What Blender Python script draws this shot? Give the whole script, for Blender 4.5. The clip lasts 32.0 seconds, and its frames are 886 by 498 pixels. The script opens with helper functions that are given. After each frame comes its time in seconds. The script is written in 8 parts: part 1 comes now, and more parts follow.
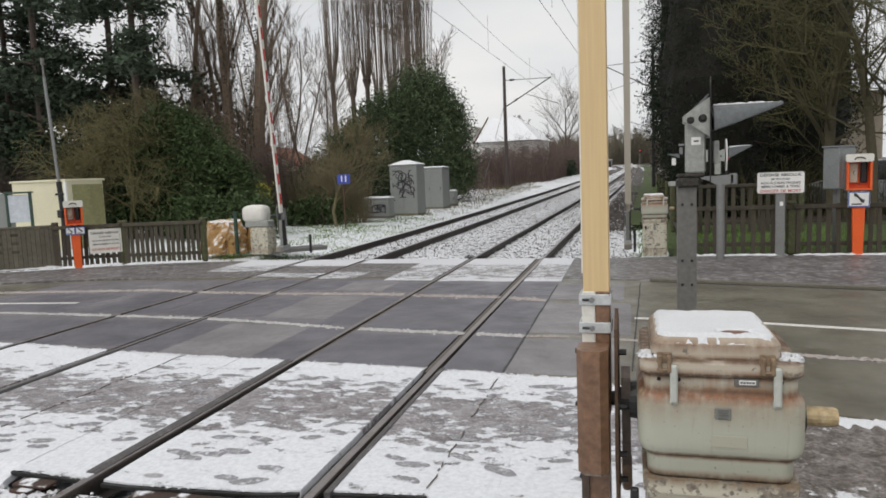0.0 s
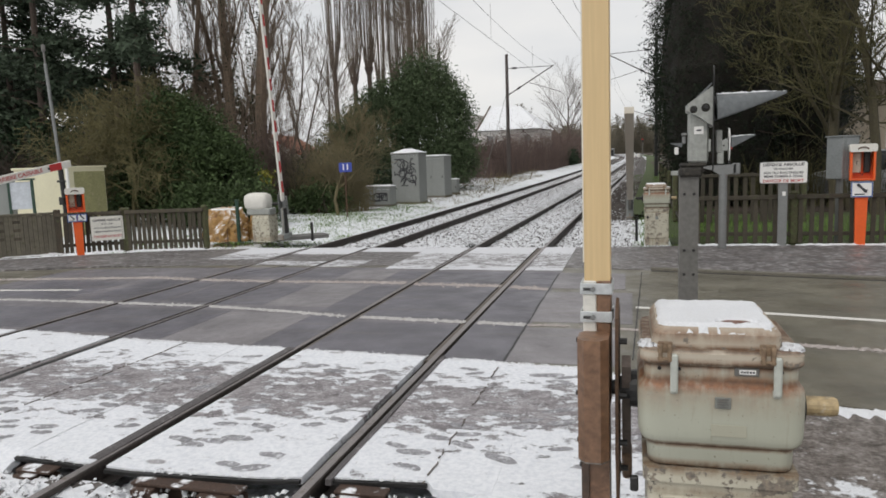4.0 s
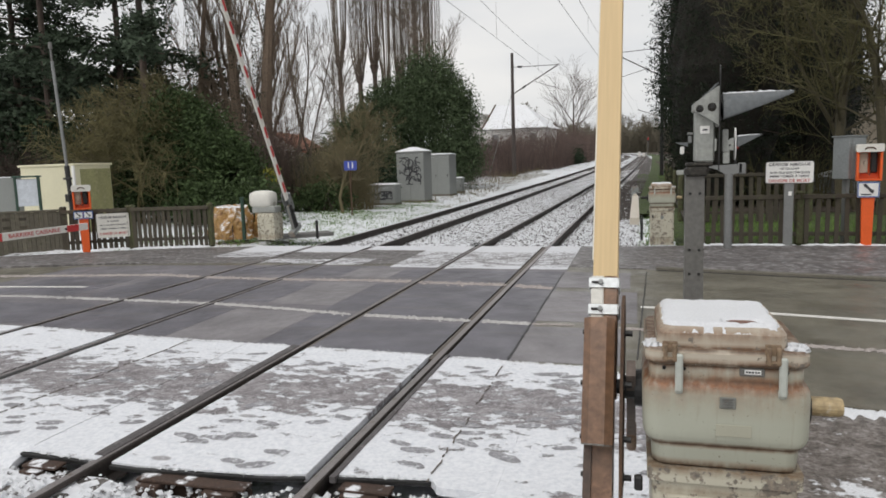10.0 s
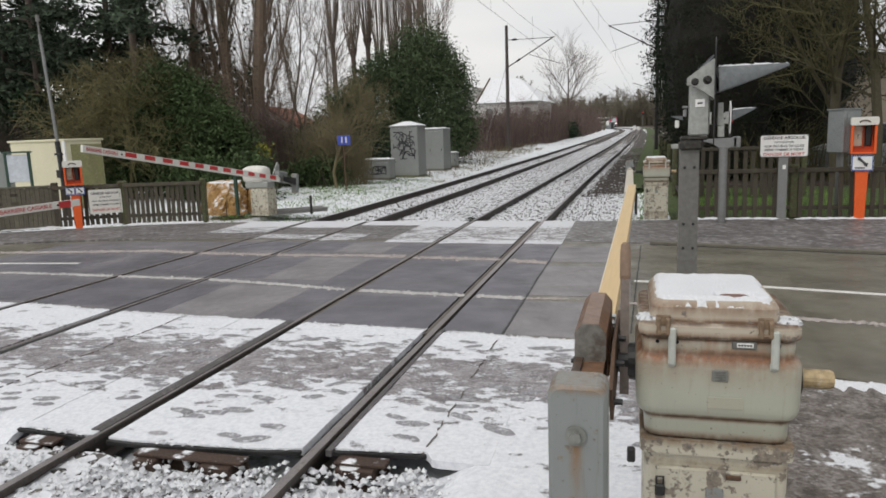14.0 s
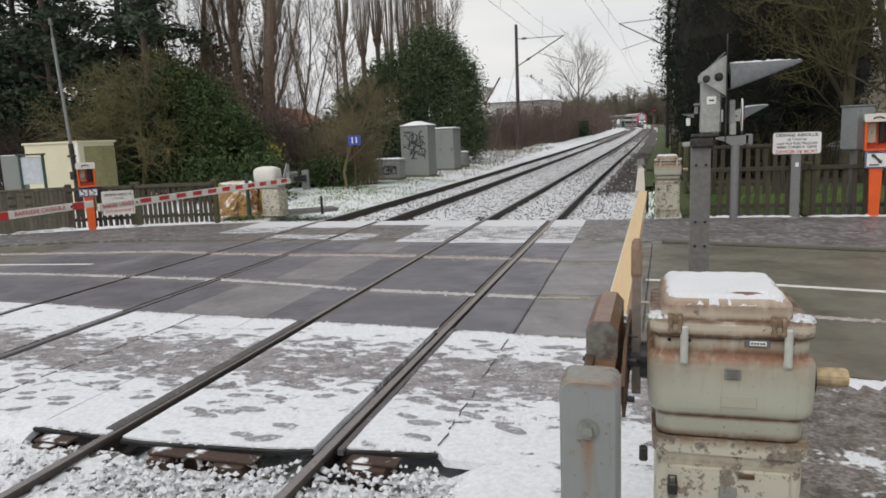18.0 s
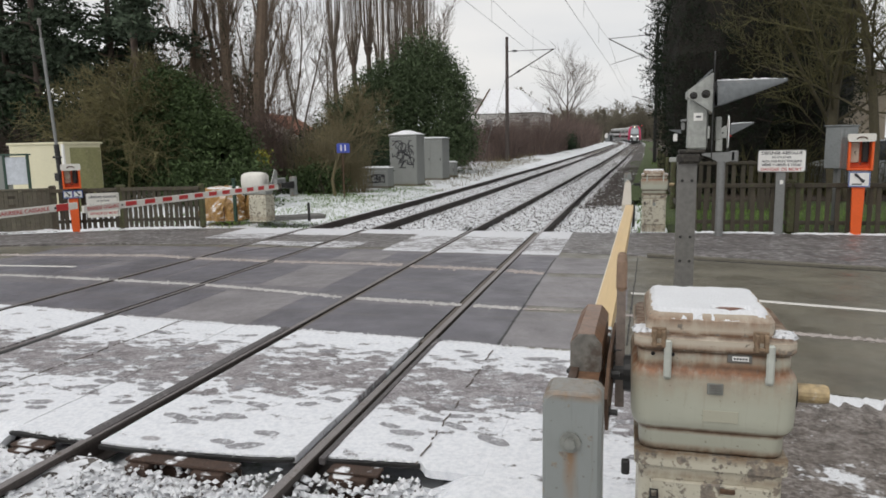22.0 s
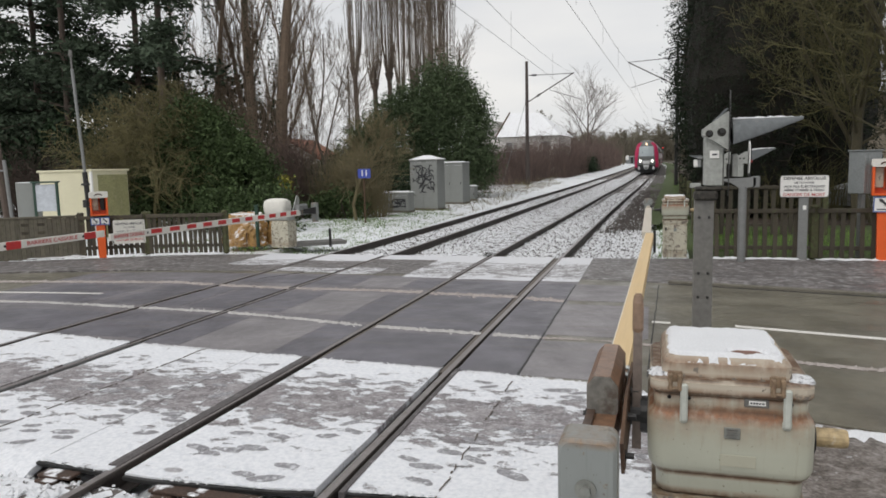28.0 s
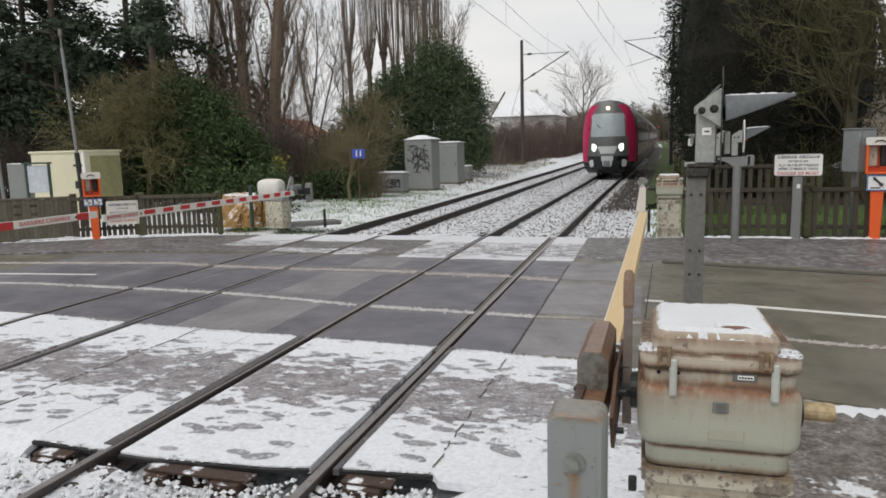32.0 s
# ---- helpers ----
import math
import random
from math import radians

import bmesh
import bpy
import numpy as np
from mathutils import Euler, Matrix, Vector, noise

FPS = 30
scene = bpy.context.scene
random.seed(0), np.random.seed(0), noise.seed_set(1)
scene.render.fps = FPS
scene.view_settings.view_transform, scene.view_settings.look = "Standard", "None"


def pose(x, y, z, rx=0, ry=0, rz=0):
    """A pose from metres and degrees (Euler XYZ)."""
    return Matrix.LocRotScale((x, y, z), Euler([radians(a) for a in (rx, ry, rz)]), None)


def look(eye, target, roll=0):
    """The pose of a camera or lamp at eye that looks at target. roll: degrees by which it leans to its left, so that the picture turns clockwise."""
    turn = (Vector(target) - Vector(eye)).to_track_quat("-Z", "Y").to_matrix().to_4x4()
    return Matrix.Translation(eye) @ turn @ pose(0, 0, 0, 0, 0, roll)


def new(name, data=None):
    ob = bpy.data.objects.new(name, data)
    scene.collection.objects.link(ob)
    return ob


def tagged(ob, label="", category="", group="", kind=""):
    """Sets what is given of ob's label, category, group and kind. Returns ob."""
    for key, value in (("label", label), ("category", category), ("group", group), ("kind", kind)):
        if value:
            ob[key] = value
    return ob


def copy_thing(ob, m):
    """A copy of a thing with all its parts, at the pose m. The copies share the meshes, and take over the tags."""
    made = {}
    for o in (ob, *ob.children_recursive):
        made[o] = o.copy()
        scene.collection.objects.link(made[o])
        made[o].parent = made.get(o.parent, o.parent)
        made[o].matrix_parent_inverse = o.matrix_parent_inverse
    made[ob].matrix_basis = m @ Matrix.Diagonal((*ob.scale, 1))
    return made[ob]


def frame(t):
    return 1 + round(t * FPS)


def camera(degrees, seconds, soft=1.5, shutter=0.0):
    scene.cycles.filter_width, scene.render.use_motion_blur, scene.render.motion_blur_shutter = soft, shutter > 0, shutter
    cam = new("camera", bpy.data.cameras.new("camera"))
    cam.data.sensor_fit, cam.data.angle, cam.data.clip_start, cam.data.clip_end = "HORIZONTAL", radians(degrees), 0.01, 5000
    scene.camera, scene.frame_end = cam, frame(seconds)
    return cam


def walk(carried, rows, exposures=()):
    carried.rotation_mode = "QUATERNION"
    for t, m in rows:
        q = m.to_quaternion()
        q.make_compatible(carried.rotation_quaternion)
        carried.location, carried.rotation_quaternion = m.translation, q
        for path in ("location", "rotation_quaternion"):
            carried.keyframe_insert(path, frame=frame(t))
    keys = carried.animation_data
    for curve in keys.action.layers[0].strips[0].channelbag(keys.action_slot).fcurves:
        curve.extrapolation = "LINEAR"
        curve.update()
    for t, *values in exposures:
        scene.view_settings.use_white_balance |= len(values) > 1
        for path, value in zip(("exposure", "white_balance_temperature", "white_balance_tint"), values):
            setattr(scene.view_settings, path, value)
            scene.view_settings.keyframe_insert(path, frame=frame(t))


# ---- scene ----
cam = camera(65.11, 32.0, soft=1.7)
PATH = [
    (0.0, pose(1.893, -6.198, 1.879, 83.872, 2.257, 14.931)),
    (0.5, pose(1.893, -6.193, 1.878, 83.430, 2.112, 14.642)),
    (1.0, pose(1.893, -6.197, 1.878, 83.527, 2.139, 14.651)),
    (1.5, pose(1.892, -6.198, 1.880, 83.586, 2.087, 14.871)),
    (2.0, pose(1.893, -6.199, 1.880, 83.514, 2.093, 14.979)),
    (2.5, pose(1.893, -6.195, 1.878, 83.441, 2.012, 15.041)),
    (3.0, pose(1.894, -6.196, 1.878, 83.334, 1.998, 15.061)),
    (3.5, pose(1.894, -6.197, 1.879, 83.125, 1.999, 15.077)),
    (5.5, pose(1.892, -6.200, 1.879, 82.647, 2.188, 15.162)),
    (6.0, pose(1.893, -6.197, 1.878, 82.594, 2.021, 15.100)),
    (6.5, pose(1.894, -6.199, 1.879, 82.823, 2.087, 15.075)),
    (7.0, pose(1.892, -6.196, 1.877, 83.122, 1.987, 15.221)),
    (7.5, pose(1.894, -6.200, 1.879, 83.249, 1.910, 15.222)),
    (8.0, pose(1.895, -6.194, 1.877, 83.160, 1.894, 15.313)),
    (8.5, pose(1.893, -6.200, 1.879, 82.969, 1.830, 15.311)),
    (9.0, pose(1.893, -6.198, 1.878, 82.973, 1.821, 15.371)),
    (9.5, pose(1.893, -6.199, 1.879, 82.975, 1.835, 15.498)),
    (10.0, pose(1.892, -6.201, 1.879, 82.839, 1.838, 15.493)),
    (10.5, pose(1.893, -6.194, 1.877, 82.906, 1.708, 15.420)),
    (11.0, pose(1.892, -6.197, 1.878, 83.055, 2.428, 15.076)),
    (11.5, pose(1.893, -6.196, 1.878, 82.982, 2.226, 15.214)),
    (12.0, pose(1.893, -6.193, 1.878, 82.717, 2.245, 15.322)),
    (12.5, pose(1.891, -6.199, 1.876, 82.286, 1.951, 15.667)),
    (13.0, pose(1.890, -6.194, 1.880, 81.855, 1.970, 15.248)),
    (13.5, pose(1.892, -6.194, 1.876, 81.268, 1.944, 15.098)),
    (14.0, pose(1.892, -6.196, 1.879, 80.748, 1.989, 15.015)),
    (14.5, pose(1.893, -6.193, 1.877, 80.735, 2.049, 15.011)),
    (16.5, pose(1.892, -6.197, 1.877, 81.106, 1.908, 15.780)),
    (17.0, pose(1.892, -6.196, 1.877, 80.744, 1.903, 15.612)),
    (17.5, pose(1.893, -6.197, 1.878, 80.411, 2.020, 15.622)),
    (18.0, pose(1.892, -6.199, 1.877, 80.751, 2.371, 15.836)),
    (18.5, pose(1.891, -6.199, 1.879, 80.740, 2.246, 15.521)),
    (19.0, pose(1.892, -6.209, 1.877, 82.480, 2.051, 15.354)),
    (19.5, pose(1.893, -6.202, 1.880, 83.296, 1.826, 15.341)),
    (20.0, pose(1.893, -6.197, 1.878, 82.715, 1.438, 15.446)),
    (20.5, pose(1.894, -6.199, 1.877, 82.480, 1.359, 15.379)),
    (21.0, pose(1.894, -6.198, 1.878, 82.075, 1.289, 15.128)),
    (21.5, pose(1.894, -6.200, 1.876, 82.539, 1.090, 14.904)),
    (22.0, pose(1.893, -6.198, 1.877, 81.520, 1.038, 14.939)),
    (22.5, pose(1.893, -6.198, 1.879, 81.648, 1.261, 14.975)),
    (23.0, pose(1.893, -6.198, 1.876, 81.430, 1.090, 14.925)),
    (23.5, pose(1.894, -6.203, 1.877, 81.316, 1.346, 14.848)),
    (24.0, pose(1.894, -6.196, 1.878, 81.999, 1.117, 14.983)),
    (24.5, pose(1.892, -6.202, 1.877, 81.812, 1.227, 15.158)),
    (25.0, pose(1.892, -6.201, 1.878, 81.924, 1.168, 14.920)),
    (25.5, pose(1.892, -6.207, 1.879, 83.008, 1.761, 15.178)),
    (27.5, pose(1.911, -6.215, 1.926, 83.410, 0.888, 16.442)),
    (28.0, pose(1.917, -6.230, 1.959, 83.402, 1.334, 16.620)),
    (28.5, pose(1.920, -6.216, 1.951, 83.138, 1.605, 16.761)),
    (29.0, pose(1.921, -6.213, 1.927, 82.445, 1.582, 17.152)),
    (29.5, pose(1.917, -6.217, 1.934, 82.631, 1.244, 16.925)),
    (30.0, pose(1.924, -6.223, 1.937, 82.253, 1.197, 16.801)),
    (30.5, pose(1.930, -6.222, 1.939, 81.832, 1.455, 16.262)),
    (31.0, pose(1.929, -6.223, 1.941, 81.925, 1.739, 16.588)),
    (31.5, pose(1.929, -6.229, 1.948, 81.905, 1.714, 16.432)),
    (32.0, pose(1.933, -6.227, 1.946, 81.789, 1.484, 16.216)),
]
walk(cam, PATH)
# ---- light: overcast winter day ----
world = bpy.data.worlds.new("sky")
scene.world = world
world.use_nodes = True
wn, wl = world.node_tree.nodes, world.node_tree.links
wn.clear()
w_out = wn.new("ShaderNodeOutputWorld")
w_bg = wn.new("ShaderNodeBackground")
w_sky = wn.new("ShaderNodeTexSky")
w_sky.sky_type = "NISHITA"
w_sky.sun_disc = False
w_sky.sun_elevation, w_sky.sun_rotation = radians(50), radians(199)
w_sky.air_density, w_sky.dust_density = 1.0, 3.0
w_scale = wn.new("ShaderNodeVectorMath")
w_scale.operation = "SCALE"
w_scale.inputs[3].default_value = 0.10
w_co = wn.new("ShaderNodeTexCoord")
w_map = wn.new("ShaderNodeMapping")
w_map.inputs["Scale"].default_value = (1.2, 1.2, 4.5)
w_noise = wn.new("ShaderNodeTexNoise")
w_noise.inputs["Scale"].default_value, w_noise.inputs["Detail"].default_value = 1.6, 6.0
w_ramp = wn.new("ShaderNodeValToRGB")
w_ramp.color_ramp.elements[0].position, w_ramp.color_ramp.elements[0].color = 0.3, (0.69, 0.71, 0.74, 1)
w_ramp.color_ramp.elements[1].position, w_ramp.color_ramp.elements[1].color = 0.68, (0.89, 0.877, 0.858, 1)
w_mix = wn.new("ShaderNodeMix")
w_mix.data_type = "RGBA"
w_mix.inputs[0].default_value = 0.93
wl.new(w_sky.outputs[0], w_scale.inputs[0])
wl.new(w_co.outputs["Generated"], w_map.inputs[0])
wl.new(w_map.outputs[0], w_noise.inputs["Vector"])
wl.new(w_noise.outputs[0], w_ramp.inputs[0])
wl.new(w_scale.outputs[0], w_mix.inputs[6])
wl.new(w_ramp.outputs[0], w_mix.inputs[7])
wl.new(w_mix.outputs[2], w_bg.inputs[0])
w_bg.inputs[1].default_value = 1.0
wl.new(w_bg.outputs[0], w_out.inputs[0])

sun = new("sun", bpy.data.lights.new("sun", "SUN"))
sun.data.energy, sun.data.angle, sun.data.color = 1.15, radians(45), (1.0, 0.98, 0.955)
sun.matrix_world = look((0, 0, 60), (14, 40, 8))


# ---- materials ----
def nodes_of(name):
    m = bpy.data.materials.new(name)
    m.use_nodes = True
    nt = m.node_tree
    return m, nt, nt.nodes["Principled BSDF"]


def add_noise(nt, scale, detail=4.0, rough=0.55, vec=None, coord="Object"):
    n = nt.nodes.new("ShaderNodeTexNoise")
    n.inputs["Scale"].default_value, n.inputs["Detail"].default_value, n.inputs["Roughness"].default_value = scale, detail, rough
    if vec is None:
        vec = nt.nodes.new("ShaderNodeTexCoord").outputs[coord]
    nt.links.new(vec, n.inputs["Vector"])
    return n.outputs[0]


def ramp(nt, value, stops):
    r = nt.nodes.new("ShaderNodeValToRGB")
    e = r.color_ramp.elements
    while len(e) < len(stops):
        e.new(0.5)
    for el, (p, c) in zip(e, stops):
        el.position = p
        el.color = (*c, 1) if isinstance(c, tuple) else (c, c, c, 1)
    nt.links.new(value, r.inputs[0])
    return r.outputs[0]


def blend(nt, fac, a, b, mode="MIX"):
    n = nt.nodes.new("ShaderNodeMix")
    n.data_type, n.blend_type = "RGBA", mode
    for sock, v in ((0, fac), (6, a), (7, b)):
        if isinstance(v, (int, float)):
            n.inputs[sock].default_value = v if sock == 0 else (v, v, v, 1)
        elif isinstance(v, tuple):
            n.inputs[sock].default_value = (*v, 1)
        else:
            nt.links.new(v, n.inputs[sock])
    return n.outputs[2]


def arith(nt, op, a, b=0.0):
    n = nt.nodes.new("ShaderNodeMath")
    n.operation = op
    n.use_clamp = False
    for i, v in enumerate((a, b)):
        if isinstance(v, (int, float)):
            n.inputs[i].default_value = v
        else:
            nt.links.new(v, n.inputs[i])
    return n.outputs[0]


def axes(nt, coord="Object"):
    s = nt.nodes.new("ShaderNodeSeparateXYZ")
    nt.links.new(nt.nodes.new("ShaderNodeTexCoord").outputs[coord], s.inputs[0])
    return s.outputs


def up_facing(nt):
    g = nt.nodes.new("ShaderNodeNewGeometry")
    s = nt.nodes.new("ShaderNodeSeparateXYZ")
    nt.links.new(g.outputs["Normal"], s.inputs[0])
    return s.outputs[2]


def bump(nt, bsdf, height, strength=0.3, dist=0.01):
    b = nt.nodes.new("ShaderNodeBump")
    b.inputs["Strength"].default_value, b.inputs["Distance"].default_value = strength, dist
    nt.links.new(height, b.inputs["Height"])
    nt.links.new(b.outputs[0], bsdf.inputs["Normal"])


def island(nt, spread, kind="island"):
    if kind == "island":
        g = nt.nodes.new("ShaderNodeNewGeometry").outputs["Random Per Island"]
    else:
        g = nt.nodes.new("ShaderNodeObjectInfo").outputs["Random"]
    return ramp(nt, g, [(0.0, 1 - spread), (1.0, 1 + spread * 0.6)])


def mat(name, base, rough=0.6, metal=0.0, fine=60.0, coarse=4.0, var=0.18, stain=None, stain_at=0.6, relief=0.15, snow=0.0, spread=0.0, per="island", depth=0.004):
    """Grain and stains on a base colour; snow: how much lies on what faces up."""
    m, nt, b = nodes_of(name)
    c = tuple(base)
    lo = tuple(v * (1 - var) for v in c)
    hi = tuple(min(1, v * (1 + var)) for v in c)
    n1, n2 = add_noise(nt, fine), add_noise(nt, coarse, 5.0)
    col = ramp(nt, n1, [(0.3, lo), (0.7, hi)])
    col = blend(nt, 1.0, col, ramp(nt, n2, [(0.3, 1 - var), (0.7, 1.0)]), "MULTIPLY")
    if stain:
        f = ramp(nt, add_noise(nt, coarse * 1.7, 6.0, 0.7), [(stain_at, 0.0), (min(1, stain_at + 0.12), 1.0)])
        col = blend(nt, f, col, tuple(stain))
    if spread:
        col = blend(nt, 1.0, col, island(nt, spread, per), "MULTIPLY")
    if snow:
        f = arith(nt, "MULTIPLY", ramp(nt, up_facing(nt), [(0.45, 0.0), (0.75, 1.0)]), ramp(nt, add_noise(nt, 7.0, 5.0), [(0.62 - 0.35 * snow, 0.0), (0.7 - 0.35 * snow, 1.0)]))
        col = blend(nt, f, col, (0.8, 0.81, 0.83))
    nt.links.new(col, b.inputs["Base Color"])
    nt.links.new(ramp(nt, n2, [(0.3, max(0.02, rough - 0.08)), (0.7, min(1, rough + 0.08))]), b.inputs["Roughness"])
    b.inputs["Metallic"].default_value = metal
    if relief:
        bump(nt, b, n1, relief, depth)
    return m


# ---- building helpers ----
class Mesh:
    """Collects vertices and faces of one mesh."""

    def __init__(self):
        self.v, self.f = [], []

    def add(self, verts, faces, m=None):
        o = len(self.v)
        self.v += [tuple(m @ Vector(p)) if m else tuple(p) for p in verts]
        self.f += [tuple(i + o for i in q) for q in faces]
        return self

    def box(self, c, s, ch=0.0, m=None):
        """A block with centre c and sizes s; ch: chamfer of all its edges."""
        hx, hy, hz = (a / 2 for a in s)
        ch = min(ch, hx * 0.9, hy * 0.9, hz * 0.9)
        if ch <= 0:
            vs = [(c[0] + x * hx, c[1] + y * hy, c[2] + z * hz) for x in (-1, 1) for y in (-1, 1) for z in (-1, 1)]
            return self.add(vs, [(0, 1, 3, 2), (4, 6, 7, 5), (0, 4, 5, 1), (2, 3, 7, 6), (0, 2, 6, 4), (1, 5, 7, 3)], m)
        vs, idx = [], {}
        for x in (-1, 1):
            for y in (-1, 1):
                for z in (-1, 1):
                    for k in range(3):
                        p = [x * hx, y * hy, z * hz]
                        for a, sg in enumerate((x, y, z)):
                            if a != k:
                                p[a] -= sg * ch
                        idx[x, y, z, k] = len(vs)
                        vs.append((c[0] + p[0], c[1] + p[1], c[2] + p[2]))
        fs = []
        for s1 in (-1, 1):
            q = [(-1, -1), (1, -1), (1, 1), (-1, 1)]
            fx = [idx[s1, a, b, 0] for a, b in q]
            fy = [idx[a, s1, b, 1] for a, b in q]
            fz = [idx[a, b, s1, 2] for a, b in q]
            fs += [fx if s1 > 0 else fx[::-1], fy[::-1] if s1 > 0 else fy, fz if s1 > 0 else fz[::-1]]
            for s2 in (-1, 1):
                e = [idx[s1, s2, -1, 0], idx[s1, s2, 1, 0], idx[s1, s2, 1, 1], idx[s1, s2, -1, 1]]
                fs.append(e[::-1] if s1 * s2 > 0 else e)
                e = [idx[s1, -1, s2, 0], idx[s1, 1, s2, 0], idx[s1, 1, s2, 2], idx[s1, -1, s2, 2]]
                fs.append(e if s1 * s2 > 0 else e[::-1])
                e = [idx[-1, s1, s2, 1], idx[1, s1, s2, 1], idx[1, s1, s2, 2], idx[-1, s1, s2, 2]]
                fs.append(e[::-1] if s1 * s2 > 0 else e)
                for s3 in (-1, 1):
                    e = [idx[s1, s2, s3, 0], idx[s1, s2, s3, 1], idx[s1, s2, s3, 2]]
                    fs.append(e if s1 * s2 * s3 > 0 else e[::-1])
        return self.add(vs, fs, m)

    def tube(self, pts, radii, n=8, caps=True):
        """A round bar through pts with a radius at each."""
        pts = [Vector(p) for p in pts]
        if isinstance(radii, (int, float)):
            radii = [radii] * len(pts)
        o, k = len(self.v), len(pts)
        u = None
        for i, p in enumerate(pts):
            d = (pts[min(i + 1, k - 1)] - pts[max(i - 1, 0)]).normalized()
            if u is None:
                u = d.orthogonal().normalized()
            u = (u - d * u.dot(d)).normalized()
            w = d.cross(u)
            for j in range(n):
                a = 2 * math.pi * j / n
                q = p + (u * math.cos(a) + w * math.sin(a)) * radii[i]
                self.v.append((q.x, q.y, q.z))
        for i in range(k - 1):
            for j in range(n):
                a, b = o + i * n + j, o + i * n + (j + 1) % n
                self.f.append((a, b, b + n, a + n))
        if caps:
            self.f.append(tuple(o + j for j in reversed(range(n))))
            self.f.append(tuple(o + (k - 1) * n + j for j in range(n)))
        return self

    def prism(self, poly, lo, hi, axis="z", m=None):
        """A polygon (in the two other axes) drawn out along an axis from lo to hi."""
        put = {"z": lambda a, b, h: (a, b, h), "y": lambda a, b, h: (a, h, b), "x": lambda a, b, h: (h, a, b)}[axis]
        k = len(poly)
        vs = [put(a, b, lo) for a, b in poly] + [put(a, b, hi) for a, b in poly]
        fs = [tuple(range(k))[::-1], tuple(range(k, 2 * k))] + [(i, (i + 1) % k, k + (i + 1) % k, k + i) for i in range(k)]
        return self.add(vs, fs, m)

    def loft(self, rings, caps=True):
        """Skin through rings of equally many points."""
        o, n = len(self.v), len(rings[0])
        for r in rings:
            self.v += [tuple(p) for p in r]
        for i in range(len(rings) - 1):
            for j in range(n):
                a, b = o + i * n + j, o + i * n + (j + 1) % n
                self.f.append((a, b, b + n, a + n))
        if caps:
            self.f.append(tuple(o + j for j in reversed(range(n))))
            self.f.append(tuple(o + (len(rings) - 1) * n + j for j in range(n)))
        return self

    def data(self, name, material, smooth=False):
        me = bpy.data.meshes.new(name)
        me.from_pydata(self.v, [], self.f)
        if material:
            me.materials.append(material)
        if smooth:
            me.shade_smooth()
        me.validate()
        return me


def right_way(me):
    bm = bmesh.new()
    bm.from_mesh(me)
    bmesh.ops.recalc_face_normals(bm, faces=bm.faces)
    bm.to_mesh(me)
    bm.free()


def part(name, mesh, material, parent=None, label="", smooth=False, at=None, tidy=True):
    me = mesh.data(name, material, smooth)
    if tidy and len(me.polygons) < 30000:
        right_way(me)
    ob = new(name, me)
    if parent:
        ob.parent = parent
    if at is not None:
        ob.matrix_basis = at
    if label:
        ob["label"] = label
    return ob


def thing(name, m, label, category, group=""):
    ob = new(name)
    ob.empty_display_size = 0.2
    ob.matrix_basis = m
    return tagged(ob, label, category, group)


def setting(name, mesh, material, label="", category="", smooth=False, kind="structure"):
    return tagged(part(name, mesh, material, None, "", smooth), label, category, "", kind)


def words(name, text, size, material, parent, m, label="", width=None):
    """Raised lettering, drawn as a mesh in its own xy plane."""
    cu = bpy.data.curves.new(name, "FONT")
    cu.body, cu.size, cu.extrude, cu.align_x, cu.align_y = text, size, 0.001, "CENTER", "CENTER"
    cu.offset = size * 0.022
    tmp = bpy.data.objects.new(name, cu)
    scene.collection.objects.link(tmp)
    me = bpy.data.meshes.new_from_object(tmp.evaluated_get(bpy.context.evaluated_depsgraph_get()))
    bpy.data.objects.remove(tmp)
    if width:
        xs = [v.co.x for v in me.vertices]
        k = width / (max(xs) - min(xs))
        for v in me.vertices:
            v.co.x *= k
    me.materials.clear()
    me.materials.append(material)
    ob = new(name, me)
    ob.parent, ob.matrix_basis = parent, m
    if label:
        ob["label"] = label
    return ob


def smooth_step(a, b, x):
    t = min(1, max(0, (x - a) / (b - a)))
    return t * t * (3 - 2 * t)
m_snow = mat("snow", (0.76, 0.77, 0.79), 0.75, 0, 110, 9, 0.06, relief=0.7, depth=0.012)
m_rail = mat("rail_steel", (0.055, 0.044, 0.038), 0.6, 0.2, 40, 3, 0.3, (0.04, 0.028, 0.022), relief=0.1)
m_running = mat("polished_rail_head", (0.27, 0.245, 0.24), 0.38, 0.35, 90, 7, 0.25, (0.15, 0.12, 0.10), 0.55, relief=0.08)
m_grit = mat("flangeway_grit", (0.16, 0.135, 0.115), 0.8, 0, 90, 9, 0.35, (0.07, 0.058, 0.05), 0.55, relief=0.5, depth=0.01)
m_rust = mat("rusty_steel", (0.078, 0.048, 0.035), 0.75, 0.2, 80, 9, 0.35, (0.04, 0.025, 0.02), snow=0.25)
m_sleeper = mat("sleeper", (0.16, 0.14, 0.125), 0.8, 0, 50, 6, 0.25, snow=0.5, spread=0.2, per="object")
m_gravel = mat("bare_gravel", (0.105, 0.09, 0.08), 0.85, 0, 60, 12, 0.3, spread=0.6)
m_stone = mat("ballast_stone", (0.085, 0.075, 0.07), 0.85, 0, 60, 12, 0.3, snow=0.3, spread=0.5)


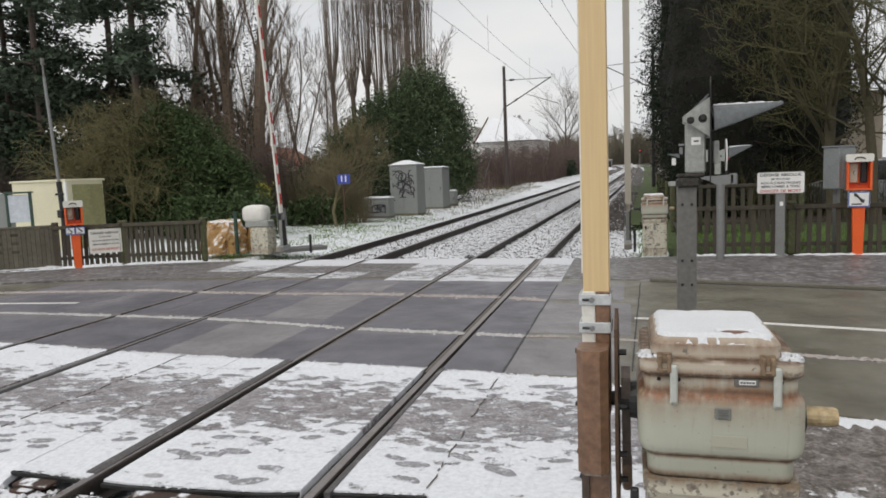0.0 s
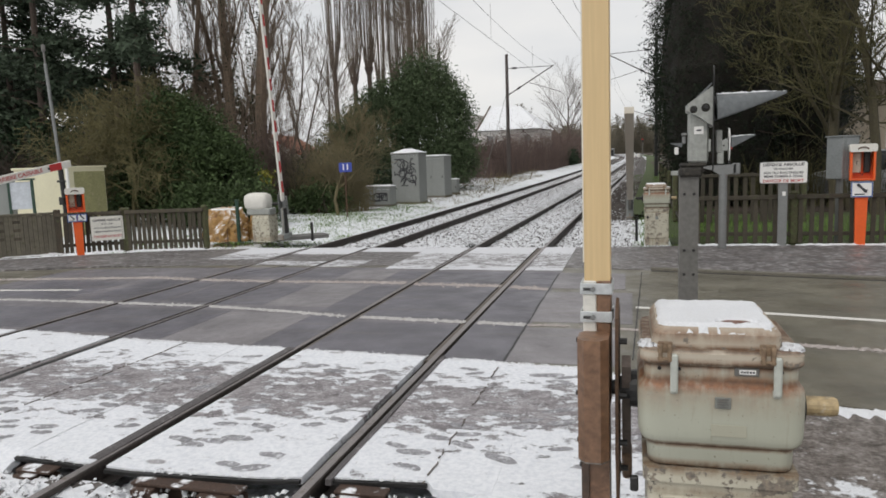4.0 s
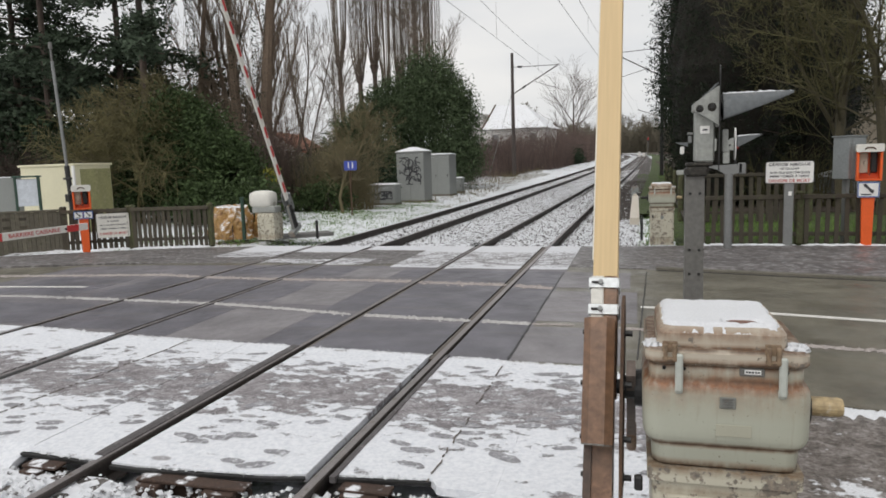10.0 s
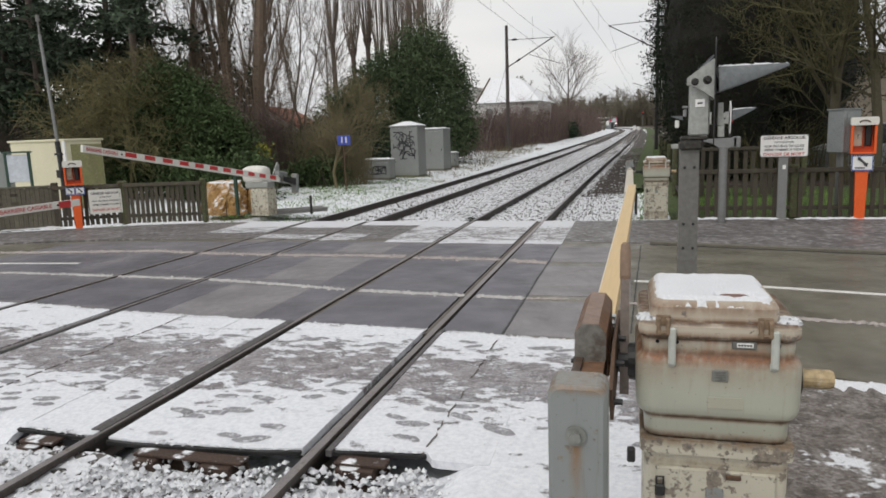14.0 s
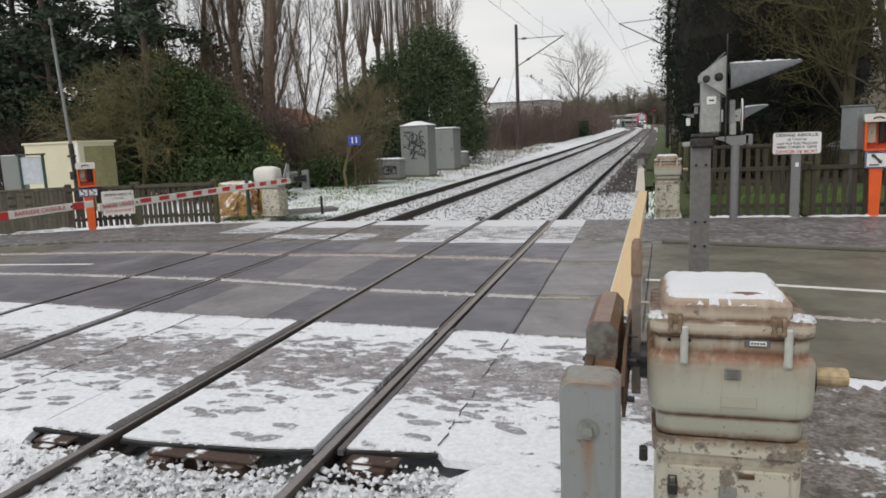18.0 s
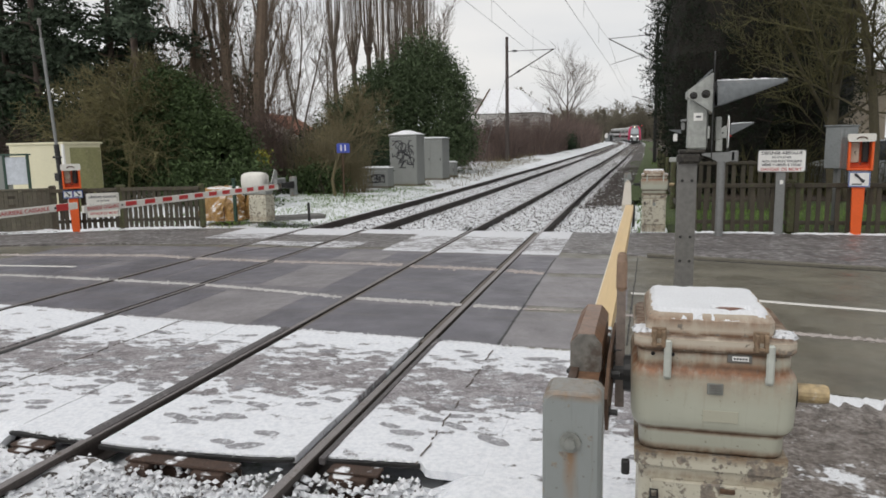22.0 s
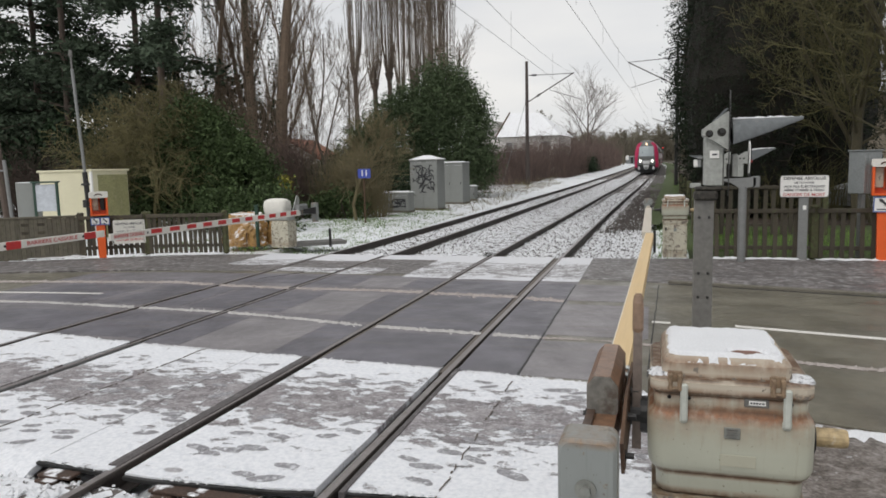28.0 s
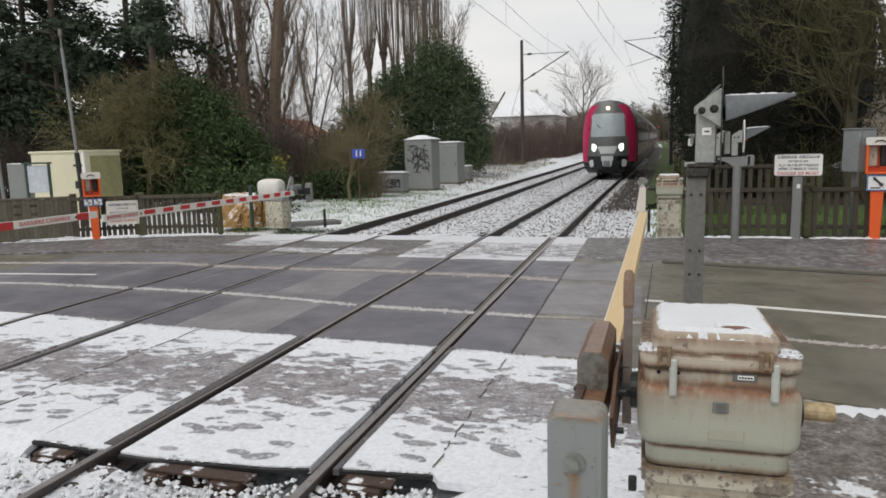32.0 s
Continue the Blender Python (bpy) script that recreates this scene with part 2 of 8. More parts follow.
def rusty_paint(name, base, rust, bands, runs=0.5, rough=0.45, flake=0.0, grime=(), drips=()):
    """Old paint with rust bleeding from seams at given heights, runs below them and flaked spots. bands: (height, reach, amount)."""
    m, nt, b = nodes_of(name)
    co = axes(nt)
    tc = nt.nodes.new("ShaderNodeTexCoord").outputs["Object"]
    mp = nt.nodes.new("ShaderNodeMapping")
    mp.inputs["Scale"].default_value = (1.0, 1.0, 0.12)
    nt.links.new(tc, mp.inputs[0])
    streak = add_noise(nt, 26, 4, 0.6, mp.outputs[0])
    blot = add_noise(nt, 7, 6, 0.68)
    fine = add_noise(nt, 55, 4, 0.6)
    col = ramp(nt, add_noise(nt, 3.0, 4), [(0.3, tuple(v * 0.90 for v in base)), (0.7, tuple(min(1, v * 1.05) for v in base))])
    col = blend(nt, ramp(nt, streak, [(0.58, 0.0), (0.78, 0.35 * runs)]), col, tuple(v * 0.6 for v in rust))
    for z0, reach, amount in bands:
        d = arith(nt, "ABSOLUTE", arith(nt, "SUBTRACT", co[2], z0))
        near = ramp(nt, arith(nt, "DIVIDE", d, reach * 2), [(0.0, 1.0), (0.5, 0.0)])
        f = arith(nt, "MULTIPLY", near, ramp(nt, arith(nt, "ADD", arith(nt, "MULTIPLY", blot, 0.6), arith(nt, "MULTIPLY", streak, 0.4)), [(0.34, 0.0), (0.54, amount)]))
        col = blend(nt, f, col, ramp(nt, fine, [(0.3, tuple(v * 0.7 for v in rust)), (0.7, tuple(v * 1.2 for v in rust))]))
    for z0, reach, amount in grime:
        d = arith(nt, "ABSOLUTE", arith(nt, "SUBTRACT", co[2], z0))
        near = ramp(nt, arith(nt, "DIVIDE", d, reach * 2), [(0.0, 1.0), (0.5, 0.0)])
        f = arith(nt, "MULTIPLY", near, ramp(nt, arith(nt, "ADD", arith(nt, "MULTIPLY", blot, 0.5), arith(nt, "MULTIPLY", streak, 0.5)), [(0.36, 0.15 * amount), (0.56, amount)]))
        col = blend(nt, f, col, (0.055, 0.045, 0.032))
    for x0, top, length, wide in drips:
        fx = ramp(nt, arith(nt, "DIVIDE", arith(nt, "ABSOLUTE", arith(nt, "ADD", arith(nt, "SUBTRACT", co[0], x0), arith(nt, "MULTIPLY", arith(nt, "SUBTRACT", blot, 0.5), wide * 1.2))), wide), [(0.15, 1.0), (1.0, 0.0)])
        fz = ramp(nt, arith(nt, "DIVIDE", arith(nt, "SUBTRACT", top, co[2]), length), [(0.0, 0.0), (0.04, 0.95), (0.45, 0.5), (1.0, 0.0)])
        col = blend(nt, arith(nt, "MULTIPLY", fx, fz), col, tuple(rust))
    # thin vertical stains and scuffs
    sc = nt.nodes.new("ShaderNodeMapping")
    sc.inputs["Scale"].default_value = (1.0, 1.0, 0.05)
    nt.links.new(tc, sc.inputs[0])
    col = blend(nt, ramp(nt, add_noise(nt, 60, 3, 0.6, sc.outputs[0]), [(0.60, 0.0), (0.74, 0.30 * runs)]), col, tuple(v * 0.55 for v in base))
    col = blend(nt, ramp(nt, add_noise(nt, 90, 2, 0.5), [(0.70, 0.0), (0.74, 0.6)]), col, (0.09, 0.07, 0.05))
    if flake:
        f = ramp(nt, add_noise(nt, 13, 5, 0.7), [(0.60 - 0.06 * flake, 0.0), (0.63 - 0.06 * flake, 1.0)])
        col = blend(nt, f, col, ramp(nt, fine, [(0.35, (0.13, 0.115, 0.10)), (0.7, (0.30, 0.25, 0.19))]))
    nt.links.new(col, b.inputs["Base Color"])
    nt.links.new(ramp(nt, blot, [(0.3, rough - 0.08), (0.7, rough + 0.15)]), b.inputs["Roughness"])
    bump(nt, b, fine, 0.12, 0.003)
    return m


m_box = rusty_paint("sage_paint", (0.42, 0.425, 0.345), (0.24, 0.10, 0.04), ((1.070, 0.10, 0.45), (1.098, 0.040, 1.3), (1.155, 0.03, 0.9), (0.872, 0.016, 0.9), (0.792, 0.03, 0.9)), 0.9, 0.42, 0.0, ((0.785, 0.03, 1.0), (0.874, 0.014, 0.9), (1.105, 0.016, 0.6), (1.165, 0.018, 0.9)))
m_boxpale = rusty_paint("bare_label_paint", (0.405, 0.395, 0.31), (0.25, 0.17, 0.10), (), 0.3, 0.5)
m_latch = mat("pale_latch_paint", (0.50, 0.52, 0.47), 0.45, 0.1, 40, 8, 0.08, (0.34, 0.30, 0.22), 0.64)
m_hasp = mat("rusty_hasp", (0.27, 0.19, 0.12), 0.65, 0.1, 50, 12, 0.3, (0.14, 0.08, 0.05), 0.55)
m_lid = rusty_paint("weathered_beige_paint", (0.48, 0.425, 0.34), (0.20, 0.10, 0.05), ((1.168, 0.022, 1.0), (1.215, 0.016, 1.0), (1.262, 0.04, 0.8)), 0.6, 0.55, 0.2, ((1.162, 0.016, 0.8), (1.212, 0.010, 0.7)))
m_pedestal = rusty_paint("flaking_cream_paint", (0.52, 0.49, 0.39), (0.20, 0.13, 0.075), ((0.785, 0.03, 0.9), (0.70, 0.03, 0.6), (0.1, 0.12, 0.6)), 0.9, 0.55, 1.0)
def plank_material(name, base):
    """Sawn softwood: grain drawn out along the board, a few knots and grey weathering."""
    m, nt, b = nodes_of(name)
    mp = nt.nodes.new("ShaderNodeMapping")
    mp.inputs["Scale"].default_value = (1.0, 0.03, 1.0)
    nt.links.new(nt.nodes.new("ShaderNodeTexCoord").outputs["Object"], mp.inputs[0])
    g = add_noise(nt, 75, 5, 0.6, mp.outputs[0])
    wide = add_noise(nt, 16, 3, 0.5, mp.outputs[0])
    col = ramp(nt, g, [(0.32, tuple(v * 0.92 for v in base)), (0.6, base), (0.75, tuple(min(1, v * 1.06) for v in base))])
    col = blend(nt, ramp(nt, wide, [(0.55, 0.0), (0.72, 0.28)]), col, tuple(v * k for v, k in zip(base, (0.86, 0.80, 0.70))))
    col = blend(nt, ramp(nt, add_noise(nt, 2.4, 5), [(0.58, 0.0), (0.75, 0.35)]), col, (0.50, 0.42, 0.30))
    nt.links.new(col, b.inputs["Base Color"])
    b.inputs["Roughness"].default_value = 0.55
    bump(nt, b, g, 0.15, 0.002)
    return m


m_wood = plank_material("pale_plank", (0.64, 0.47, 0.25))
m_greywood = plank_material("weathered_pale_plank", (0.54, 0.49, 0.41))
m_blockend = mat("weathered_block_end", (0.185, 0.175, 0.155), 0.6, 0, 35, 6, 0.3, (0.085, 0.065, 0.05), 0.52, relief=0.2)
m_splint = mat("dark_brown_flange", (0.085, 0.052, 0.036), 0.5, 0, 35, 5, 0.28, (0.04, 0.024, 0.02), 0.6, relief=0.2)
m_brown = mat("brown_stained_beam", (0.215, 0.118, 0.068), 0.36, 0, 35, 5, 0.28, (0.09, 0.045, 0.03), 0.6, relief=0.2)
m_blockgrey = mat("grey_end_grain", (0.21, 0.215, 0.195), 0.65, 0, 40, 8, 0.2, (0.2, 0.15, 0.11), 0.62)
m_weight = rusty_paint("blue_grey_paint", (0.23, 0.245, 0.235), (0.22, 0.12, 0.05), ((0.205, 0.02, 0.7), (-0.29, 0.03, 0.8)), 1.1, 0.45, 0.12, (), ((0.0, 0.055, 0.21, 0.022), (0.002, -0.20, 0.10, 0.018)))
m_greysteel = mat("blue_grey_steel", (0.22, 0.235, 0.235), 0.5, 0, 30, 4, 0.14, (0.30, 0.26, 0.2), 0.68, relief=0.08)
m_dark = mat("dark_metal", (0.035, 0.034, 0.033), 0.45, 0.4, 60, 8, 0.2)
m_zinc = mat("zinc_plate", (0.60, 0.62, 0.62), 0.38, 0.5, 50, 8, 0.1, snow=0.2)
m_galv = mat("galvanised_steel", (0.25, 0.255, 0.25), 0.5, 0.5, 40, 5, 0.15)
m_greypost = mat("grey_channel_steel", (0.165, 0.16, 0.148), 0.55, 0.2, 40, 4, 0.15, (0.13, 0.11, 0.09), 0.66)
m_signal = mat("grey_signal_paint", (0.35, 0.36, 0.335), 0.5, 0.1, 40, 5, 0.16, (0.3, 0.28, 0.24), 0.68, snow=0.15)
m_visor = mat("visor_grey", (0.135, 0.145, 0.15), 0.55, 0.1, 40, 5, 0.15, (0.22, 0.22, 0.21), 0.64)
m_white = mat("white_enamel", (0.80, 0.79, 0.76), 0.45, 0, 40, 4, 0.05, (0.6, 0.56, 0.5), 0.72, relief=0.03)
m_dirtywhite = mat("soiled_white_paint", (0.72, 0.70, 0.64), 0.55, 0, 40, 5, 0.08, (0.42, 0.37, 0.3), 0.64, relief=0.08)
m_red = mat("red_paint", (0.52, 0.035, 0.035), 0.5, 0, 40, 5, 0.12, relief=0.05)
m_ink = mat("black_lettering", (0.05, 0.05, 0.055), 0.6, 0, 40, 5, 0.1, relief=0)
m_redink = mat("red_lettering", (0.52, 0.13, 0.12), 0.6, 0, 40, 5, 0.1, relief=0)
m_orange = mat("orange_enamel", (0.80, 0.12, 0.02), 0.4, 0, 40, 4, 0.08, (0.55, 0.09, 0.03), 0.7, relief=0.03)
m_blue = mat("blue_enamel", (0.03, 0.09, 0.32), 0.4, 0, 40, 4, 0.1, relief=0.02)
m_plaque = mat("blue_plaque", (0.05, 0.08, 0.38), 0.45, 0, 40, 4, 0.1, relief=0.02)
m_board = mat("grey_brown_board", (0.145, 0.130, 0.098), 0.85, 0, 60, 6, 0.3, (0.085, 0.085, 0.05), 0.55, relief=0.3, spread=0.2, per="object")
m_fence = mat("weathered_board", (0.078, 0.066, 0.047), 0.85, 0, 60, 6, 0.3, (0.09, 0.11, 0.05), 0.58, relief=0.35, spread=0.25, per="object")
m_mosspost = mat("mossy_post", (0.082, 0.078, 0.040), 0.9, 0, 60, 6, 0.3, (0.09, 0.115, 0.045), 0.5, relief=0.4)
m_concrete = mat("mossy_concrete", (0.17, 0.155, 0.125), 0.85, 0, 45, 5, 0.25, (0.10, 0.11, 0.055), 0.56, relief=0.3)
m_cabinet = mat("grey_cabinet", (0.27, 0.28, 0.265), 0.6, 0, 40, 3, 0.1, (0.2, 0.2, 0.17), 0.66, snow=0.9, relief=0.08)
m_greenpost = mat("green_paint", (0.025, 0.06, 0.04), 0.5, 0, 40, 4, 0.15)
m_cream = mat("cream_cladding", (0.66, 0.62, 0.44), 0.6, 0, 30, 1.5, 0.08, (0.42, 0.38, 0.2), 0.62, relief=0.05)
m_mould = mat("mossy_cream_cladding", (0.30, 0.29, 0.14), 0.75, 0, 30, 2.5, 0.25, (0.42, 0.38, 0.24), 0.6, relief=0.1)
m_bag = mat("tan_tarpaulin", (0.46, 0.27, 0.095), 0.4, 0, 20, 3.5, 0.35, (0.24, 0.11, 0.045), 0.54, snow=0.8, relief=0.5, depth=0.02)
m_tie = mat("rust_brown_strip", (0.10, 0.055, 0.03), 0.7, 0, 60, 10, 0.3)
m_spray = mat("black_spray_paint", (0.035, 0.035, 0.04), 0.7, 0, 60, 10, 0.2, relief=0)
m_litter = mat("leaf_litter", (0.07, 0.05, 0.036), 0.9, 0, 30, 2.5, 0.35, (0.05, 0.065, 0.025), 0.58, relief=0.6, depth=0.03)
m_bark = mat("brown_bark", (0.11, 0.082, 0.066), 0.9, 0, 30, 5, 0.3, (0.10, 0.10, 0.045), 0.6, relief=0.5, depth=0.02)
m_bark_r = mat("reddish_bark", (0.195, 0.142, 0.102), 0.9, 0, 30, 5, 0.3, (0.07, 0.045, 0.035), 0.6, relief=0.5, depth=0.02)
m_pale = mat("tan_twig", (0.195, 0.163, 0.088), 0.9, 0, 30, 2, 0.2, relief=0)
m_twig = mat("grey_twig", (0.165, 0.13, 0.10), 0.9, 0, 30, 2, 0.2, relief=0)
m_mossbark = mat("mossy_bark", (0.092, 0.078, 0.047), 0.9, 0, 30, 5, 0.3, (0.075, 0.075, 0.03), 0.56, relief=0.5, depth=0.02)
# cypress core: the shade deep inside the foliage is put into this near-black
m_inner = mat("shaded_core_tone", (0.021, 0.017, 0.011), 0.95, 0, 22, 2.5, 0.5, (0.016, 0.02, 0.011), 0.5, relief=1.0, depth=0.12)
m_drytwig = mat("dead_inner_twig", (0.062, 0.042, 0.033), 0.9, 0, 30, 2, 0.2, relief=0)
m_twig_r = mat("reddish_twig", (0.20, 0.15, 0.108), 0.9, 0, 30, 2, 0.2, relief=0)
m_mosstwig = mat("mossy_twig", (0.135, 0.118, 0.050), 0.9, 0, 30, 2, 0.25, relief=0)
m_cedar = mat("cedar_needles", (0.064, 0.088, 0.056), 0.7, 0, 12, 0.8, 0.25, spread=0.5, relief=0)
m_leaf = mat("laurel_leaf", (0.066, 0.099, 0.038), 0.7, 0, 12, 0.8, 0.25, spread=0.5, relief=0)
m_leaf_d = mat("cypress_needles", (0.019, 0.028, 0.015), 0.7, 0, 12, 0.8, 0.25, spread=0.5, relief=0)
m_leaf_y = mat("yellow_leaf", (0.27, 0.26, 0.04), 0.5, 0, 12, 0.8, 0.25, spread=0.4, relief=0)
m_leaf_b = mat("dry_bramble", (0.155, 0.106, 0.088), 0.8, 0, 12, 0.8, 0.25, spread=0.5, relief=0)
m_ivy = mat("ivy_leaf", (0.034, 0.056, 0.028), 0.6, 0, 12, 0.8, 0.25, spread=0.5, relief=0)
m_lawn = mat("green_turf", (0.075, 0.105, 0.03), 0.9, 0, 45, 3.5, 0.45, (0.16, 0.15, 0.07), 0.64, relief=0.6, depth=0.03)
m_grass = mat("grass_blade", (0.14, 0.24, 0.045), 0.7, 0, 12, 0.8, 0.25, spread=0.5, relief=0)
m_house = mat("pale_render", (0.74, 0.715, 0.68), 0.8, 0, 20, 0.6, 0.1)
m_roof = mat("snowy_roof", (0.50, 0.48, 0.46), 0.8, 0, 20, 0.8, 0.12, snow=0.8)
m_brickroof = mat("red_roof_tile", (0.32, 0.11, 0.06), 0.8, 0, 20, 1.5, 0.2)
m_glass = mat("dark_pane", (0.03, 0.035, 0.04), 0.08, 0, 5, 1, 0.1, relief=0)
m_carpaint = mat("pale_car_paint", (0.45, 0.46, 0.48), 0.25, 0.3, 10, 2, 0.05, snow=0.5, relief=0)
m_mast = mat("brown_steel_mast", (0.10, 0.082, 0.074), 0.7, 0.3, 20, 1, 0.2)
m_wire = mat("copper_wire", (0.20, 0.19, 0.185), 0.6, 0.4, 20, 1, 0.1, relief=0)
m_tyre = mat("rubber", (0.02, 0.02, 0.02), 0.8, 0, 30, 4, 0.2)


for m_ in (m_leaf, m_leaf_d, m_cedar, m_ivy, m_leaf_y):
    m_.node_tree.nodes["Principled BSDF"].inputs["Specular IOR Level"].default_value = 0.18


def ground_material():
    """Grass and soil under patchy snow."""
    m, nt, b = nodes_of("snowy_grass")
    col = ramp(nt, add_noise(nt, 14, 5), [(0.3, (0.045, 0.075, 0.02)), (0.55, (0.10, 0.13, 0.045)), (0.75, (0.13, 0.11, 0.07))])
    f1, f2 = add_noise(nt, 0.5, 4), add_noise(nt, 5.5, 5, 0.65)
    f = ramp(nt, arith(nt, "ADD", arith(nt, "MULTIPLY", f1, 0.6), arith(nt, "MULTIPLY", f2, 0.7)), [(0.46, 0.0), (0.59, 1.0)])
    nt.links.new(blend(nt, f, col, (0.76, 0.78, 0.80)), b.inputs["Base Color"])
    b.inputs["Roughness"].default_value = 0.85
    bump(nt, b, f2, 0.6, 0.04)
    return m


def asphalt_material(name, tone, wet=0.5, slush=0.0):
    m, nt, b = nodes_of(name)
    g = add_noise(nt, 160, 2, 0.6)
    c = add_noise(nt, 1.3, 5)
    col = ramp(nt, g, [(0.3, tuple(v * 0.8 for v in tone)), (0.7, tuple(v * 1.25 for v in tone))])
    col = blend(nt, 1.0, col, ramp(nt, c, [(0.3, 0.66), (0.7, 1.12)]), "MULTIPLY")
    col = blend(nt, 1.0, col, ramp(nt, add_noise(nt, 9, 6, 0.7), [(0.3, 0.80), (0.7, 1.12)]), "MULTIPLY")
    # long streaks that wheels drag along the road
    mp = nt.nodes.new("ShaderNodeMapping")
    mp.inputs["Scale"].default_value = (0.25, 5.0, 1)
    nt.links.new(nt.nodes.new("ShaderNodeTexCoord").outputs["Object"], mp.inputs[0])
    s = add_noise(nt, 1.4, 5, 0.6, mp.outputs[0])
    col = blend(nt, ramp(nt, s, [(0.55, 0.0), (0.8, 0.45)]), col, (0.20, 0.175, 0.13))
    if slush:
        f = ramp(nt, add_noise(nt, 9, 7, 0.72), [(0.60 - 0.2 * slush, 0.0), (0.78 - 0.2 * slush, 0.75)])
        col = blend(nt, f, col, ramp(nt, add_noise(nt, 11, 5), [(0.3, (0.24, 0.215, 0.20)), (0.72, (0.62, 0.62, 0.63))]))
    nt.links.new(col, b.inputs["Base Color"])
    nt.links.new(ramp(nt, add_noise(nt, 2.2, 4), [(0.35, 0.62 - 0.36 * wet), (0.7, 0.78 - 0.2 * wet)]), b.inputs["Roughness"])
    bump(nt, b, g, 0.25, 0.004)
    return m


def trodden_material():
    """Snow trodden to slush on the footway: white edges, a grey band along the middle, footprints."""
    m, nt, b = nodes_of("trodden_snow")
    co = axes(nt)
    tc = nt.nodes.new("ShaderNodeTexCoord").outputs["Object"]
    mp = nt.nodes.new("ShaderNodeMapping")
    mp.inputs["Scale"].default_value = (0.9, 1.5, 1)
    nt.links.new(tc, mp.inputs[0])
    n1 = add_noise(nt, 2.6, 3, 0.55, mp.outputs[0])
    n2 = add_noise(nt, 6.5, 5, 0.62, mp.outputs[0])
    n3 = add_noise(nt, 55, 4, 0.7)
    mix = arith(nt, "ADD", arith(nt, "MULTIPLY", n1, 0.42), arith(nt, "ADD", arith(nt, "MULTIPLY", n2, 0.56), arith(nt, "MULTIPLY", n3, 0.23)))
    # how far from the trodden line, which wanders a little
    wander = arith(nt, "MULTIPLY", add_noise(nt, 0.7, 3), 0.8)
    d = arith(nt, "ABSOLUTE", arith(nt, "ADD", co[1], arith(nt, "ADD", wander, 0.66)))
    band = ramp(nt, d, [(0.28, 0.16), (0.48, 0.10), (0.8, 0.025), (1.1, -0.01)])
    f = ramp(nt, arith(nt, "SUBTRACT", mix, band), [(0.468, 0.0), (0.515, 1.0)])
    vo = nt.nodes.new("ShaderNodeTexVoronoi")
    vo.inputs["Scale"].default_value = 1.7
    mv = nt.nodes.new("ShaderNodeMapping")
    mv.inputs["Scale"].default_value = (1.0, 2.2, 1)
    mv.inputs["Rotation"].default_value = (0, 0, 0.25)
    nt.links.new(tc, mv.inputs[0])
    nt.links.new(mv.outputs[0], vo.inputs["Vector"])
    prints = ramp(nt, arith(nt, "ADD", vo.outputs["Distance"], arith(nt, "MULTIPLY", n2, 0.12)), [(0.17, 0.25), (0.215, 1.0)])
    f = arith(nt, "MULTIPLY", f, prints)
    grains = ramp(nt, arith(nt, "ADD", arith(nt, "MULTIPLY", n3, 0.6), arith(nt, "MULTIPLY", add_noise(nt, 24, 4, 0.65), 0.4)), [(0.52, 0.0), (0.60, 1.0)])
    slush = ramp(nt, add_noise(nt, 6, 6, 0.7), [(0.32, (0.125, 0.110, 0.115)), (0.5, (0.245, 0.224, 0.230)), (0.66, (0.39, 0.368, 0.378))])
    slush = blend(nt, arith(nt, "MULTIPLY", grains, 0.70), slush, (0.56, 0.545, 0.565))
    white = ramp(nt, add_noise(nt, 26, 5, 0.7), [(0.3, (0.62, 0.64, 0.68)), (0.6, (0.79, 0.80, 0.825))])
    nt.links.new(blend(nt, f, slush, white), b.inputs["Base Color"])
    nt.links.new(ramp(nt, f, [(0, 0.42), (1, 0.8)]), b.inputs["Roughness"])
    bump(nt, b, arith(nt, "ADD", f, arith(nt, "MULTIPLY", arith(nt, "ADD", n3, n2), 0.7)), 0.75, 0.014)
    return m


def mud_material():
    """Brown slush with white remnants beside the barrier machine."""
    m, nt, b = nodes_of("muddy_slush")
    n1 = arith(nt, "ADD", arith(nt, "MULTIPLY", add_noise(nt, 1.8, 6, 0.65), 0.75), arith(nt, "MULTIPLY", add_noise(nt, 22, 4, 0.6), 0.25))
    n2 = arith(nt, "ADD", arith(nt, "MULTIPLY", add_noise(nt, 7, 5, 0.7), 0.5), arith(nt, "MULTIPLY", add_noise(nt, 38, 4, 0.65), 0.5))
    col = ramp(nt, n2, [(0.40, (0.052, 0.041, 0.031)), (0.5, (0.145, 0.122, 0.105)), (0.60, (0.29, 0.262, 0.243))])
    f = ramp(nt, n1, [(0.58, 0.0), (0.62, 1.0)])
    nt.links.new(blend(nt, f, col, (0.74, 0.75, 0.77)), b.inputs["Base Color"])
    b.inputs["Roughness"].default_value = 0.42
    bump(nt, b, n2, 0.9, 0.03)
    return m


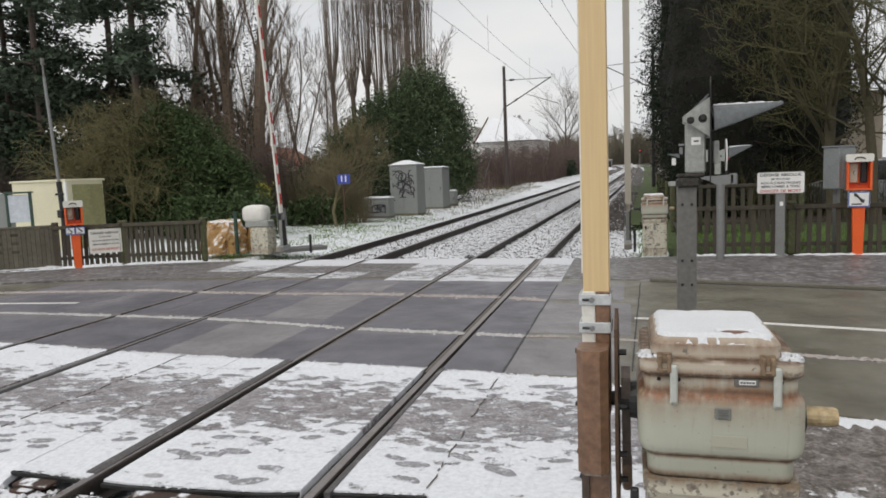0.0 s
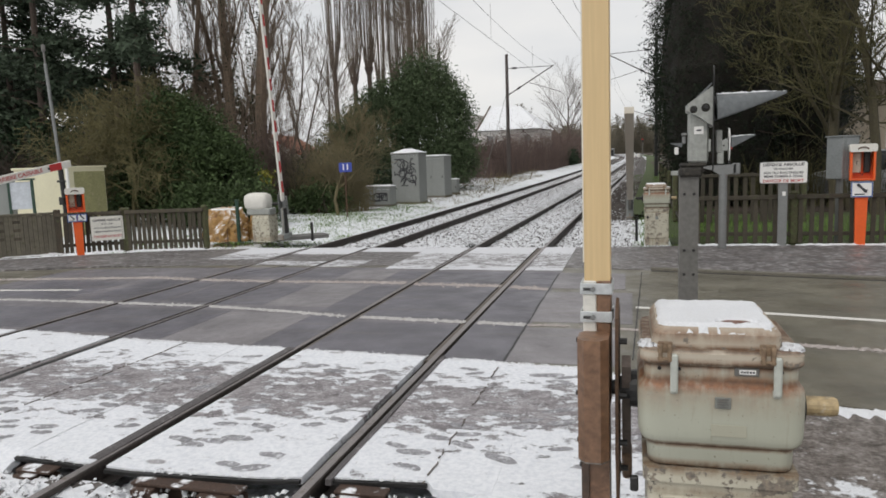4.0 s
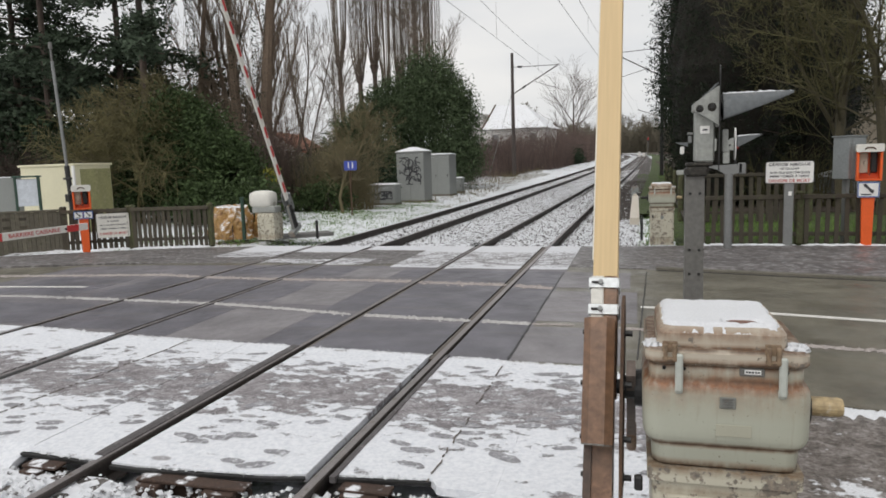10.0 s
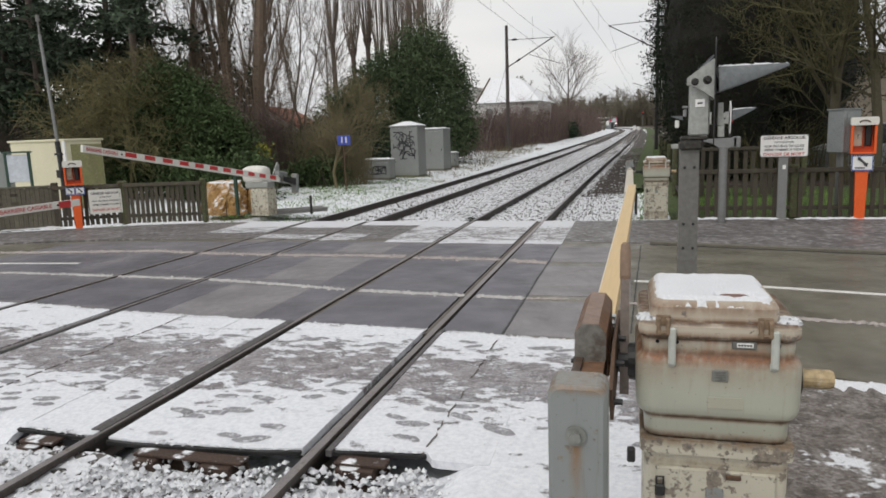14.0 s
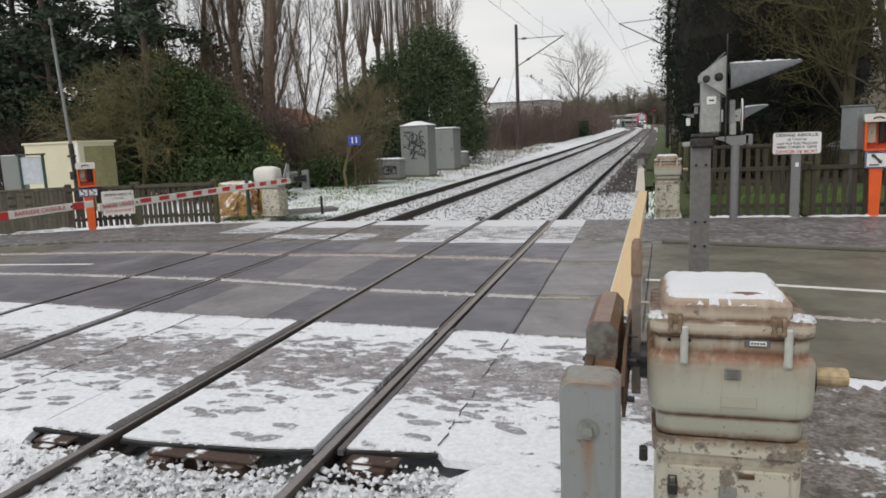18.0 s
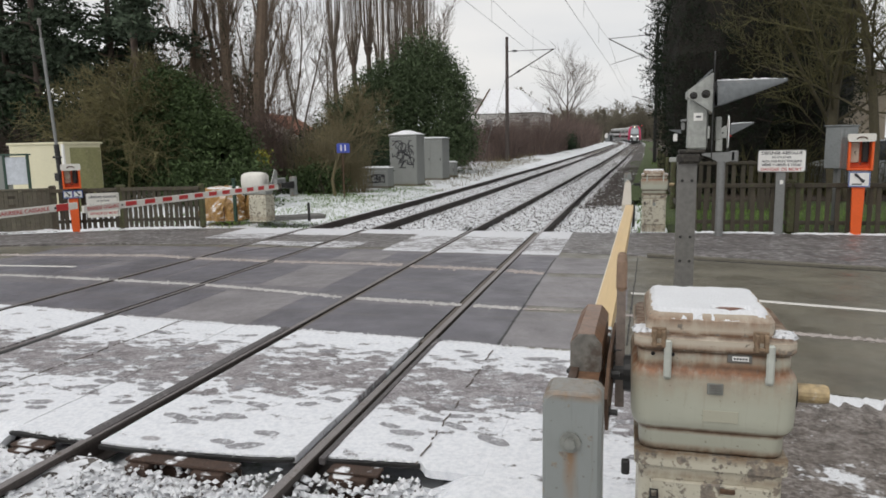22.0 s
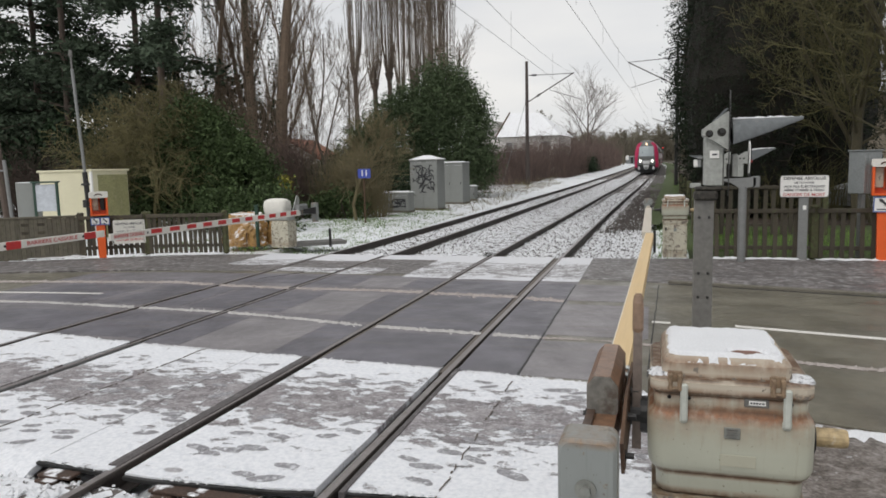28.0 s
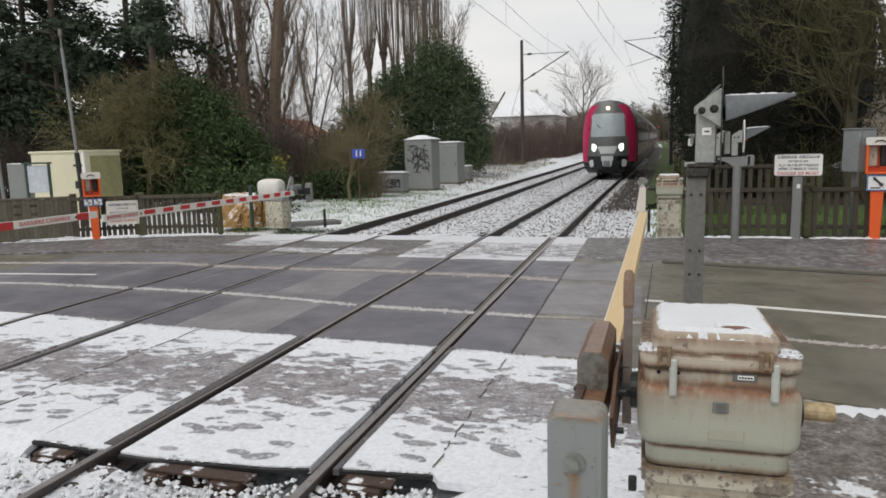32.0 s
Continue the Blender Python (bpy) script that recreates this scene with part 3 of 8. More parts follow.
def patchy_snow_material():
    """Thin snow dragged into streaks along the footway."""
    m, nt, b = nodes_of("streaky_snow")
    co = axes(nt)
    mp = nt.nodes.new("ShaderNodeMapping")
    mp.inputs["Scale"].default_value = (0.9, 1.7, 1)
    nt.links.new(nt.nodes.new("ShaderNodeTexCoord").outputs["Object"], mp.inputs[0])
    v = arith(nt, "ADD", arith(nt, "MULTIPLY", add_noise(nt, 3.0, 5, 0.65, mp.outputs[0]), 0.5), arith(nt, "MULTIPLY", add_noise(nt, 19, 5, 0.7), 0.5))
    v = arith(nt, "ADD", v, arith(nt, "MULTIPLY", ramp(nt, arith(nt, "MULTIPLY", arith(nt, "SUBTRACT", co[1], 5.0), 0.2), [(0.10, 0.12), (0.20, -0.04), (0.48, -0.04), (0.60, 0.15)]), 1.0))
    f = ramp(nt, v, [(0.46, 0.0), (0.54, 1.0)])
    col = ramp(nt, add_noise(nt, 40, 3), [(0.3, (0.13, 0.12, 0.12)), (0.7, (0.25, 0.235, 0.235))])
    nt.links.new(blend(nt, f, col, (0.64, 0.645, 0.67)), b.inputs["Base Color"])
    b.inputs["Roughness"].default_value = 0.6
    bump(nt, b, f, 0.4, 0.01)
    return m


m_farsnow = patchy_snow_material()
m_ground = ground_material()
m_asphalt = asphalt_material("road_asphalt", (0.158, 0.145, 0.111), 0.95)
m_patch = asphalt_material("dark_patch_asphalt", (0.140, 0.134, 0.153), 0.6)
m_patch_l = asphalt_material("grey_patch_asphalt", (0.235, 0.221, 0.229), 0.5)
m_patch_m = asphalt_material("worn_crossing_asphalt", (0.184, 0.172, 0.185), 0.55)
m_footway = asphalt_material("slushy_footway", (0.125, 0.113, 0.11), 0.6, 0.55)
m_trodden = trodden_material()
m_mud = mud_material()
m_slush = mat("slush_ridge", (0.52, 0.505, 0.49), 0.6, 0, 60, 8, 0.2, (0.33, 0.29, 0.24), 0.58, relief=0.6, depth=0.02)
m_brownslush = mat("brown_slush_ridge", (0.43, 0.38, 0.355), 0.6, 0, 60, 8, 0.25, (0.24, 0.205, 0.18), 0.55, relief=0.6, depth=0.02)
m_paint = mat("worn_road_paint", (0.72, 0.70, 0.66), 0.55, 0, 40, 6, 0.12, (0.3, 0.28, 0.25), 0.66, relief=0.1)
m_joint = mat("joint_tar", (0.02, 0.02, 0.02), 0.5, 0, 40, 6, 0.2)

m_print = mat("trodden_slush", (0.31, 0.305, 0.32), 0.6, 0, 70, 9, 0.35, (0.66, 0.67, 0.70), 0.52, relief=0.5, depth=0.006)
# ---- plan: the railway runs along +y, rail tops of the crossing lie at z = 0 ----
LINE = [(-60, -0.754), (8, -0.754), (32, -0.25), (50, 0.3), (77, 1.0), (118, 1.9), (150, 2.5), (185, 2.9), (215, 2.0), (255, -1.0), (300, -11.5), (350, -30.0), (420, -63.0), (480, -100.0)]


def glide(pts, y):
    """Smooth curve through points (cubic, slopes from the neighbours)."""
    if y <= pts[0][0]:
        return pts[0][1]
    for i in range(len(pts) - 1):
        (a, p), (b, q) = pts[i], pts[i + 1]
        if y <= b:
            s0 = (q - pts[max(i - 1, 0)][1]) / (b - pts[max(i - 1, 0)][0])
            s1 = (pts[min(i + 2, len(pts) - 1)][1] - p) / (pts[min(i + 2, len(pts) - 1)][0] - a)
            h, t = b - a, (y - a) / (b - a)
            return p * (1 + 2 * t) * (1 - t) ** 2 + q * t * t * (3 - 2 * t) + h * s0 * t * (1 - t) ** 2 - h * s1 * t * t * (1 - t)
    return pts[-1][1]


def track_x(y):
    return glide(LINE, y)


def rise(y):
    """The line climbs gently away from the crossing."""
    d = max(0.0, y - 15)
    return 0.011 * d * d / (d + 15) if d else 0.0


def bolt(mesh, p, axis, r=0.012, h=0.012):
    d = Vector(axis).normalized()
    mesh.tube([Vector(p), Vector(p) + d * h], r, 6)
    mesh.tube([Vector(p) - d * 0.002, Vector(p) + d * 0.004], r * 1.7, 10)


def straight(pts, x):
    return float(np.interp(x, [p[0] for p in pts], [p[1] for p in pts]))


FAR_KERB = [(-60, -14), (-12.3, 4.35), (-10.67, 4.95), (-7.87, 5.73), (-5, 5.98), (0, 5.98), (2.04, 5.66), (5.33, 4.85), (60, -9)]
NEAR_KERB = [(-60, -4), (-14, 0.3), (-5.9, 0.63), (-3.8, 0.35), (0, 0.1), (1.43, -0.05), (3.2, -0.63), (60, -16)]
FAR_LINE = [(-60, -10), (-12.3, 6.35), (-9.74, 7.62), (-7.97, 8.2), (-6.9, 8.6), (0, 8.65), (6.3, 8.65), (60, 6)]
RAILS = (-5.458, -3.891, -1.492, 0.07)


def sheet(mesh, xs, lo, hi, z, ny=2, thick=0.12):
    """A slab whose edges follow lo(x) and hi(x)."""
    k = ny + 1
    o = len(mesh.v)
    for x in xs:
        for j in range(k):
            y = lo(x) + (hi(x) - lo(x)) * j / ny
            mesh.v.append((x, y, z(x, y) if callable(z) else z))
    n = len(xs)
    for i in range(n - 1):
        for j in range(ny):
            a = o + i * k + j
            mesh.f.append((a, a + k, a + k + 1, a + 1))
    rim = [o + i * k for i in range(n)] + [o + (n - 1) * k + j for j in range(1, k)] + [o + i * k + ny for i in range(n - 2, -1, -1)] + [o + j for j in range(ny - 1, 0, -1)]
    b = len(mesh.v)
    for i in rim:
        x, y, zz = mesh.v[i]
        mesh.v.append((x, y, zz - thick))
    r = len(rim)
    for i in range(r):
        mesh.f.append((rim[i], b + i, b + (i + 1) % r, rim[(i + 1) % r]))
    return mesh


def spans(lo, hi):
    """Stretches of x between the rails, with flangeways inside each track."""
    cuts = [(-5.505, -5.36), (-3.985, -3.845), (-1.54, -1.405), (-0.055, 0.112)]
    out, a = [], lo
    for c, d in cuts:
        if c > a and c < hi:
            out.append((a, c))
            a = d
        elif d > a and c <= a:
            a = max(a, d) if d > lo else a
    if hi > a:
        out.append((a, hi))
    return out


def steps(a, b, d=1.5):
    n = max(1, int(math.ceil((b - a) / d)))
    return [a + (b - a) * i / n for i in range(n + 1)]


near_y = lambda x: straight(NEAR_KERB, x)
kerb_y = lambda x: straight(FAR_KERB, x)
line_y = lambda x: straight(FAR_LINE, x)

# the land itself, one sheet to the horizon
g = Mesh()
gx = sorted(set(list(range(-40, 41, 4)) + [-900, -500, -260, -150, -90, -60, 60, 90, 150, 260, 500, 900] + [-7.6, -7, -6.6, 1.6, 2.2, 3]))
gy = sorted(set(list(range(-30, 61, 3)) + list(range(60, 320, 12)) + [-900, -400, -150, -70, 360, 420, 500, 650, 900, 1500, 2500]))


def land_z(x, y):
    z = rise(min(y, 260)) - 0.24
    off = x - track_x(min(y, 300))
    side = smooth_step(-6.0, -7.0, off) if off < 0 else smooth_step(2.4, 3.4, off)
    far = smooth_step(8.6, 10, y)
    return z + side * far * 0.20 + (0.10 * noise.noise((x * 0.12, y * 0.12, 3)) if abs(off) > 8 and y > 12 else 0)


for x in gx:
    for y in gy:
        g.v.append((x, y, land_z(x, y)))
k = len(gy)
for i in range(len(gx) - 1):
    for j in range(k - 1):
        a = i * k + j
        g.f.append((a, a + k, a + k + 1, a + 1))
setting("ground", g, m_ground, "grass verge under thin patchy snow", "ground", smooth=True)

# the road
road = Mesh()
for a, b in spans(-55, 55):
    sheet(road, steps(a, b), near_y, kerb_y, 0.0, 2, 0.3)
setting("road", road, m_asphalt, "wet grey asphalt road over the level crossing", "road")
gut = Mesh()
sheet(gut, steps(2.2, 40, 0.4), lambda x: kerb_y(x) - 0.10 + 0.02 * noise.noise((x * 2, 0, 3)), lambda x: kerb_y(x) - 0.035, 0.0035, 1, 0.02)
setting("gutter", gut, m_joint, "dark wet gutter along the kerb", "gutter")
gut = Mesh()
sheet(gut, steps(2.2, 40, 0.4), lambda x: kerb_y(x) - 0.034, lambda x: kerb_y(x) + 0.09, 0.041, 1, 0.06)
setting("kerb", gut, m_concrete, "low grey concrete kerb", "kerb")
# footway on the far side
fw = Mesh()
for a, b in spans(-55, 55):
    sheet(fw, steps(a, b), kerb_y, line_y, lambda x, y: 0.004 + 0.03 * smooth_step(1.2, 2.0, abs(x + 2.3) - 3.6), 3, 0.3)
setting("pavement", fw, m_footway, "slushy asphalt footway beside the wooden fences", "pavement")

# the snowier stretch of the far footway between the tracks
for a, b, lo_y, hi_y in ((-1.40, -0.06, 5.52, 8.62), (0.118, 0.76, 5.56, 8.62), (-2.45, -1.545, 5.62, 8.62), (-3.84, -2.46, 7.95, 8.62), (-3.84, -3.1, 5.85, 6.65), (-5.35, -3.99, 5.95, 6.5), (-5.35, -3.99, 7.55, 8.62), (-6.9, -5.51, 6.75, 8.62)):
    p = Mesh()
    sheet(p, steps(a, b, 0.06), lambda x: lo_y + 0.10 * noise.noise((x * 1.7, lo_y, 3)) + 0.03 * noise.noise((x * 9, lo_y, 5)), lambda x: hi_y + (0.08 * noise.noise((x * 3, hi_y, 1)) if hi_y < 8.6 else 0), 0.0115, 10, 0.02)
    setting("footway_snow", p, m_farsnow, "patchy snow on the footway over the tracks", "snow")

# the worn surface of the crossing itself
for a, b in spans(-9.0, 0.77):
    p = Mesh()
    sheet(p, steps(a, b, 0.5), lambda x: near_y(x) + 0.02, lambda x: kerb_y(x) - 0.25 - 0.12 * noise.noise((x, 0, 3)), 0.0018, 2, 0.02)
    setting("crossing_surface", p, m_patch_m, "worn purplish grey asphalt between the rails", "road")

# asphalt patches round the rails: x from, x to, y from, y to
dark = [(-1.40, -0.06, 1.72, 3.85), (-1.40, -0.06, 0.15, 1.5), (0.118, 0.71, 1.68, 3.75), (0.118, 0.71, 0.12, 1.5), (-2.06, -1.545, 0.2, 1.75), (-2.06, -1.545, 1.95, 3.9), (-1.4, -0.06, 4.3, 5.3), (0.118, 0.71, 4.1, 5.2), (-2.06, -1.545, 4.4, 5.3),
        (-4.75, -3.99, 2.4, 4.0), (-5.35, -4.85, 2.4, 4.0), (-6.3, -5.52, 2.5, 4.1), (-3.84, -3.32, 0.45, 1.95), (-5.35, -3.99, 0.6, 2.0), (-7.4, -5.52, 0.75, 1.9), (-3.84, -3.1, 2.3, 3.9), (-8.3, -6.6, 2.5, 4.0), (-5.35, -3.99, 4.6, 5.5), (-3.84, -3.0, 4.5, 5.5)]
light = [(-3.30, -2.08, 0.3, 1.85), (-3.05, -2.08, 2.25, 3.95), (0.74, 1.75, 0.1, 1.4), (0.74, 1.9, 1.7, 3.6), (0.74, 1.8, 3.9, 5.3), (-2.95, -2.08, 4.4, 5.5)]
rnd = random.Random(5)
for rects, material, label in ((dark, m_patch, "dark newer asphalt patch beside a rail"), (light, m_patch_l, "pale worn asphalt patch beside a rail")):
    for a, b, c, d in rects:
        p = Mesh()
        j = [rnd.uniform(-0.04, 0.04) for _ in range(4)]
        sheet(p, [a, (a + b) / 2, b], lambda x: c + j[0] * (x - a) / (b - a) + j[1], lambda x: d + j[2] * (x - a) / (b - a) + j[3], 0.0035, 1, 0.02)
        setting("road_patch", p, material, label, "asphalt patch")
# tarred joints
for a, b in (((0.72, 0.02), (0.735, 5.2)), ((-3.0, -2.4), (-2.85, 0.3)), ((1.9, 0.3), (2.05, 5.4)), ((-5.1, 5.0), (-4.6, 5.9)), ((0.70, -2.5), (0.715, -0.05))):
    p = Mesh()
    d = Vector((b[0] - a[0], b[1] - a[1], 0))
    n = Vector((-d.y, d.x, 0)).normalized()
    snowy = a[1] < 0
    pts = [Vector((*a, 0.012 if snowy else 0.0)) + d * t + n * (0.030 if snowy else 0.012) * (noise.noise((t * 7, a[0], 1)) + 0.5 * noise.noise((t * 31, a[0], 2))) for t in np.linspace(0, 1, 90)]
    for i, (q, s) in enumerate(zip(pts, pts[1:])):
        gap = noise.noise((i * 0.23, a[0], 4)) + 0.6 * noise.noise((i * 0.9, a[0], 5))
        if snowy and gap > 0.12:
            continue
        w = n * ((0.0036 if a[0] > 0 else 0.0024) if snowy else 0.006 if a[0] > 1 else 0.011) * (1 + 0.8 * noise.noise((i * 0.6, a[0], 7)))
        up = Vector((0, 0, 0.007))
        p.add([q - w, s - w, s + w, q + w, q - w + up, s - w + up, s + w + up, q + w + up], [(4, 5, 6, 7), (0, 1, 5, 4), (2, 3, 7, 6), (1, 2, 6, 5), (3, 0, 4, 7)])
    setting("joint", p, m_grit if snowy else m_joint, "gritty joint showing through the snow" if snowy else "tarred asphalt joint", "joint")


# slush ridges thrown up between the wheel tracks
def ridge(pts, width, height, seed, grain=1.0, bank=True):
    """A crumbly bank of slush along a line of (x, y): a lumpy ribbon with crumbs on and beside it."""
    p, r = Mesh(), random.Random(seed)
    a, b = pts[0][0], pts[-1][0]
    free = lambda x: all(abs(x - q) > 0.07 for q in RAILS)
    if bank:
        run = []
        for x in np.arange(a, b, 0.022):
            thin = noise.noise((x * 1.3, seed, 0)) + 0.5 * noise.noise((x * 4.1, seed, 2))
            if thin < -0.42 or not free(x):
                run = []
                continue
            y = straight(pts, x) + 0.03 * noise.noise((x * 2.3, seed, 5)) + 0.012 * noise.noise((x * 14, seed, 9))
            k = 0.55 + 0.5 * smooth_step(-0.42, 0.3, thin) + 0.3 * noise.noise((x * 19, seed, 4))
            row = [(x, y + width * 0.55 * k * u + 0.006 * noise.noise((x * 40, u, seed)), 0.002 + height * k * w * (0.75 + 0.6 * noise.noise((x * 30, u * 3, seed)))) for u, w in ((-1, 0), (-0.6, 0.5), (0, 0.8), (0.5, 0.55), (1, 0))]
            o = len(p.v)
            p.v += row
            if run:
                p.f += [(o - 5 + j, o + j, o + j + 1, o - 4 + j) for j in range(4)]
            run = row
    n = int((b - a) / 0.007 / grain)
    for i in range(n):
        x = a + (b - a) * (i + r.random()) / n
        if not free(x) or noise.noise((x * 1.1, seed, 0)) < -0.35:
            continue
        y = straight(pts, x) + r.gauss(0, width * 0.5)
        w, h = r.choice((0.008, 0.012, 0.019, 0.03)) * r.uniform(0.8, 1.2) * grain, r.uniform(0.3, 0.9) * height
        ring = [(x + w * r.uniform(0.7, 1.3) * math.cos(t), y + w * 0.7 * math.sin(t), 0.003) for t in np.linspace(0, 2 * math.pi, 6)[:-1]]
        p.add(ring + [(x + r.uniform(-.01, .01), y, h)], [(j, (j + 1) % 5, 5) for j in range(5)])
    return p


for i, (pts, w, h, pale) in enumerate((([(-14, 3.3), (-9.6, 4.0), (-6.4, 4.42), (-5.4, 4.25), (-3.76, 4.16), (-2.15, 4.2), (-1.32, 4.1), (0.0, 3.98), (0.72, 3.76)], 0.12, 0.034, False), ([(-9, 2.2), (-7.2, 2.31), (-5.4, 2.24), (-4.0, 2.18), (-2.63, 1.97), (-1.6, 1.76)], 0.062, 0.032, True),
                                 ([(-1.37, 1.72), (-0.08, 1.61), (0.72, 1.54)], 0.058, 0.038, True), ([(0.74, 1.56), (1.35, 1.57), (2.0, 1.45)], 0.05, 0.018, False), ([(2.2, 1.3), (3.35, 1.05), (4.14, 0.91), (8, 0.1)], 0.06, 0.024, False),
                                 ([(-13, 2.5), (-9, 2.3), (-7.2, 2.35)], 0.04, 0.012, False))):
    tagged(part("slush_ridge", ridge(pts, w, h, i + 1), m_slush if pale else m_brownslush), "ridge of grey slush left by wheels on the road" if pale else "ridge of brown slush left by wheels on the road", "slush", "slush ridges", "stuff")
# painted centre line
for pts in (((-16, 1.9), (-8.56, 3.03), (-6.94, 3.17)), ((1.94, 2.64), (2.16, 2.62)), ((2.9, 2.58), (4.52, 2.2), (9, 1.1), (20, -2))):
    p = Mesh()
    xs = steps(pts[0][0], pts[-1][0], 0.5)
    sheet(p, xs, lambda x: straight(pts, x) - 0.05, lambda x: straight(pts, x) + 0.05, 0.005, 1, 0.02)
    setting("road_marking", p, m_paint, "worn white painted line on the road", "road marking")

# the snowed-over footway on the near side, panel by panel between the rails
rng_z = lambda x, y: 0.008 + 0.006 * noise.noise((x * 2.1, y * 2.1, 7)) * smooth_step(-2.5, -2.3, y)
ragged = lambda x: near_y(x) + 0.035 * noise.noise((x * 3.1, 0, 4)) + 0.022 * noise.noise((x * 13, 0, 8)) + 0.012 * noise.noise((x * 41, 0, 2))
edge_y = lambda x: straight([(-2.2, -2.58), (-1.5, -2.625), (-1.2, -2.645), (-0.3, -2.59), (0.1, -2.51), (0.72, -2.445), (0.78, -2.548), (1.2, -2.55)], x)
for a, b in spans(-2.15, 1.12):
    p = Mesh()
    sheet(p, steps(a, b, 0.035), edge_y, ragged, rng_z, 18, 0.05)
    setting("crossing_panel", p, m_trodden, "crossing panel under trodden snow and slush", "crossing panel")
for a, b in spans(-30, -2.16):
    p = Mesh()
    sheet(p, steps(a, b, 0.06 if a > -8 else 1.0), lambda x: -4.2, ragged, lambda x, y: rng_z(x, y) - 0.22 * smooth_step(-2.5, -3.1, y), 26, 0.05)
    setting("crossing_panel", p, m_trodden, "crossing panel under trodden snow and slush", "crossing panel")
p = Mesh()
sheet(p, steps(0.58, 1.121, 0.09), lambda x: -7.0, lambda x: -2.552 if x > 0.765 else edge_y(x) - 0.037, lambda x, y: rng_z(x, y) + 0.012 * noise.noise((x * 3, y * 3, 1)) - (0.12 + 0.05 * noise.noise((y * 5, 0, 1))) * smooth_step(1.08 + 0.08 * noise.noise((y * 7, 0, 6)), 0.76, x), 40, 0.2)
sheet(p, steps(1.121, 2.0, 0.05), lambda x: -7.0, ragged, lambda x, y: rng_z(x, y) + 0.014 * noise.noise((x * 3, y * 3, 1)) * smooth_step(-2.4, -2.8, y), 50, 0.2)
setting("near_footway", p, m_trodden, "footway under trodden snow", "footway")
p = Mesh()
sheet(p, steps(2.0, 9, 0.3), lambda x: -12, near_y, lambda x, y: -0.012 + 0.015 * noise.noise((x * 1.5, y * 1.5, 2)), 30, 0.3)
setting("verge", p, m_mud, "muddy footway with brown slush and snow remnants", "footway")
p = Mesh()
sheet(p, steps(9, 55, 3), lambda x: -40, near_y, -0.02, 6, 0.3)
sheet(p, steps(-55, -30, 3), lambda x: -40, near_y, -0.02, 6, 0.3)
setting("verge", p, m_mud, "muddy verge beside the road", "footway")
for a, b in ((-1.40, -0.06), (-2.17, -1.56), (0.115, 0.72)):
    p = Mesh()
    sheet(p, steps(a, b, 0.1), lambda x: edge_y(x) - 0.034, lambda x: edge_y(x) - 0.004, lambda x, y: -0.004 + 0.004 * noise.noise((x * 8, 0, 1)), 1, 0.024)
    setting("panel_edge", p, m_dark, "black rubber edge of a crossing panel", "edge strip")
# rusty steel bearers that carry the panel edges: x from, x to, blocks under the ledge
for a, b, blocks in ((-1.12, -0.36, ((-1.10, -0.94), (-0.63, -0.42))), (-2.03, -1.76, ((-2.02, -1.86),)), (0.19, 0.51, ((0.21, 0.45),))):
    d = edge_y((a + b) / 2) - 0.036
    e = Mesh().box(((a + b) / 2, d - 0.055, -0.030), (b - a, 0.105, 0.02), 0.004).box(((a + b) / 2, d - 0.012, -0.13), (b - a, 0.012, 0.14), 0.003)
    iron = setting("edge_iron", e, m_rust, "rusty steel bearer under the panel edge", "steel bearer")
    for c, f in blocks:
        part("bearer_block", Mesh().box(((c + f) / 2, d - 0.085, -0.122), (f - c, 0.12, 0.16), 0.006).box((f - 0.02, d - 0.147, -0.125), (0.04, 0.012, 0.17), 0.002), m_rust, iron)
        bl = Mesh()
        bolt(bl, ((c + f) / 2 - 0.02, d - 0.147, -0.12), (0, -1, 0), 0.014, 0.012)
        part("bolt", bl, m_dark, iron)


# footprints pressed through the snow down to grey slush
def footprints(n, x0, x1, y0, y1, seed, tilt):
    p, r = Mesh(), random.Random(seed)
    made = 0
    while made < n:
        x, y = r.uniform(x0, x1), r.uniform(y0, y1)
        if any(abs(x - q) < 0.24 for q in RAILS) or y > near_y(x) - 0.15:
            continue
        made += 1
        a = r.gauss(tilt, 0.3)
        ux, uy = math.cos(a), math.sin(a)
        k0 = r.uniform(0.75, 1.15)
        for off, la, wa in ((-0.028 * k0, 0.075 * k0, 0.040 * k0), (0.030 * k0, 0.085 * k0, 0.044 * k0)):
            ring_ = []
            for k in range(14):
                t = 2 * math.pi * k / 14
                w = 1 + 0.45 * noise.noise((x * 9 + 3 * math.cos(t), y * 9 + 3 * math.sin(t), 3))
                u, v = off + la * w * math.cos(t), wa * w * math.sin(t)
                q = (x + u * ux - v * uy, y + u * uy + v * ux)
                ring_.append((*q, rng_z(*q) + 0.0022))
            p.add(ring_ + [(sum(q[0] for q in ring_) / 14, sum(q[1] for q in ring_) / 14, rng_z(x, y) + 0.0016)], [(k, (k + 1) % 14, 14) for k in range(14)])
    return p


for i, (n, x0, x1, y0, y1, tl) in enumerate(((13, -1.4, -0.2, -2.5, -1.35, 0.1), (9, 0.1, 1.1, -2.45, -1.3, -0.2), (34, -3.9, -1.6, -2.4, -0.1, 0.15), (10, -1.35, 1.6, -0.5, -0.2, 0.0), (12, 1.1, 2.2, -2.4, -0.9, 0.4), (30, -8, -5.5, -3, -0.3, 0.1))):
    tagged(part("footprints", footprints(n, x0, x1, y0, y1, 60 + i, tl), m_print, tidy=False), "footprints trodden through the snow to grey slush", "footprints", "", "stuff")


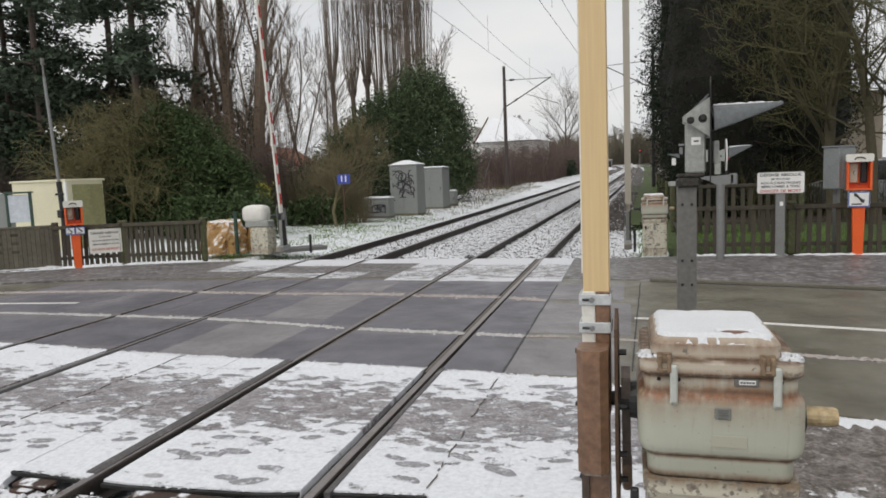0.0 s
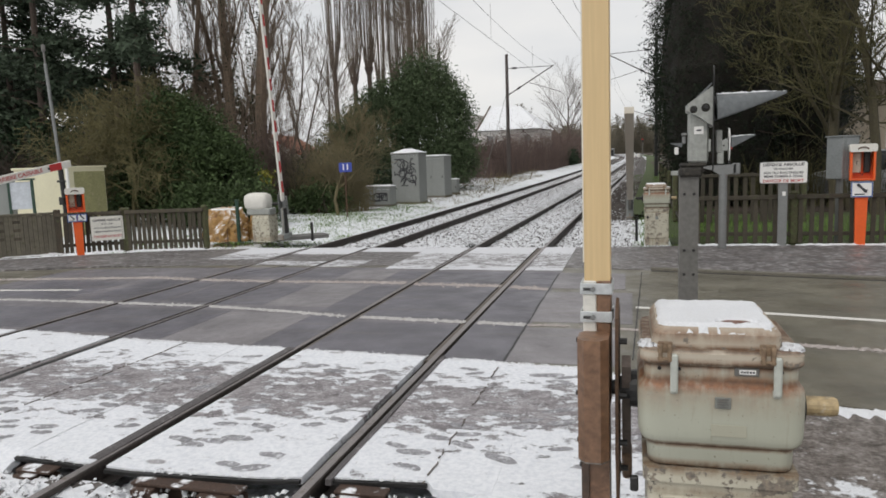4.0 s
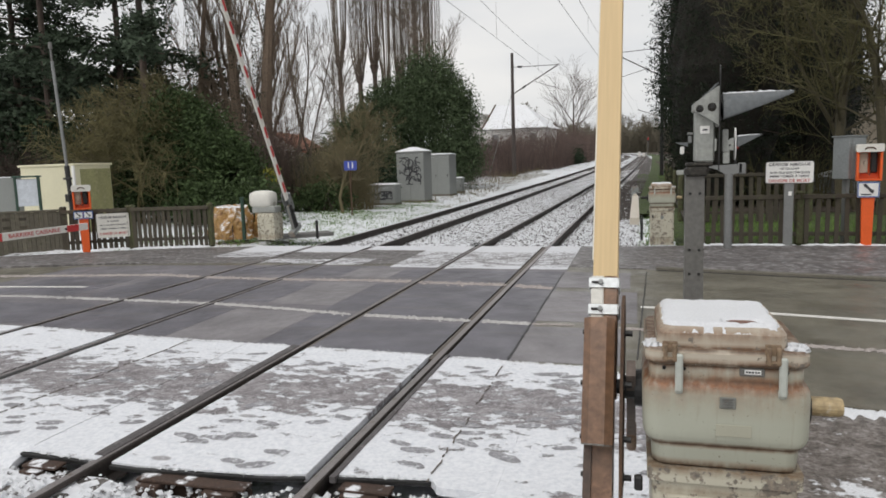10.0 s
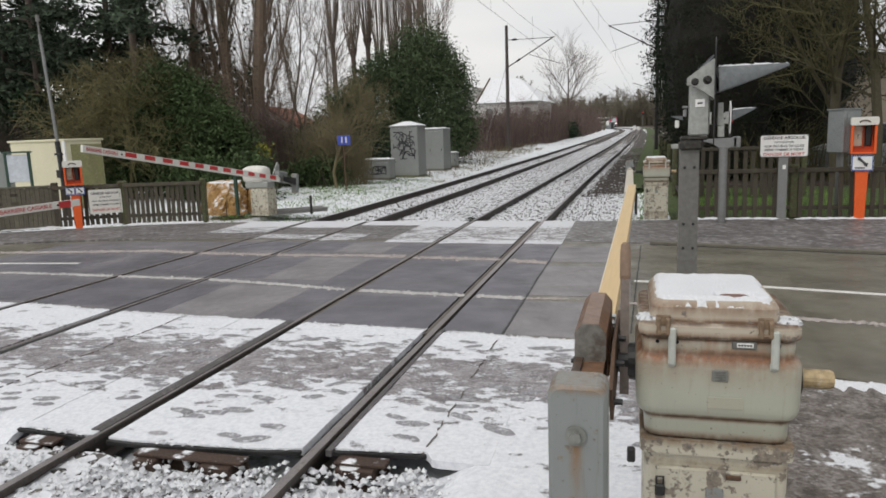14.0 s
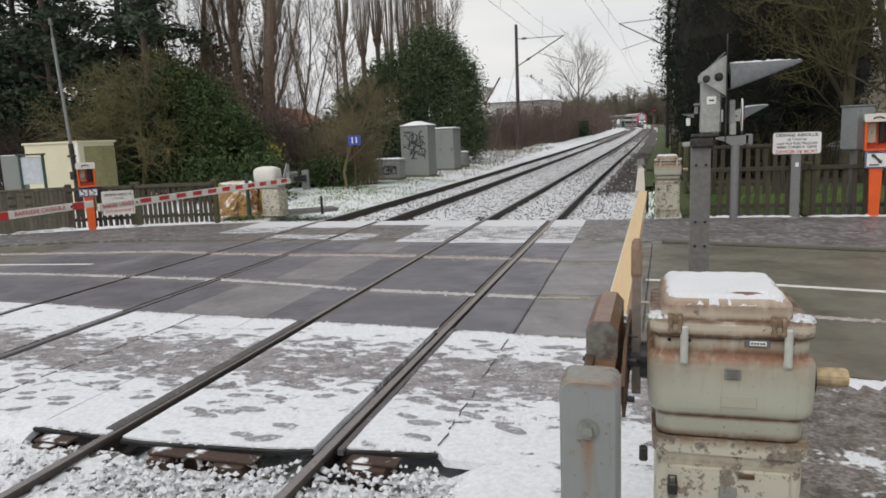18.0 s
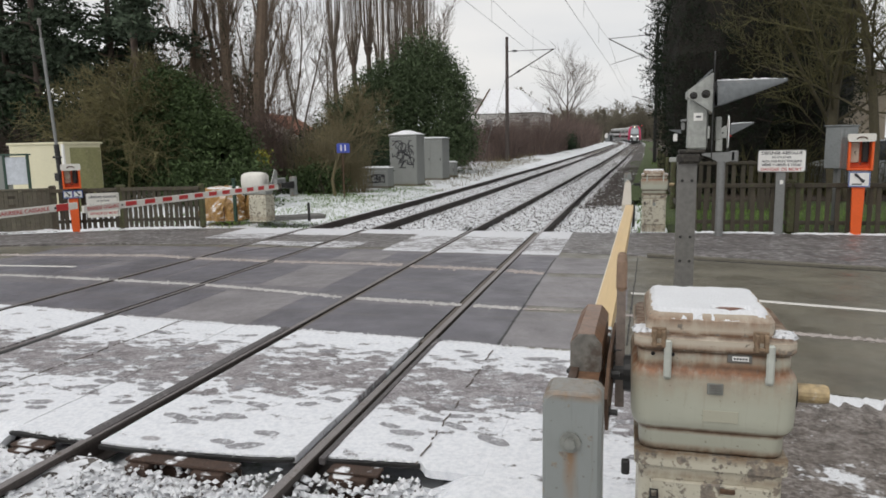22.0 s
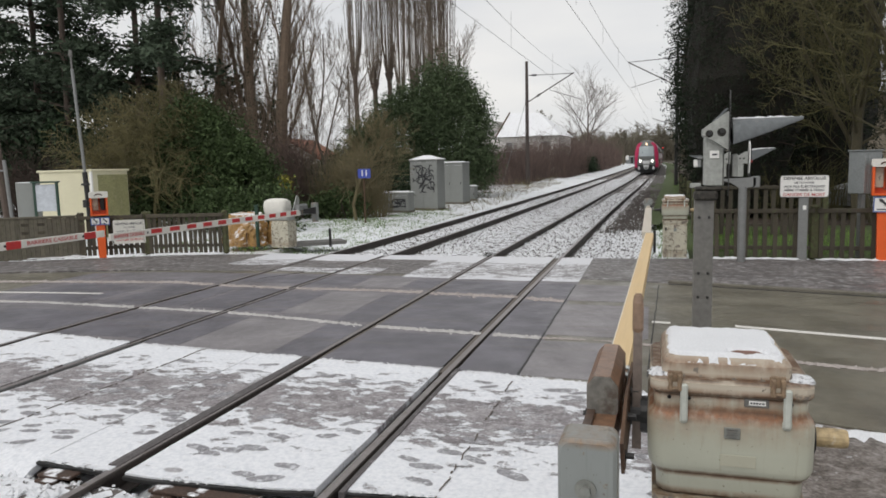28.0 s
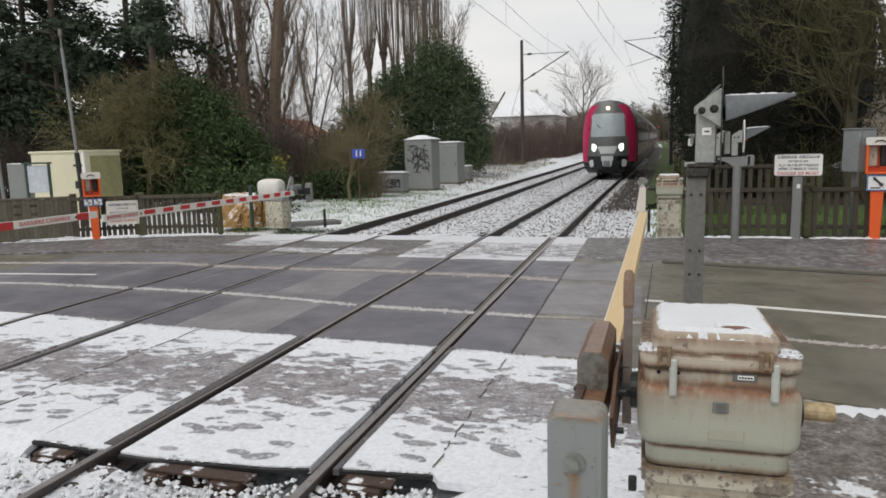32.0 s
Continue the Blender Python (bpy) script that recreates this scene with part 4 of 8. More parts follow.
# drifts of snow along the foot of the left fences
for i, (a, b) in enumerate((((-13.1, 6.95), (-11.3, 7.62)), ((-10.7, 7.68), (-10.0, 7.95)), ((-9.9, 7.95), (-8.1, 8.42)), ((3.15, -0.74), (3.8, -0.80)), ((2.5, -1.25), (2.9, -1.45)), ((2.95, 8.70), (4.9, 8.74)), ((5.0, 8.72), (7.0, 8.70)), ((7.1, 8.68), (9.4, 8.58)))):
    p = Mesh()
    d = Vector((b[0] - a[0], b[1] - a[1]))
    q = Vector((-d.y, d.x)).normalized()
    for j in range(30):
        for k in range(6):
            c = Vector(a) + d * j / 29 + q * (k / 5 - 0.7) * ((0.65 if i == 0 else 0.34 if i < 3 else 0.16) + 0.2 * noise.noise((j * 0.35, i, 2)))
            e = min(k, 5 - k, 2) / 2 * min(1, min(j, 29 - j) / 3)
            p.v.append((c.x, c.y, (0.030 if c.y > 3 else -0.012) + 0.03 * e * (0.8 + noise.noise((j * 0.7, k * 0.7, i))) + 0.004))
    for j in range(29):
        for k in range(5):
            p.f.append((j * 6 + k, j * 6 + k + 6, j * 6 + k + 7, j * 6 + k + 1))
    tagged(part("snow_drift", p, m_snow, smooth=True), "thin drift of snow along the foot of a fence", "snow", "snow drifts", "stuff")


def on_road_edge(r):
    x = r.uniform(-5.4, 1.9)
    while any(abs(x - q) < 0.11 for q in RAILS):
        x = r.uniform(-5.4, 1.9)
    return x, ragged(x) + r.gauss(0.0, 0.02), 0.008


# crumbs of snow on the panel edges
for i, (a, b, h) in enumerate(((-1.40, -0.10, 0.018), (-2.15, -1.56, 0.018), (0.05, 0.72, 0.018))):
    cr = ridge([(x, edge_y(x) + 0.008) for x in (a, (a + b) / 2, b)], 0.030, h, 40 + i, 0.6, False)
    tagged(part("snow_crumbs", cr, m_snow), "crumbs of snow along the panel edge", "snow", "snow crumbs", "stuff")


# green turf on the sheltered side
p = Mesh()
sheet(p, steps(2.75, 16, 0.5), lambda x: 8.72, lambda x: 17.0, lambda x, y: 0.012 + 0.03 * noise.noise((x * 0.7, y * 0.7, 4)), 16, 0.2)
setting("lawn", p, m_lawn, "green winter turf behind the fence", "lawn", smooth=True)
p = Mesh()
sheet(p, steps(4.6, 40, 1.2), lambda x: 17.1, lambda x: 110.0, lambda x, y: rise(y) + 0.02, 40, 0.2)
for y0 in range(110, 330, 10):
    a = [(track_x(y) + o, y, rise(y) + 0.05) for y in (y0, y0 + 10) for o in (5.2, 20, 60)]
    p.add(a, [(0, 1, 4, 3), (1, 2, 5, 4)])
setting("woodland_floor", p, m_litter, "dark leaf litter under the cypresses", "ground")
p = Mesh()
for y0 in range(17, 233, 3):
    a = [(track_x(y) + 0.754 + o, y, rise(y) + 0.0 + 0.03 * noise.noise((o, y * 0.5, 2))) for y in (y0, y0 + 3) for o in (1.7, 2.5, 3.3, 4.4)]
    p.add(a, [(0, 1, 5, 4), (1, 2, 6, 5), (2, 3, 7, 6)])
setting("lineside_turf", p, m_lawn, "green turf strip along the line", "lawn", smooth=True)


# ---- track ----
def rail_profile():
    h = [(0.036, -0.006), (0.030, 0.0), (-0.030, 0.0), (-0.036, -0.006), (-0.036, -0.036), (-0.009, -0.05), (-0.009, -0.14), (-0.07, -0.16), (-0.07, -0.172)]
    return h + [(-x, z) for x, z in reversed(h[4:])]


m_seal = mat("rubber_rail_seal", (0.10, 0.09, 0.09), 0.6, 0, 60, 7, 0.3, (0.22, 0.205, 0.205), 0.56, relief=0.3)


def eased(off, y):
    """The rails lie a little wider over the crossing than on the open line."""
    return off + {0.7535: 0.07, -0.7535: 0.015, -3.1965: 0.06}.get(round(off, 4), 0.0) * smooth_step(26, 10, y)


def rail(off):
    ys = [-60, -20] + list(np.arange(-12, 60, 2.0)) + list(np.arange(60, 460, 5.0))
    rings = []
    for y in ys:
        d = (track_x(y + 0.5) - track_x(y - 0.5))
        c = 1 / math.hypot(1, d)
        o = eased(off, y)
        rings.append([(track_x(y) + (o + px) * c, y - (o + px) * d * c, rise(y) + pz) for px, pz in rail_profile()])
    return Mesh().loft(rings)


for off in (-0.7535, 0.7535, -3.95 - 0.7535, -3.95 + 0.7535):
    rl = setting("rail", rail(off), m_rail, "worn steel rail with dark rusty web", "rail")
    strip = [[(track_x(y) + eased(off, y) + px, y, rise(y) + pz) for px, pz in ((-0.029, 0.0005), (-0.029, 0.002), (0.029, 0.002), (0.029, 0.0005))] for y in [-60, -12] + list(np.arange(-8, 60, 2.0)) + list(np.arange(60, 200, 5.0))]
    part("running_band", Mesh().loft(strip), m_running, rl, "polished running band of the rail head")


# grit and snow packed into the flangeway of the nearest rail
fl = Mesh()
sheet(fl, steps(-0.043, 0.034, 0.014), lambda x: 0.05 + 0.1 * noise.noise((x * 60, 0, 3)), lambda x: 8.6, lambda x, y: -0.007 + 0.005 * noise.noise((x * 30, y * 4, 2)), 120, 0.05)
setting("flangeway_grit", fl, m_grit, "brown grit packed into the flangeway", "grit")
for a, b in ((-1.457, -1.408), (-3.98, -3.926), (-5.423, -5.363)):
    fl = Mesh()
    sheet(fl, [a, (a + b) / 2, b], lambda x: near_y(x) + 0.05, lambda x: 8.6, lambda x, y: -0.010 + 0.006 * noise.noise((x * 30, y * 4, 2)), 100, 0.05)
    setting("flangeway_grit", fl, m_grit, "brown grit packed into the flangeway", "grit")
for a, b, rubber in ((-1.604, -1.5295, m_seal), (0.1075, 0.146, m_seal), (-3.8545, -3.79, m_dark)):
    fl = Mesh()
    sheet(fl, [a, (a + b) / 2, b], lambda x: -2.56, lambda x: near_y(x) + 0.04, lambda x, y: (0.0165 if abs(x - a) < 0.06 else 0.008) + 0.003 * noise.noise((x * 20, y * 6, 4)), 60, 0.04)
    setting("rail_seal", fl, rubber, "dirty rubber seal beside the rail", "seal")
fl = Mesh()
sheet(fl, steps(-0.006, 0.0335, 0.008), lambda x: -2.55, lambda x: 0.0, lambda x, y: -0.006 - 0.10 * smooth_step(0.012 + 0.012 * noise.noise((y * 6, 0, 7)), -0.006, x) + 0.006 * noise.noise((x * 30, y * 9, 5)), 160, 0.03)
setting("flangeway_snow", fl, m_snow, "snow packed against the rail", "snow", smooth=True)


sl = Mesh().box((0, 0, -0.1), (2.5, 0.25, 0.2), 0.015).data("sleeper", m_sleeper)
bed = thing("track_bed", pose(0, 0, 0), "concrete sleepers in snowy ballast carrying two tracks", "sleepers")
for off in (0, -3.95):
    for i in range(110):
        y = 8.95 + 0.6 * i
        s = new("sleeper", sl)
        s.parent = bed
        s.matrix_basis = pose(track_x(y) + off, y, rise(y) - 0.192)
far_sl = Mesh()
for off in (0, -3.95):
    for i in range(250):
        y = 75 + 0.6 * i
        far_sl.box((track_x(y) + off, y, rise(y) - 0.22), (2.5, 0.25, 0.1))
tagged(part("far_sleepers", far_sl, m_sleeper, bed), kind="stuff")
for y, w in ((-2.86, 0.12), (-3.45, 0.22), (-4.05, 0.22), (-4.65, 0.22), (-5.25, 0.22)):
    for off in (0, -3.95):
        s = Mesh().box((-0.754 + off, y, -0.235), (2.45, w, 0.12), 0.01)
        for dx in (-1.0, -0.5, 0.5, 1.0):
            s.box((-0.754 + off + dx, y, -0.165), (0.16, w * 0.9, 0.03), 0.004)
        part("steel_sleeper", s, m_rust, bed, "rusty steel sleeper with fastenings")


def ballast(ys, cols):
    p = Mesh()
    for y in ys:
        for c in cols:
            t = abs(c + 1.98)
            h = -0.20 + 0.035 * noise.noise((c * 3.1, y * 3.1, 0)) + 0.02 * noise.noise((c * 9, y * 9, 5))
            if t > 3.9:
                h -= 0.16 * smooth_step(3.9, 4.8, t)
            elif t < 0.75:
                h += 0.05
            p.v.append((track_x(y) + 0.754 + c, y, rise(y) + h))
    n = len(cols)
    for i in range(len(ys) - 1):
        for j in range(n - 1):
            a = i * n + j
            p.f.append((a, a + 1, a + n + 1, a + n))
    return p


def ballast_material(name, cover):
    m, nt, b = nodes_of(name)
    vo = nt.nodes.new("ShaderNodeTexVoronoi")
    vo.inputs["Scale"].default_value = 17.0
    nt.links.new(nt.nodes.new("ShaderNodeTexCoord").outputs["Object"], vo.inputs["Vector"])
    sp = nt.nodes.new("ShaderNodeSeparateColor")
    nt.links.new(vo.outputs["Color"], sp.inputs[0])
    stone = ramp(nt, sp.outputs[1], [(0.0, (0.035, 0.030, 0.028)), (1.0, (0.13, 0.115, 0.105))])
    co = axes(nt)
    # bare oily gravel on the shoulder of the near track and, farther off, between its rails
    bare = arith(nt, "MULTIPLY", ramp(nt, arith(nt, "MULTIPLY", co[1], 0.01), [(0.150, 0.0), (0.21, 1.0)]), ramp(nt, arith(nt, "MULTIPLY", arith(nt, "ADD", co[0], arith(nt, "ADD", 10.0, arith(nt, "MULTIPLY", co[1], -0.02))), 0.1), [(0.972, 0.0), (0.995, 1.0)]))
    mid = arith(nt, "MULTIPLY", ramp(nt, arith(nt, "MULTIPLY", co[1], 0.01), [(0.19, 0.0), (0.33, 0.8)]), ramp(nt, arith(nt, "MULTIPLY", arith(nt, "ADD", co[0], arith(nt, "ADD", 10.0, arith(nt, "MULTIPLY", co[1], -0.02))), 0.1), [(0.835, 0.0), (0.862, 1.0)]))
    bare = arith(nt, "MAXIMUM", bare, mid)
    bare = arith(nt, "MULTIPLY", bare, ramp(nt, add_noise(nt, 1.6, 4, 0.6), [(0.32, 0.45), (0.55, 1.0)]))
    v = arith(nt, "ADD", arith(nt, "MULTIPLY", sp.outputs[0], 0.55), arith(nt, "ADD", arith(nt, "MULTIPLY", add_noise(nt, 1.1, 4), 0.45), arith(nt, "MULTIPLY", add_noise(nt, 34, 3), 0.25)))
    f = ramp(nt, arith(nt, "SUBTRACT", v, arith(nt, "MULTIPLY", bare, 0.56)), [(cover, 0.0), (cover + 0.04, 1.0)])
    nt.links.new(blend(nt, f, stone, (0.70, 0.71, 0.735)), b.inputs["Base Color"])
    b.inputs["Roughness"].default_value = 0.85
    bump(nt, b, vo.outputs["Distance"], 0.9, 0.03)
    return m


m_ballast = ballast_material("snowy_ballast", 0.500)
m_ballast_near = ballast_material("snow_covered_ballast", 0.40)
m_stone_near = mat("snow_capped_stone", (0.10, 0.085, 0.075), 0.85, 0, 60, 12, 0.3, snow=0.75, spread=0.5)
cols_far = list(np.arange(-6.9, 2.95, 0.2))
setting("ballast_far", ballast(list(np.arange(8.66, 40, 0.25)) + list(np.arange(40, 90, 1.0)) + list(np.arange(90, 440, 5.0)), cols_far), m_ballast, "crushed stone ballast under thin snow", "ballast", smooth=True)
near_bed = ballast(list(np.arange(-14, -2.5, 0.25)), list(np.arange(-6.9, 1.3, 0.2)))
near_bed.v = [(x, y, z + 0.085) for x, y, z in near_bed.v]
setting("ballast_near", near_bed, m_ballast_near, "crushed stone ballast under thin snow", "ballast", smooth=True)


def pebbles(n, place, size, seed):
    """Angular stones strewn over a surface."""
    p, r = Mesh(), random.Random(seed)
    for _ in range(n):
        x, y, z = place(r)
        s = r.uniform(0.6, 1.3) * size
        a = r.uniform(0, 6.28)
        c, d = math.cos(a), math.sin(a)
        vs = []
        for q in ((1, 0, 0), (-1, 0, 0), (0, 1, 0), (0, -1, 0), (0.2, 0.1, 0.85), (0, 0, -0.7)):
            u, v, w = (t * s * r.uniform(0.7, 1.25) for t in q)
            vs.append((x + u * c - v * d, y + u * d + v * c, z + w))
        p.add(vs, [(0, 2, 4), (2, 1, 4), (1, 3, 4), (3, 0, 4), (2, 0, 5), (1, 2, 5), (3, 1, 5), (0, 3, 5)])
    return p


def on_far(r):
    y = 8.75 + 34 * r.random() ** 1.6
    c = r.uniform(-6.4, 2.5)
    while (min(abs(c + 1.98 + s) for s in (-1.976, 1.976)) < 0.95 and r.random() < 0.55) or (c > 0.35 and y > 17 and r.random() < 0.97):
        c = r.uniform(-6.4, 2.5)
    return track_x(y) + 0.754 + c, y, rise(y) - 0.185 + 0.03 * noise.noise((c * 3.1, y * 3.1, 0)) - 0.16 * smooth_step(3.9, 4.8, abs(c + 1.98))


def on_near(r):
    x, d = r.uniform(-5.5, 1.1), 3.0 * r.random()
    return x, edge_y(x) - 0.07 - d, -0.085 + r.uniform(-0.03, 0.035)


def on_shoulder(r):
    y, c = 16.2 + 30 * r.random() ** 1.3, r.uniform(0.3, 2.3)
    return track_x(y) + 0.754 + c, y, rise(y) - 0.19 + 0.03 * noise.noise((c * 3.1, y * 3.1, 0)) - 0.16 * smooth_step(3.9, 4.8, abs(c + 1.98))


tagged(part("road_edge_snow", pebbles(2600, on_road_edge, 0.0085, 14), m_snow, tidy=False), "crumbs of snow at the edge of the road", "snow", "", "stuff")
tagged(part("shoulder_gravel", pebbles(5000, on_shoulder, 0.034, 12), m_gravel, tidy=False), "bare brown gravel on the track's shoulder", "gravel", "", "stuff")
tagged(part("ballast_snow_near", pebbles(11000, on_near, 0.023, 16), m_snow, tidy=False), "lumps of snow on the near ballast", "snow", "", "stuff")
tagged(part("ballast_snow", pebbles(46000, on_far, 0.032, 15), m_snow, tidy=False), "lumps of snow on the ballast stones", "snow", "", "stuff")
for nm, n, f, s in (("ballast_stones_far", 24000, on_far, 0.028), ("ballast_stones_near", 7000, on_near, 0.017)):
    tagged(part(nm, pebbles(n, f, s, 11), m_stone if f is on_far else m_stone_near, tidy=False), "grey ballast stones capped with snow", "ballast stones", "", "stuff")
# ---- barrier machines ----
def rounded_rect(hx, hy, r, n=4):
    out = []
    for cx, cy, a0 in ((hx - r, hy - r, 0), (-hx + r, hy - r, 90), (-hx + r, -hy + r, 180), (hx - r, -hy + r, 270)):
        for i in range(n + 1):
            a = radians(a0 + 90 * i / n)
            out.append((cx + r * math.cos(a), cy + r * math.sin(a)))
    return out


def ring(hx, hy, r, z, dx=0.0, dy=0.0):
    return [(x + dx, y + dy, z) for x, y in rounded_rect(hx, hy, r)]


def lumpy_snow(hx, hy, z0, h, seed, cells=14):
    """A cushion of snow over a rounded rectangle."""
    p = Mesh()
    n = cells
    for i in range(n + 1):
        for j in range(n + 1):
            u, v = 2 * i / n - 1, 2 * j / n - 1
            e = min(1 - abs(u), 1 - abs(v))
            k = 1 - 0.25 * (abs(u) * abs(v)) ** 2
            top = h * smooth_step(0, 0.16, e) * (0.75 + 0.5 * noise.noise((u * 2.4 + seed, v * 2.4, seed)))
            p.v.append((u * hx * k + 0.012 * noise.noise((u * 6, v * 6, seed)), v * hy * k + 0.012 * noise.noise((u * 6, v * 6, seed + 4)), z0 + max(top, -0.002)))
    for i in range(n):
        for j in range(n):
            a = i * (n + 1) + j
            p.f.append((a, a + n + 1, a + n + 2, a + 1))
    return p


m_spot = mat("bare_rust_spot", (0.22, 0.115, 0.085), 0.8, 0, 60, 20, 0.3, (0.4, 0.36, 0.34), 0.6, relief=0.3)


m_stub = mat("ochre_stained_steel", (0.50, 0.38, 0.21), 0.5, 0.1, 40, 9, 0.3, (0.52, 0.48, 0.40), 0.55)


def snow_cap(seed):
    """Snow lying over the lid's top, thin and ragged along its rim, melted through at one spot."""
    p, n = Mesh(), 64
    hx, hy = 0.205, 0.226
    for i in range(n + 1):
        for j in range(n + 1):
            x, y = hx * (2 * i / n - 1), hy * (2 * j / n - 1)
            qx, qy = abs(x) - (hx - 0.055), abs(y) - (hy - 0.055)
            d = 0.055 - (math.hypot(qx, qy) if qx > 0 and qy > 0 else max(qx, qy))
            rag = 0.012 * noise.noise((x * 14, y * 14, seed)) + 0.009 * noise.noise((x * 40, y * 40, seed)) + 0.005 * noise.noise((x * 95, y * 95, seed))
            spot = math.hypot((x - 0.070) / 0.062, (y + 0.158) / 0.032) + 0.5 * noise.noise((x * 40, y * 40, 9))
            lid = 1.285 - 0.55 * max(0.0, 0.026 - d)
            z = (lid if d > 0 else lid + d * 5.0) + 0.020 * smooth_step(0.0, 0.035, d + rag + 0.003) - 0.006 + 0.10 * rag
            p.v.append((x, y, z - 0.016 * smooth_step(1.15, 0.7, spot)))
    for i in range(n):
        for j in range(n):
            a = i * (n + 1) + j
            p.f.append((a, a + n + 1, a + n + 2, a + 1))
    return p


def machine(m, label, detailed=True):
    """Cast barrier drive on its pedestal. Local frame: the pivot shaft runs along x at z = 0.93, the front faces -y."""
    t = thing("barrier_machine", m, label, "barrier machine", "barrier machines")
    ped = Mesh().loft([ring(0.24, 0.25, 0.03, z) for z in (0.0, 0.70, 0.735)]).loft([ring(0.255, 0.265, 0.03, z) for z in (0.735, 0.785)])
    ped = part("pedestal", ped, m_pedestal, t, "flaking cream-painted pedestal")
    part("access_door", Mesh().box((0, -0.256, 0.42), (0.40, 0.016, 0.53), 0.006), m_pedestal, ped)
    part("padlock", Mesh().box((-0.185, -0.275, 0.60), (0.035, 0.02, 0.045), 0.006).tube([(-0.197, -0.275, 0.62), (-0.197, -0.275, 0.65), (-0.173, -0.275, 0.65), (-0.173, -0.275, 0.62)], 0.004, 6), m_dark, ped, "black padlock")
    part("lock_cover", Mesh().loft([[(x, -0.264, 0.585 + z) for x, z in rounded_rect(0.03, 0.035, 0.012)], [(x * 0.9, -0.284, 0.585 + z * 0.9) for x, z in rounded_rect(0.03, 0.035, 0.012)]]), m_weight, ped)
    part("door_plate", Mesh().box((0.06, -0.268, 0.665), (0.05, 0.01, 0.018), 0.003), m_tie, ped)
    part("door_hook", Mesh().box((-0.285, -0.22, 0.70), (0.03, 0.03, 0.055), 0.006), m_dark, ped)
    body = Mesh().loft([ring(0.228, 0.235, 0.05, 0.787), ring(0.236, 0.243, 0.05, 0.792), ring(0.240, 0.247, 0.05, 0.80), ring(0.242, 0.25, 0.05, 0.864), ring(0.244, 0.251, 0.05, 0.869), ring(0.256, 0.258, 0.05, 0.880), ring(0.264, 0.264, 0.052, 0.893), ring(0.269, 0.267, 0.054, 0.908), ring(0.271, 0.268, 0.055, 0.93), ring(0.273, 0.268, 0.055, 1.05), ring(0.271, 0.267, 0.053, 1.070), ring(0.265, 0.262, 0.05, 1.086), ring(0.256, 0.254, 0.045, 1.096), ring(0.250, 0.25, 0.04, 1.108), ring(0.250, 0.25, 0.04, 1.12), ring(0.250, 0.25, 0.04, 1.165)])
    body = part("housing", body, m_box, t, "sage-painted cast housing with rust runs", smooth=True)
    part("housing_seam", Mesh().loft([ring(0.246, 0.254, 0.05, 0.872), ring(0.247, 0.255, 0.05, 0.876)]), m_tie, body)
    lid = Mesh().loft([ring(0.258, 0.262, 0.05, 1.160), ring(0.265, 0.268, 0.05, 1.170), ring(0.265, 0.268, 0.05, 1.203), ring(0.254, 0.258, 0.05, 1.215)])
    lid.loft([ring(0.214, 0.235, 0.04, 1.21, -0.012), ring(0.210, 0.23, 0.04, 1.262, -0.012), ring(0.196, 0.215, 0.05, 1.285, -0.012)])
    lid = part("lid", lid, m_lid, t, "rust-stained lid with a dusting of snow")
    part("snow_cap", snow_cap(2.0), m_snow, lid, "cushion of snow with a bare rusty spot", smooth=True, at=pose(-0.012, -0.002, 0))
    part("bare_spot", Mesh().loft([[(0.058 + 0.046 * math.cos(a) * s, -0.160 + 0.034 * math.sin(a) * s, z) for a in np.linspace(0, 2 * math.pi, 13)[:-1]] for s, z in ((1.15, 1.284), (1.1, 1.2925))]), m_spot, lid)
    for sx in (-1, 1):
        part("snow_patch", lumpy_snow(0.045, 0.05, 1.211, 0.016, 5.0 + sx, 16), m_snow, lid, smooth=True, at=pose(sx * 0.225, -0.19, 0))
    for x in (-0.182, 0.145):
        la = Mesh().box((x + 0.03, -0.278, 1.135), (0.026, 0.016, 0.135), 0.006).box((x + 0.03, -0.268, 1.075), (0.026, 0.02, 0.03), 0.006)
        la = part("latch", la, m_latch, t, "pale grey over-centre latch")
        part("hasp", Mesh().box((x - 0.015, -0.272, 1.205), (0.014, 0.03, 0.06), 0.003).box((x + 0.015, -0.272, 1.205), (0.014, 0.03, 0.06), 0.003).box((x, -0.262, 1.222), (0.05, 0.012, 0.04), 0.003).tube([(x - 0.025, -0.28, 1.185), (x + 0.03, -0.28, 1.185)], 0.006, 8), m_hasp, la, "rusty hasp")
    if detailed:
        part("maker_plate", Mesh().box((0.006, -0.2715, 1.036), (0.052, 0.006, 0.04), 0.002), m_blockgrey, body, "dull metal maker's plate with unreadable lines")
        for i in range(4):
            part("plate_line", Mesh().box((0.006, -0.276, 1.050 - 0.009 * i), (0.036 - 0.006 * (i % 2), 0.002, 0.003)), m_greypost, body)
        part("name_label", Mesh().box((0.082, -0.255, 1.143), (0.078, 0.008, 0.028), 0.002), m_greypost, body, "small black label with a white field")
        part("label_field", Mesh().box((0.084, -0.2605, 1.144), (0.052, 0.003, 0.015)), m_white, body)
        for i in range(5):
            part("label_bar", Mesh().box((0.065 + 0.0093 * i, -0.2625, 1.144), (0.0065, 0.002, 0.006)), m_ink, body)
        part("old_label", Mesh().box((0.026, -0.2695, 0.937), (0.115, 0.003, 0.042), 0.001), m_boxpale, body, "bare outline of a lost label")
        sc = Mesh()
        for x in (-0.2, -0.135, 0.19):
            bolt(sc, (x, -0.251, 1.145), (0, -1, 0), 0.004, 0.004)
        part("screws", sc, m_dark, body)
